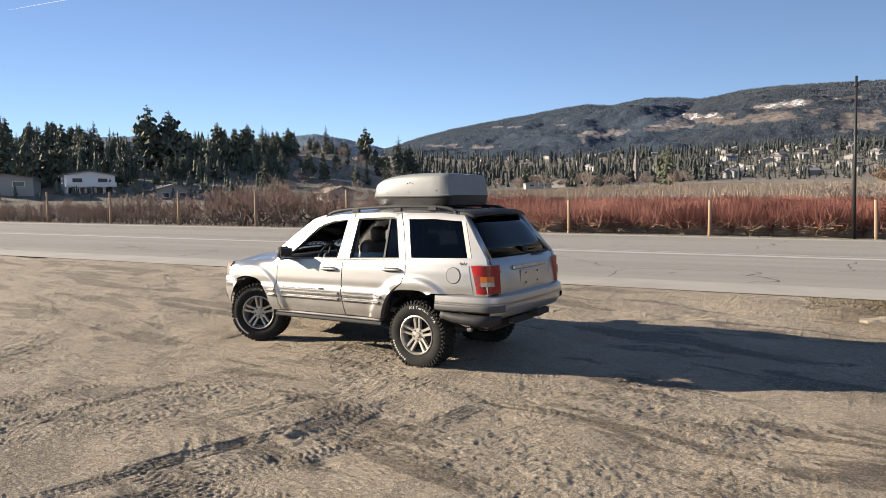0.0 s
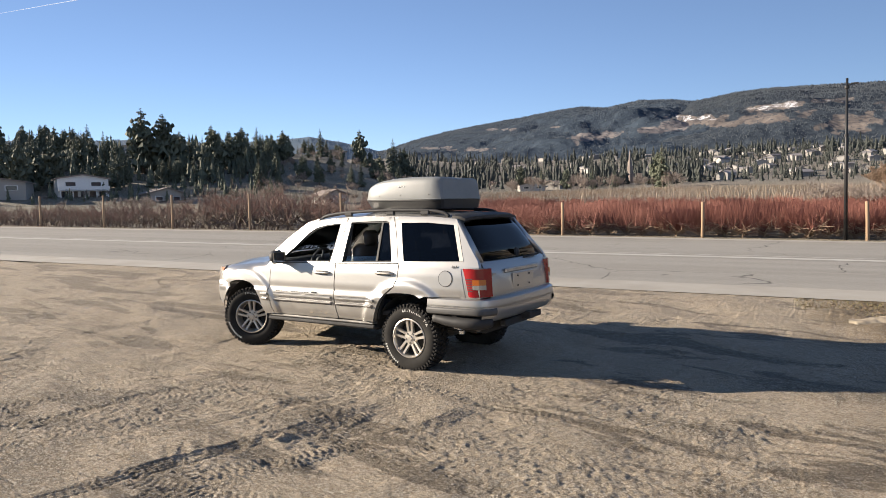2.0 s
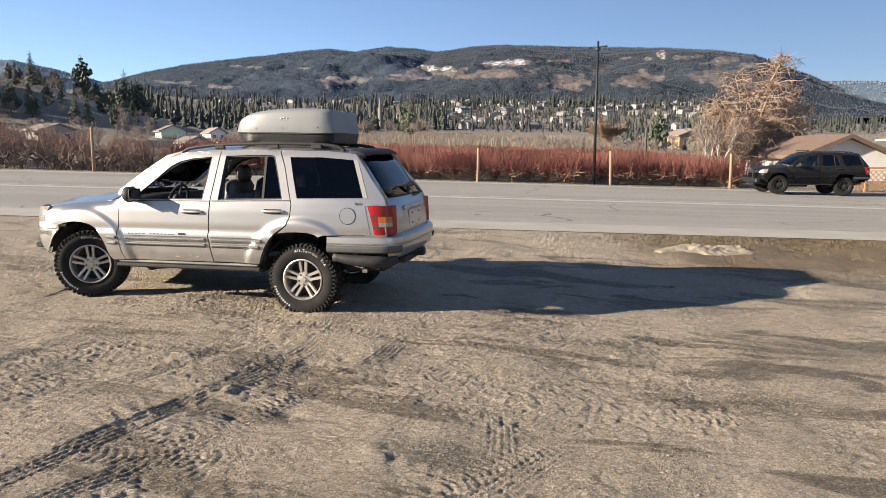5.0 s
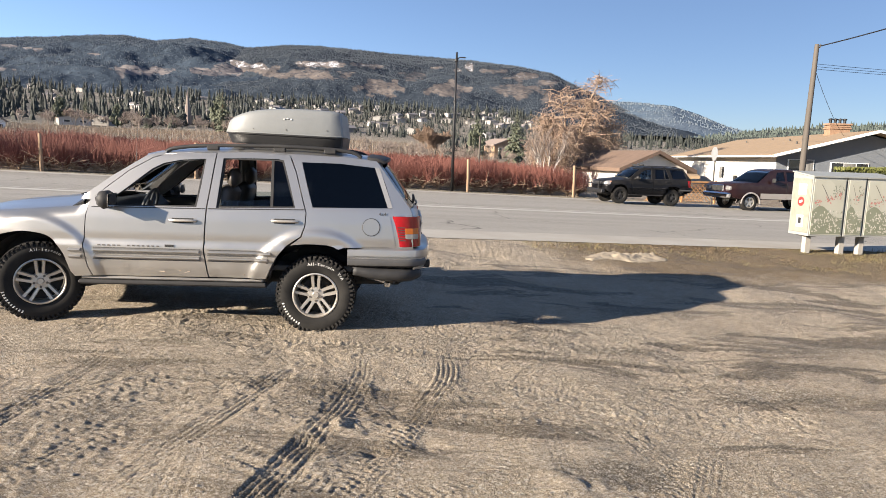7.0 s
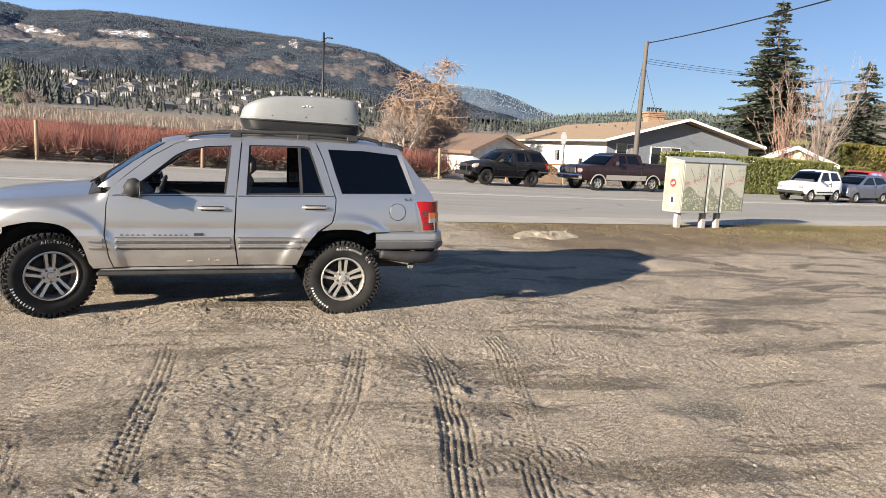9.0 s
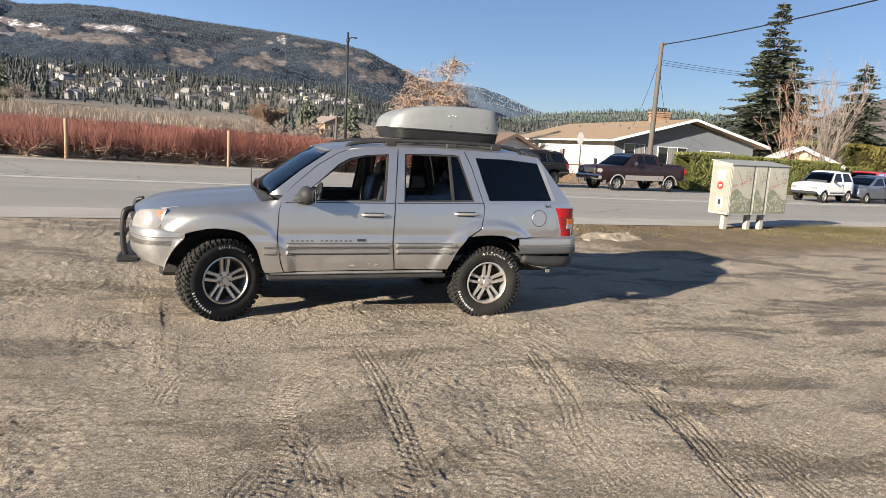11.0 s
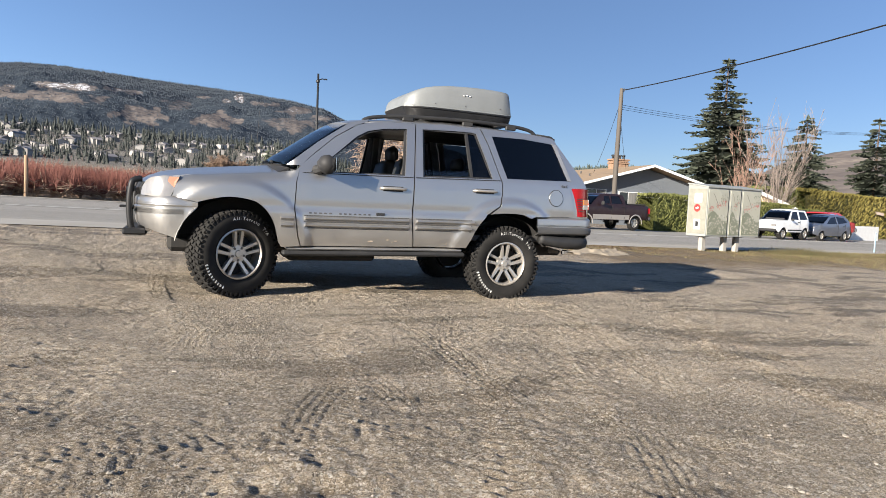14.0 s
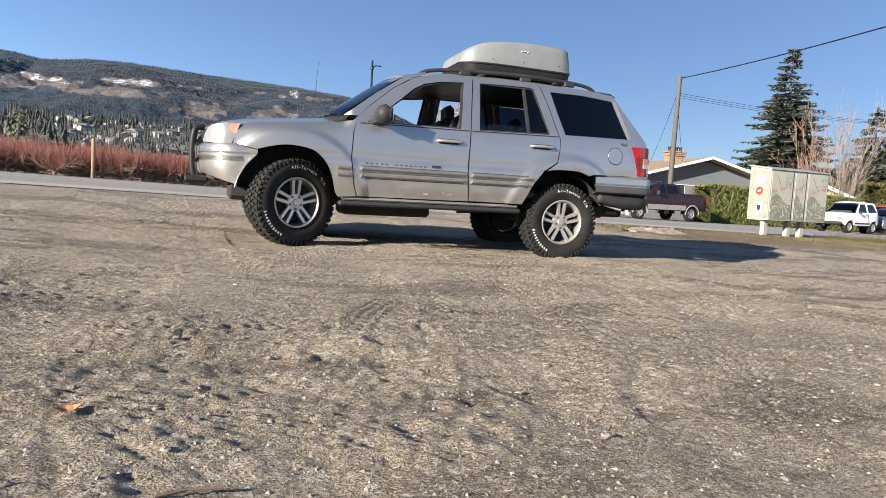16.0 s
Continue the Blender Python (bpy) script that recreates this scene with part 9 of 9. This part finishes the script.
for s in (-1, 1):
    part("headlamp", Geo().box((-1.76, s * 0.56, 0.76), (0.08, 0.28, 0.16), 0.03), M_LENS_WHITE, trk)
    part("mirror", Geo().box((-0.5, s * 0.9, 1.1), (0.1, 0.16, 0.12), 0.03), M_PLASTIC, trk)

bh = on_ground(33.6, 21.2, 10)
FIT = [(-1.95, 0.4), (-2.0, 0.55), (-1.92, 0.75), (-1.7, 0.88), (-1.15, 1.02), (-0.25, 1.46), (0.3, 1.53), (1.3, 1.49), (1.75, 1.2), (1.95, 0.85), (1.95, 0.42)]
fit_ = parked_car("hatchback", "slate blue-grey five-door hatchback parked at the kerb", bh, M_BLUE_CAR, FIT, ([0.25, 0.6, 0.95, 1.05, 1.55], [0.76, 0.84, 0.82, 0.78, 0.58]), 0.3, ((-1.25, 0.3), (1.22, 0.3)),
                  [[(-0.82, 1.0), (-0.2, 1.36), (0.3, 1.42), (0.34, 1.0)], [(0.42, 1.0), (0.4, 1.42), (1.2, 1.38), (1.5, 1.1)]], (4, 8), M_ALLOY, split=((0.38, 0.4, 1.0), (1.15, 0.6, 1.0)))
for s in (-1, 1):
    part("headlamp", Geo().box((-1.78, s * 0.6, 0.76), (0.3, 0.22, 0.12), 0.04), M_LENS_WHITE, fit_)
    part("tail_lamp", Geo().box((1.88, s * 0.66, 0.95), (0.1, 0.16, 0.3), 0.03), M_LENS_RED, fit_)
rt = on_ground(38.2, 24.7, 190)
red = parked_car("pickup_truck", "red pickup truck parked behind the hatchback", rt, M_RED_CAR, [(x * 0.92, z * 0.95) for x, z in PICKUP], ([0.3, 0.7, 1.2, 1.3, 1.9], [0.85, 0.92, 0.9, 0.86, 0.7]), 0.5, ((-1.65, 0.36), (1.65, 0.36)),
                 [[(-0.5, 1.3), (-0.38, 1.65), (-0.05, 1.68), (-0.02, 1.3)], [(0.06, 1.3), (0.07, 1.68), (0.65, 1.66), (0.78, 1.3)]], (4, 8), M_ALLOY, split=((0.02, 0.6, 1.25),))
part("front_bumper", Geo().box((-2.58, 0, 0.66), (0.2, 1.75, 0.3), 0.05), M_CHROME, red)
part("grille", Geo().box((-2.56, 0, 0.98), (0.08, 1.5, 0.3), 0.03), M_PLASTIC, red)
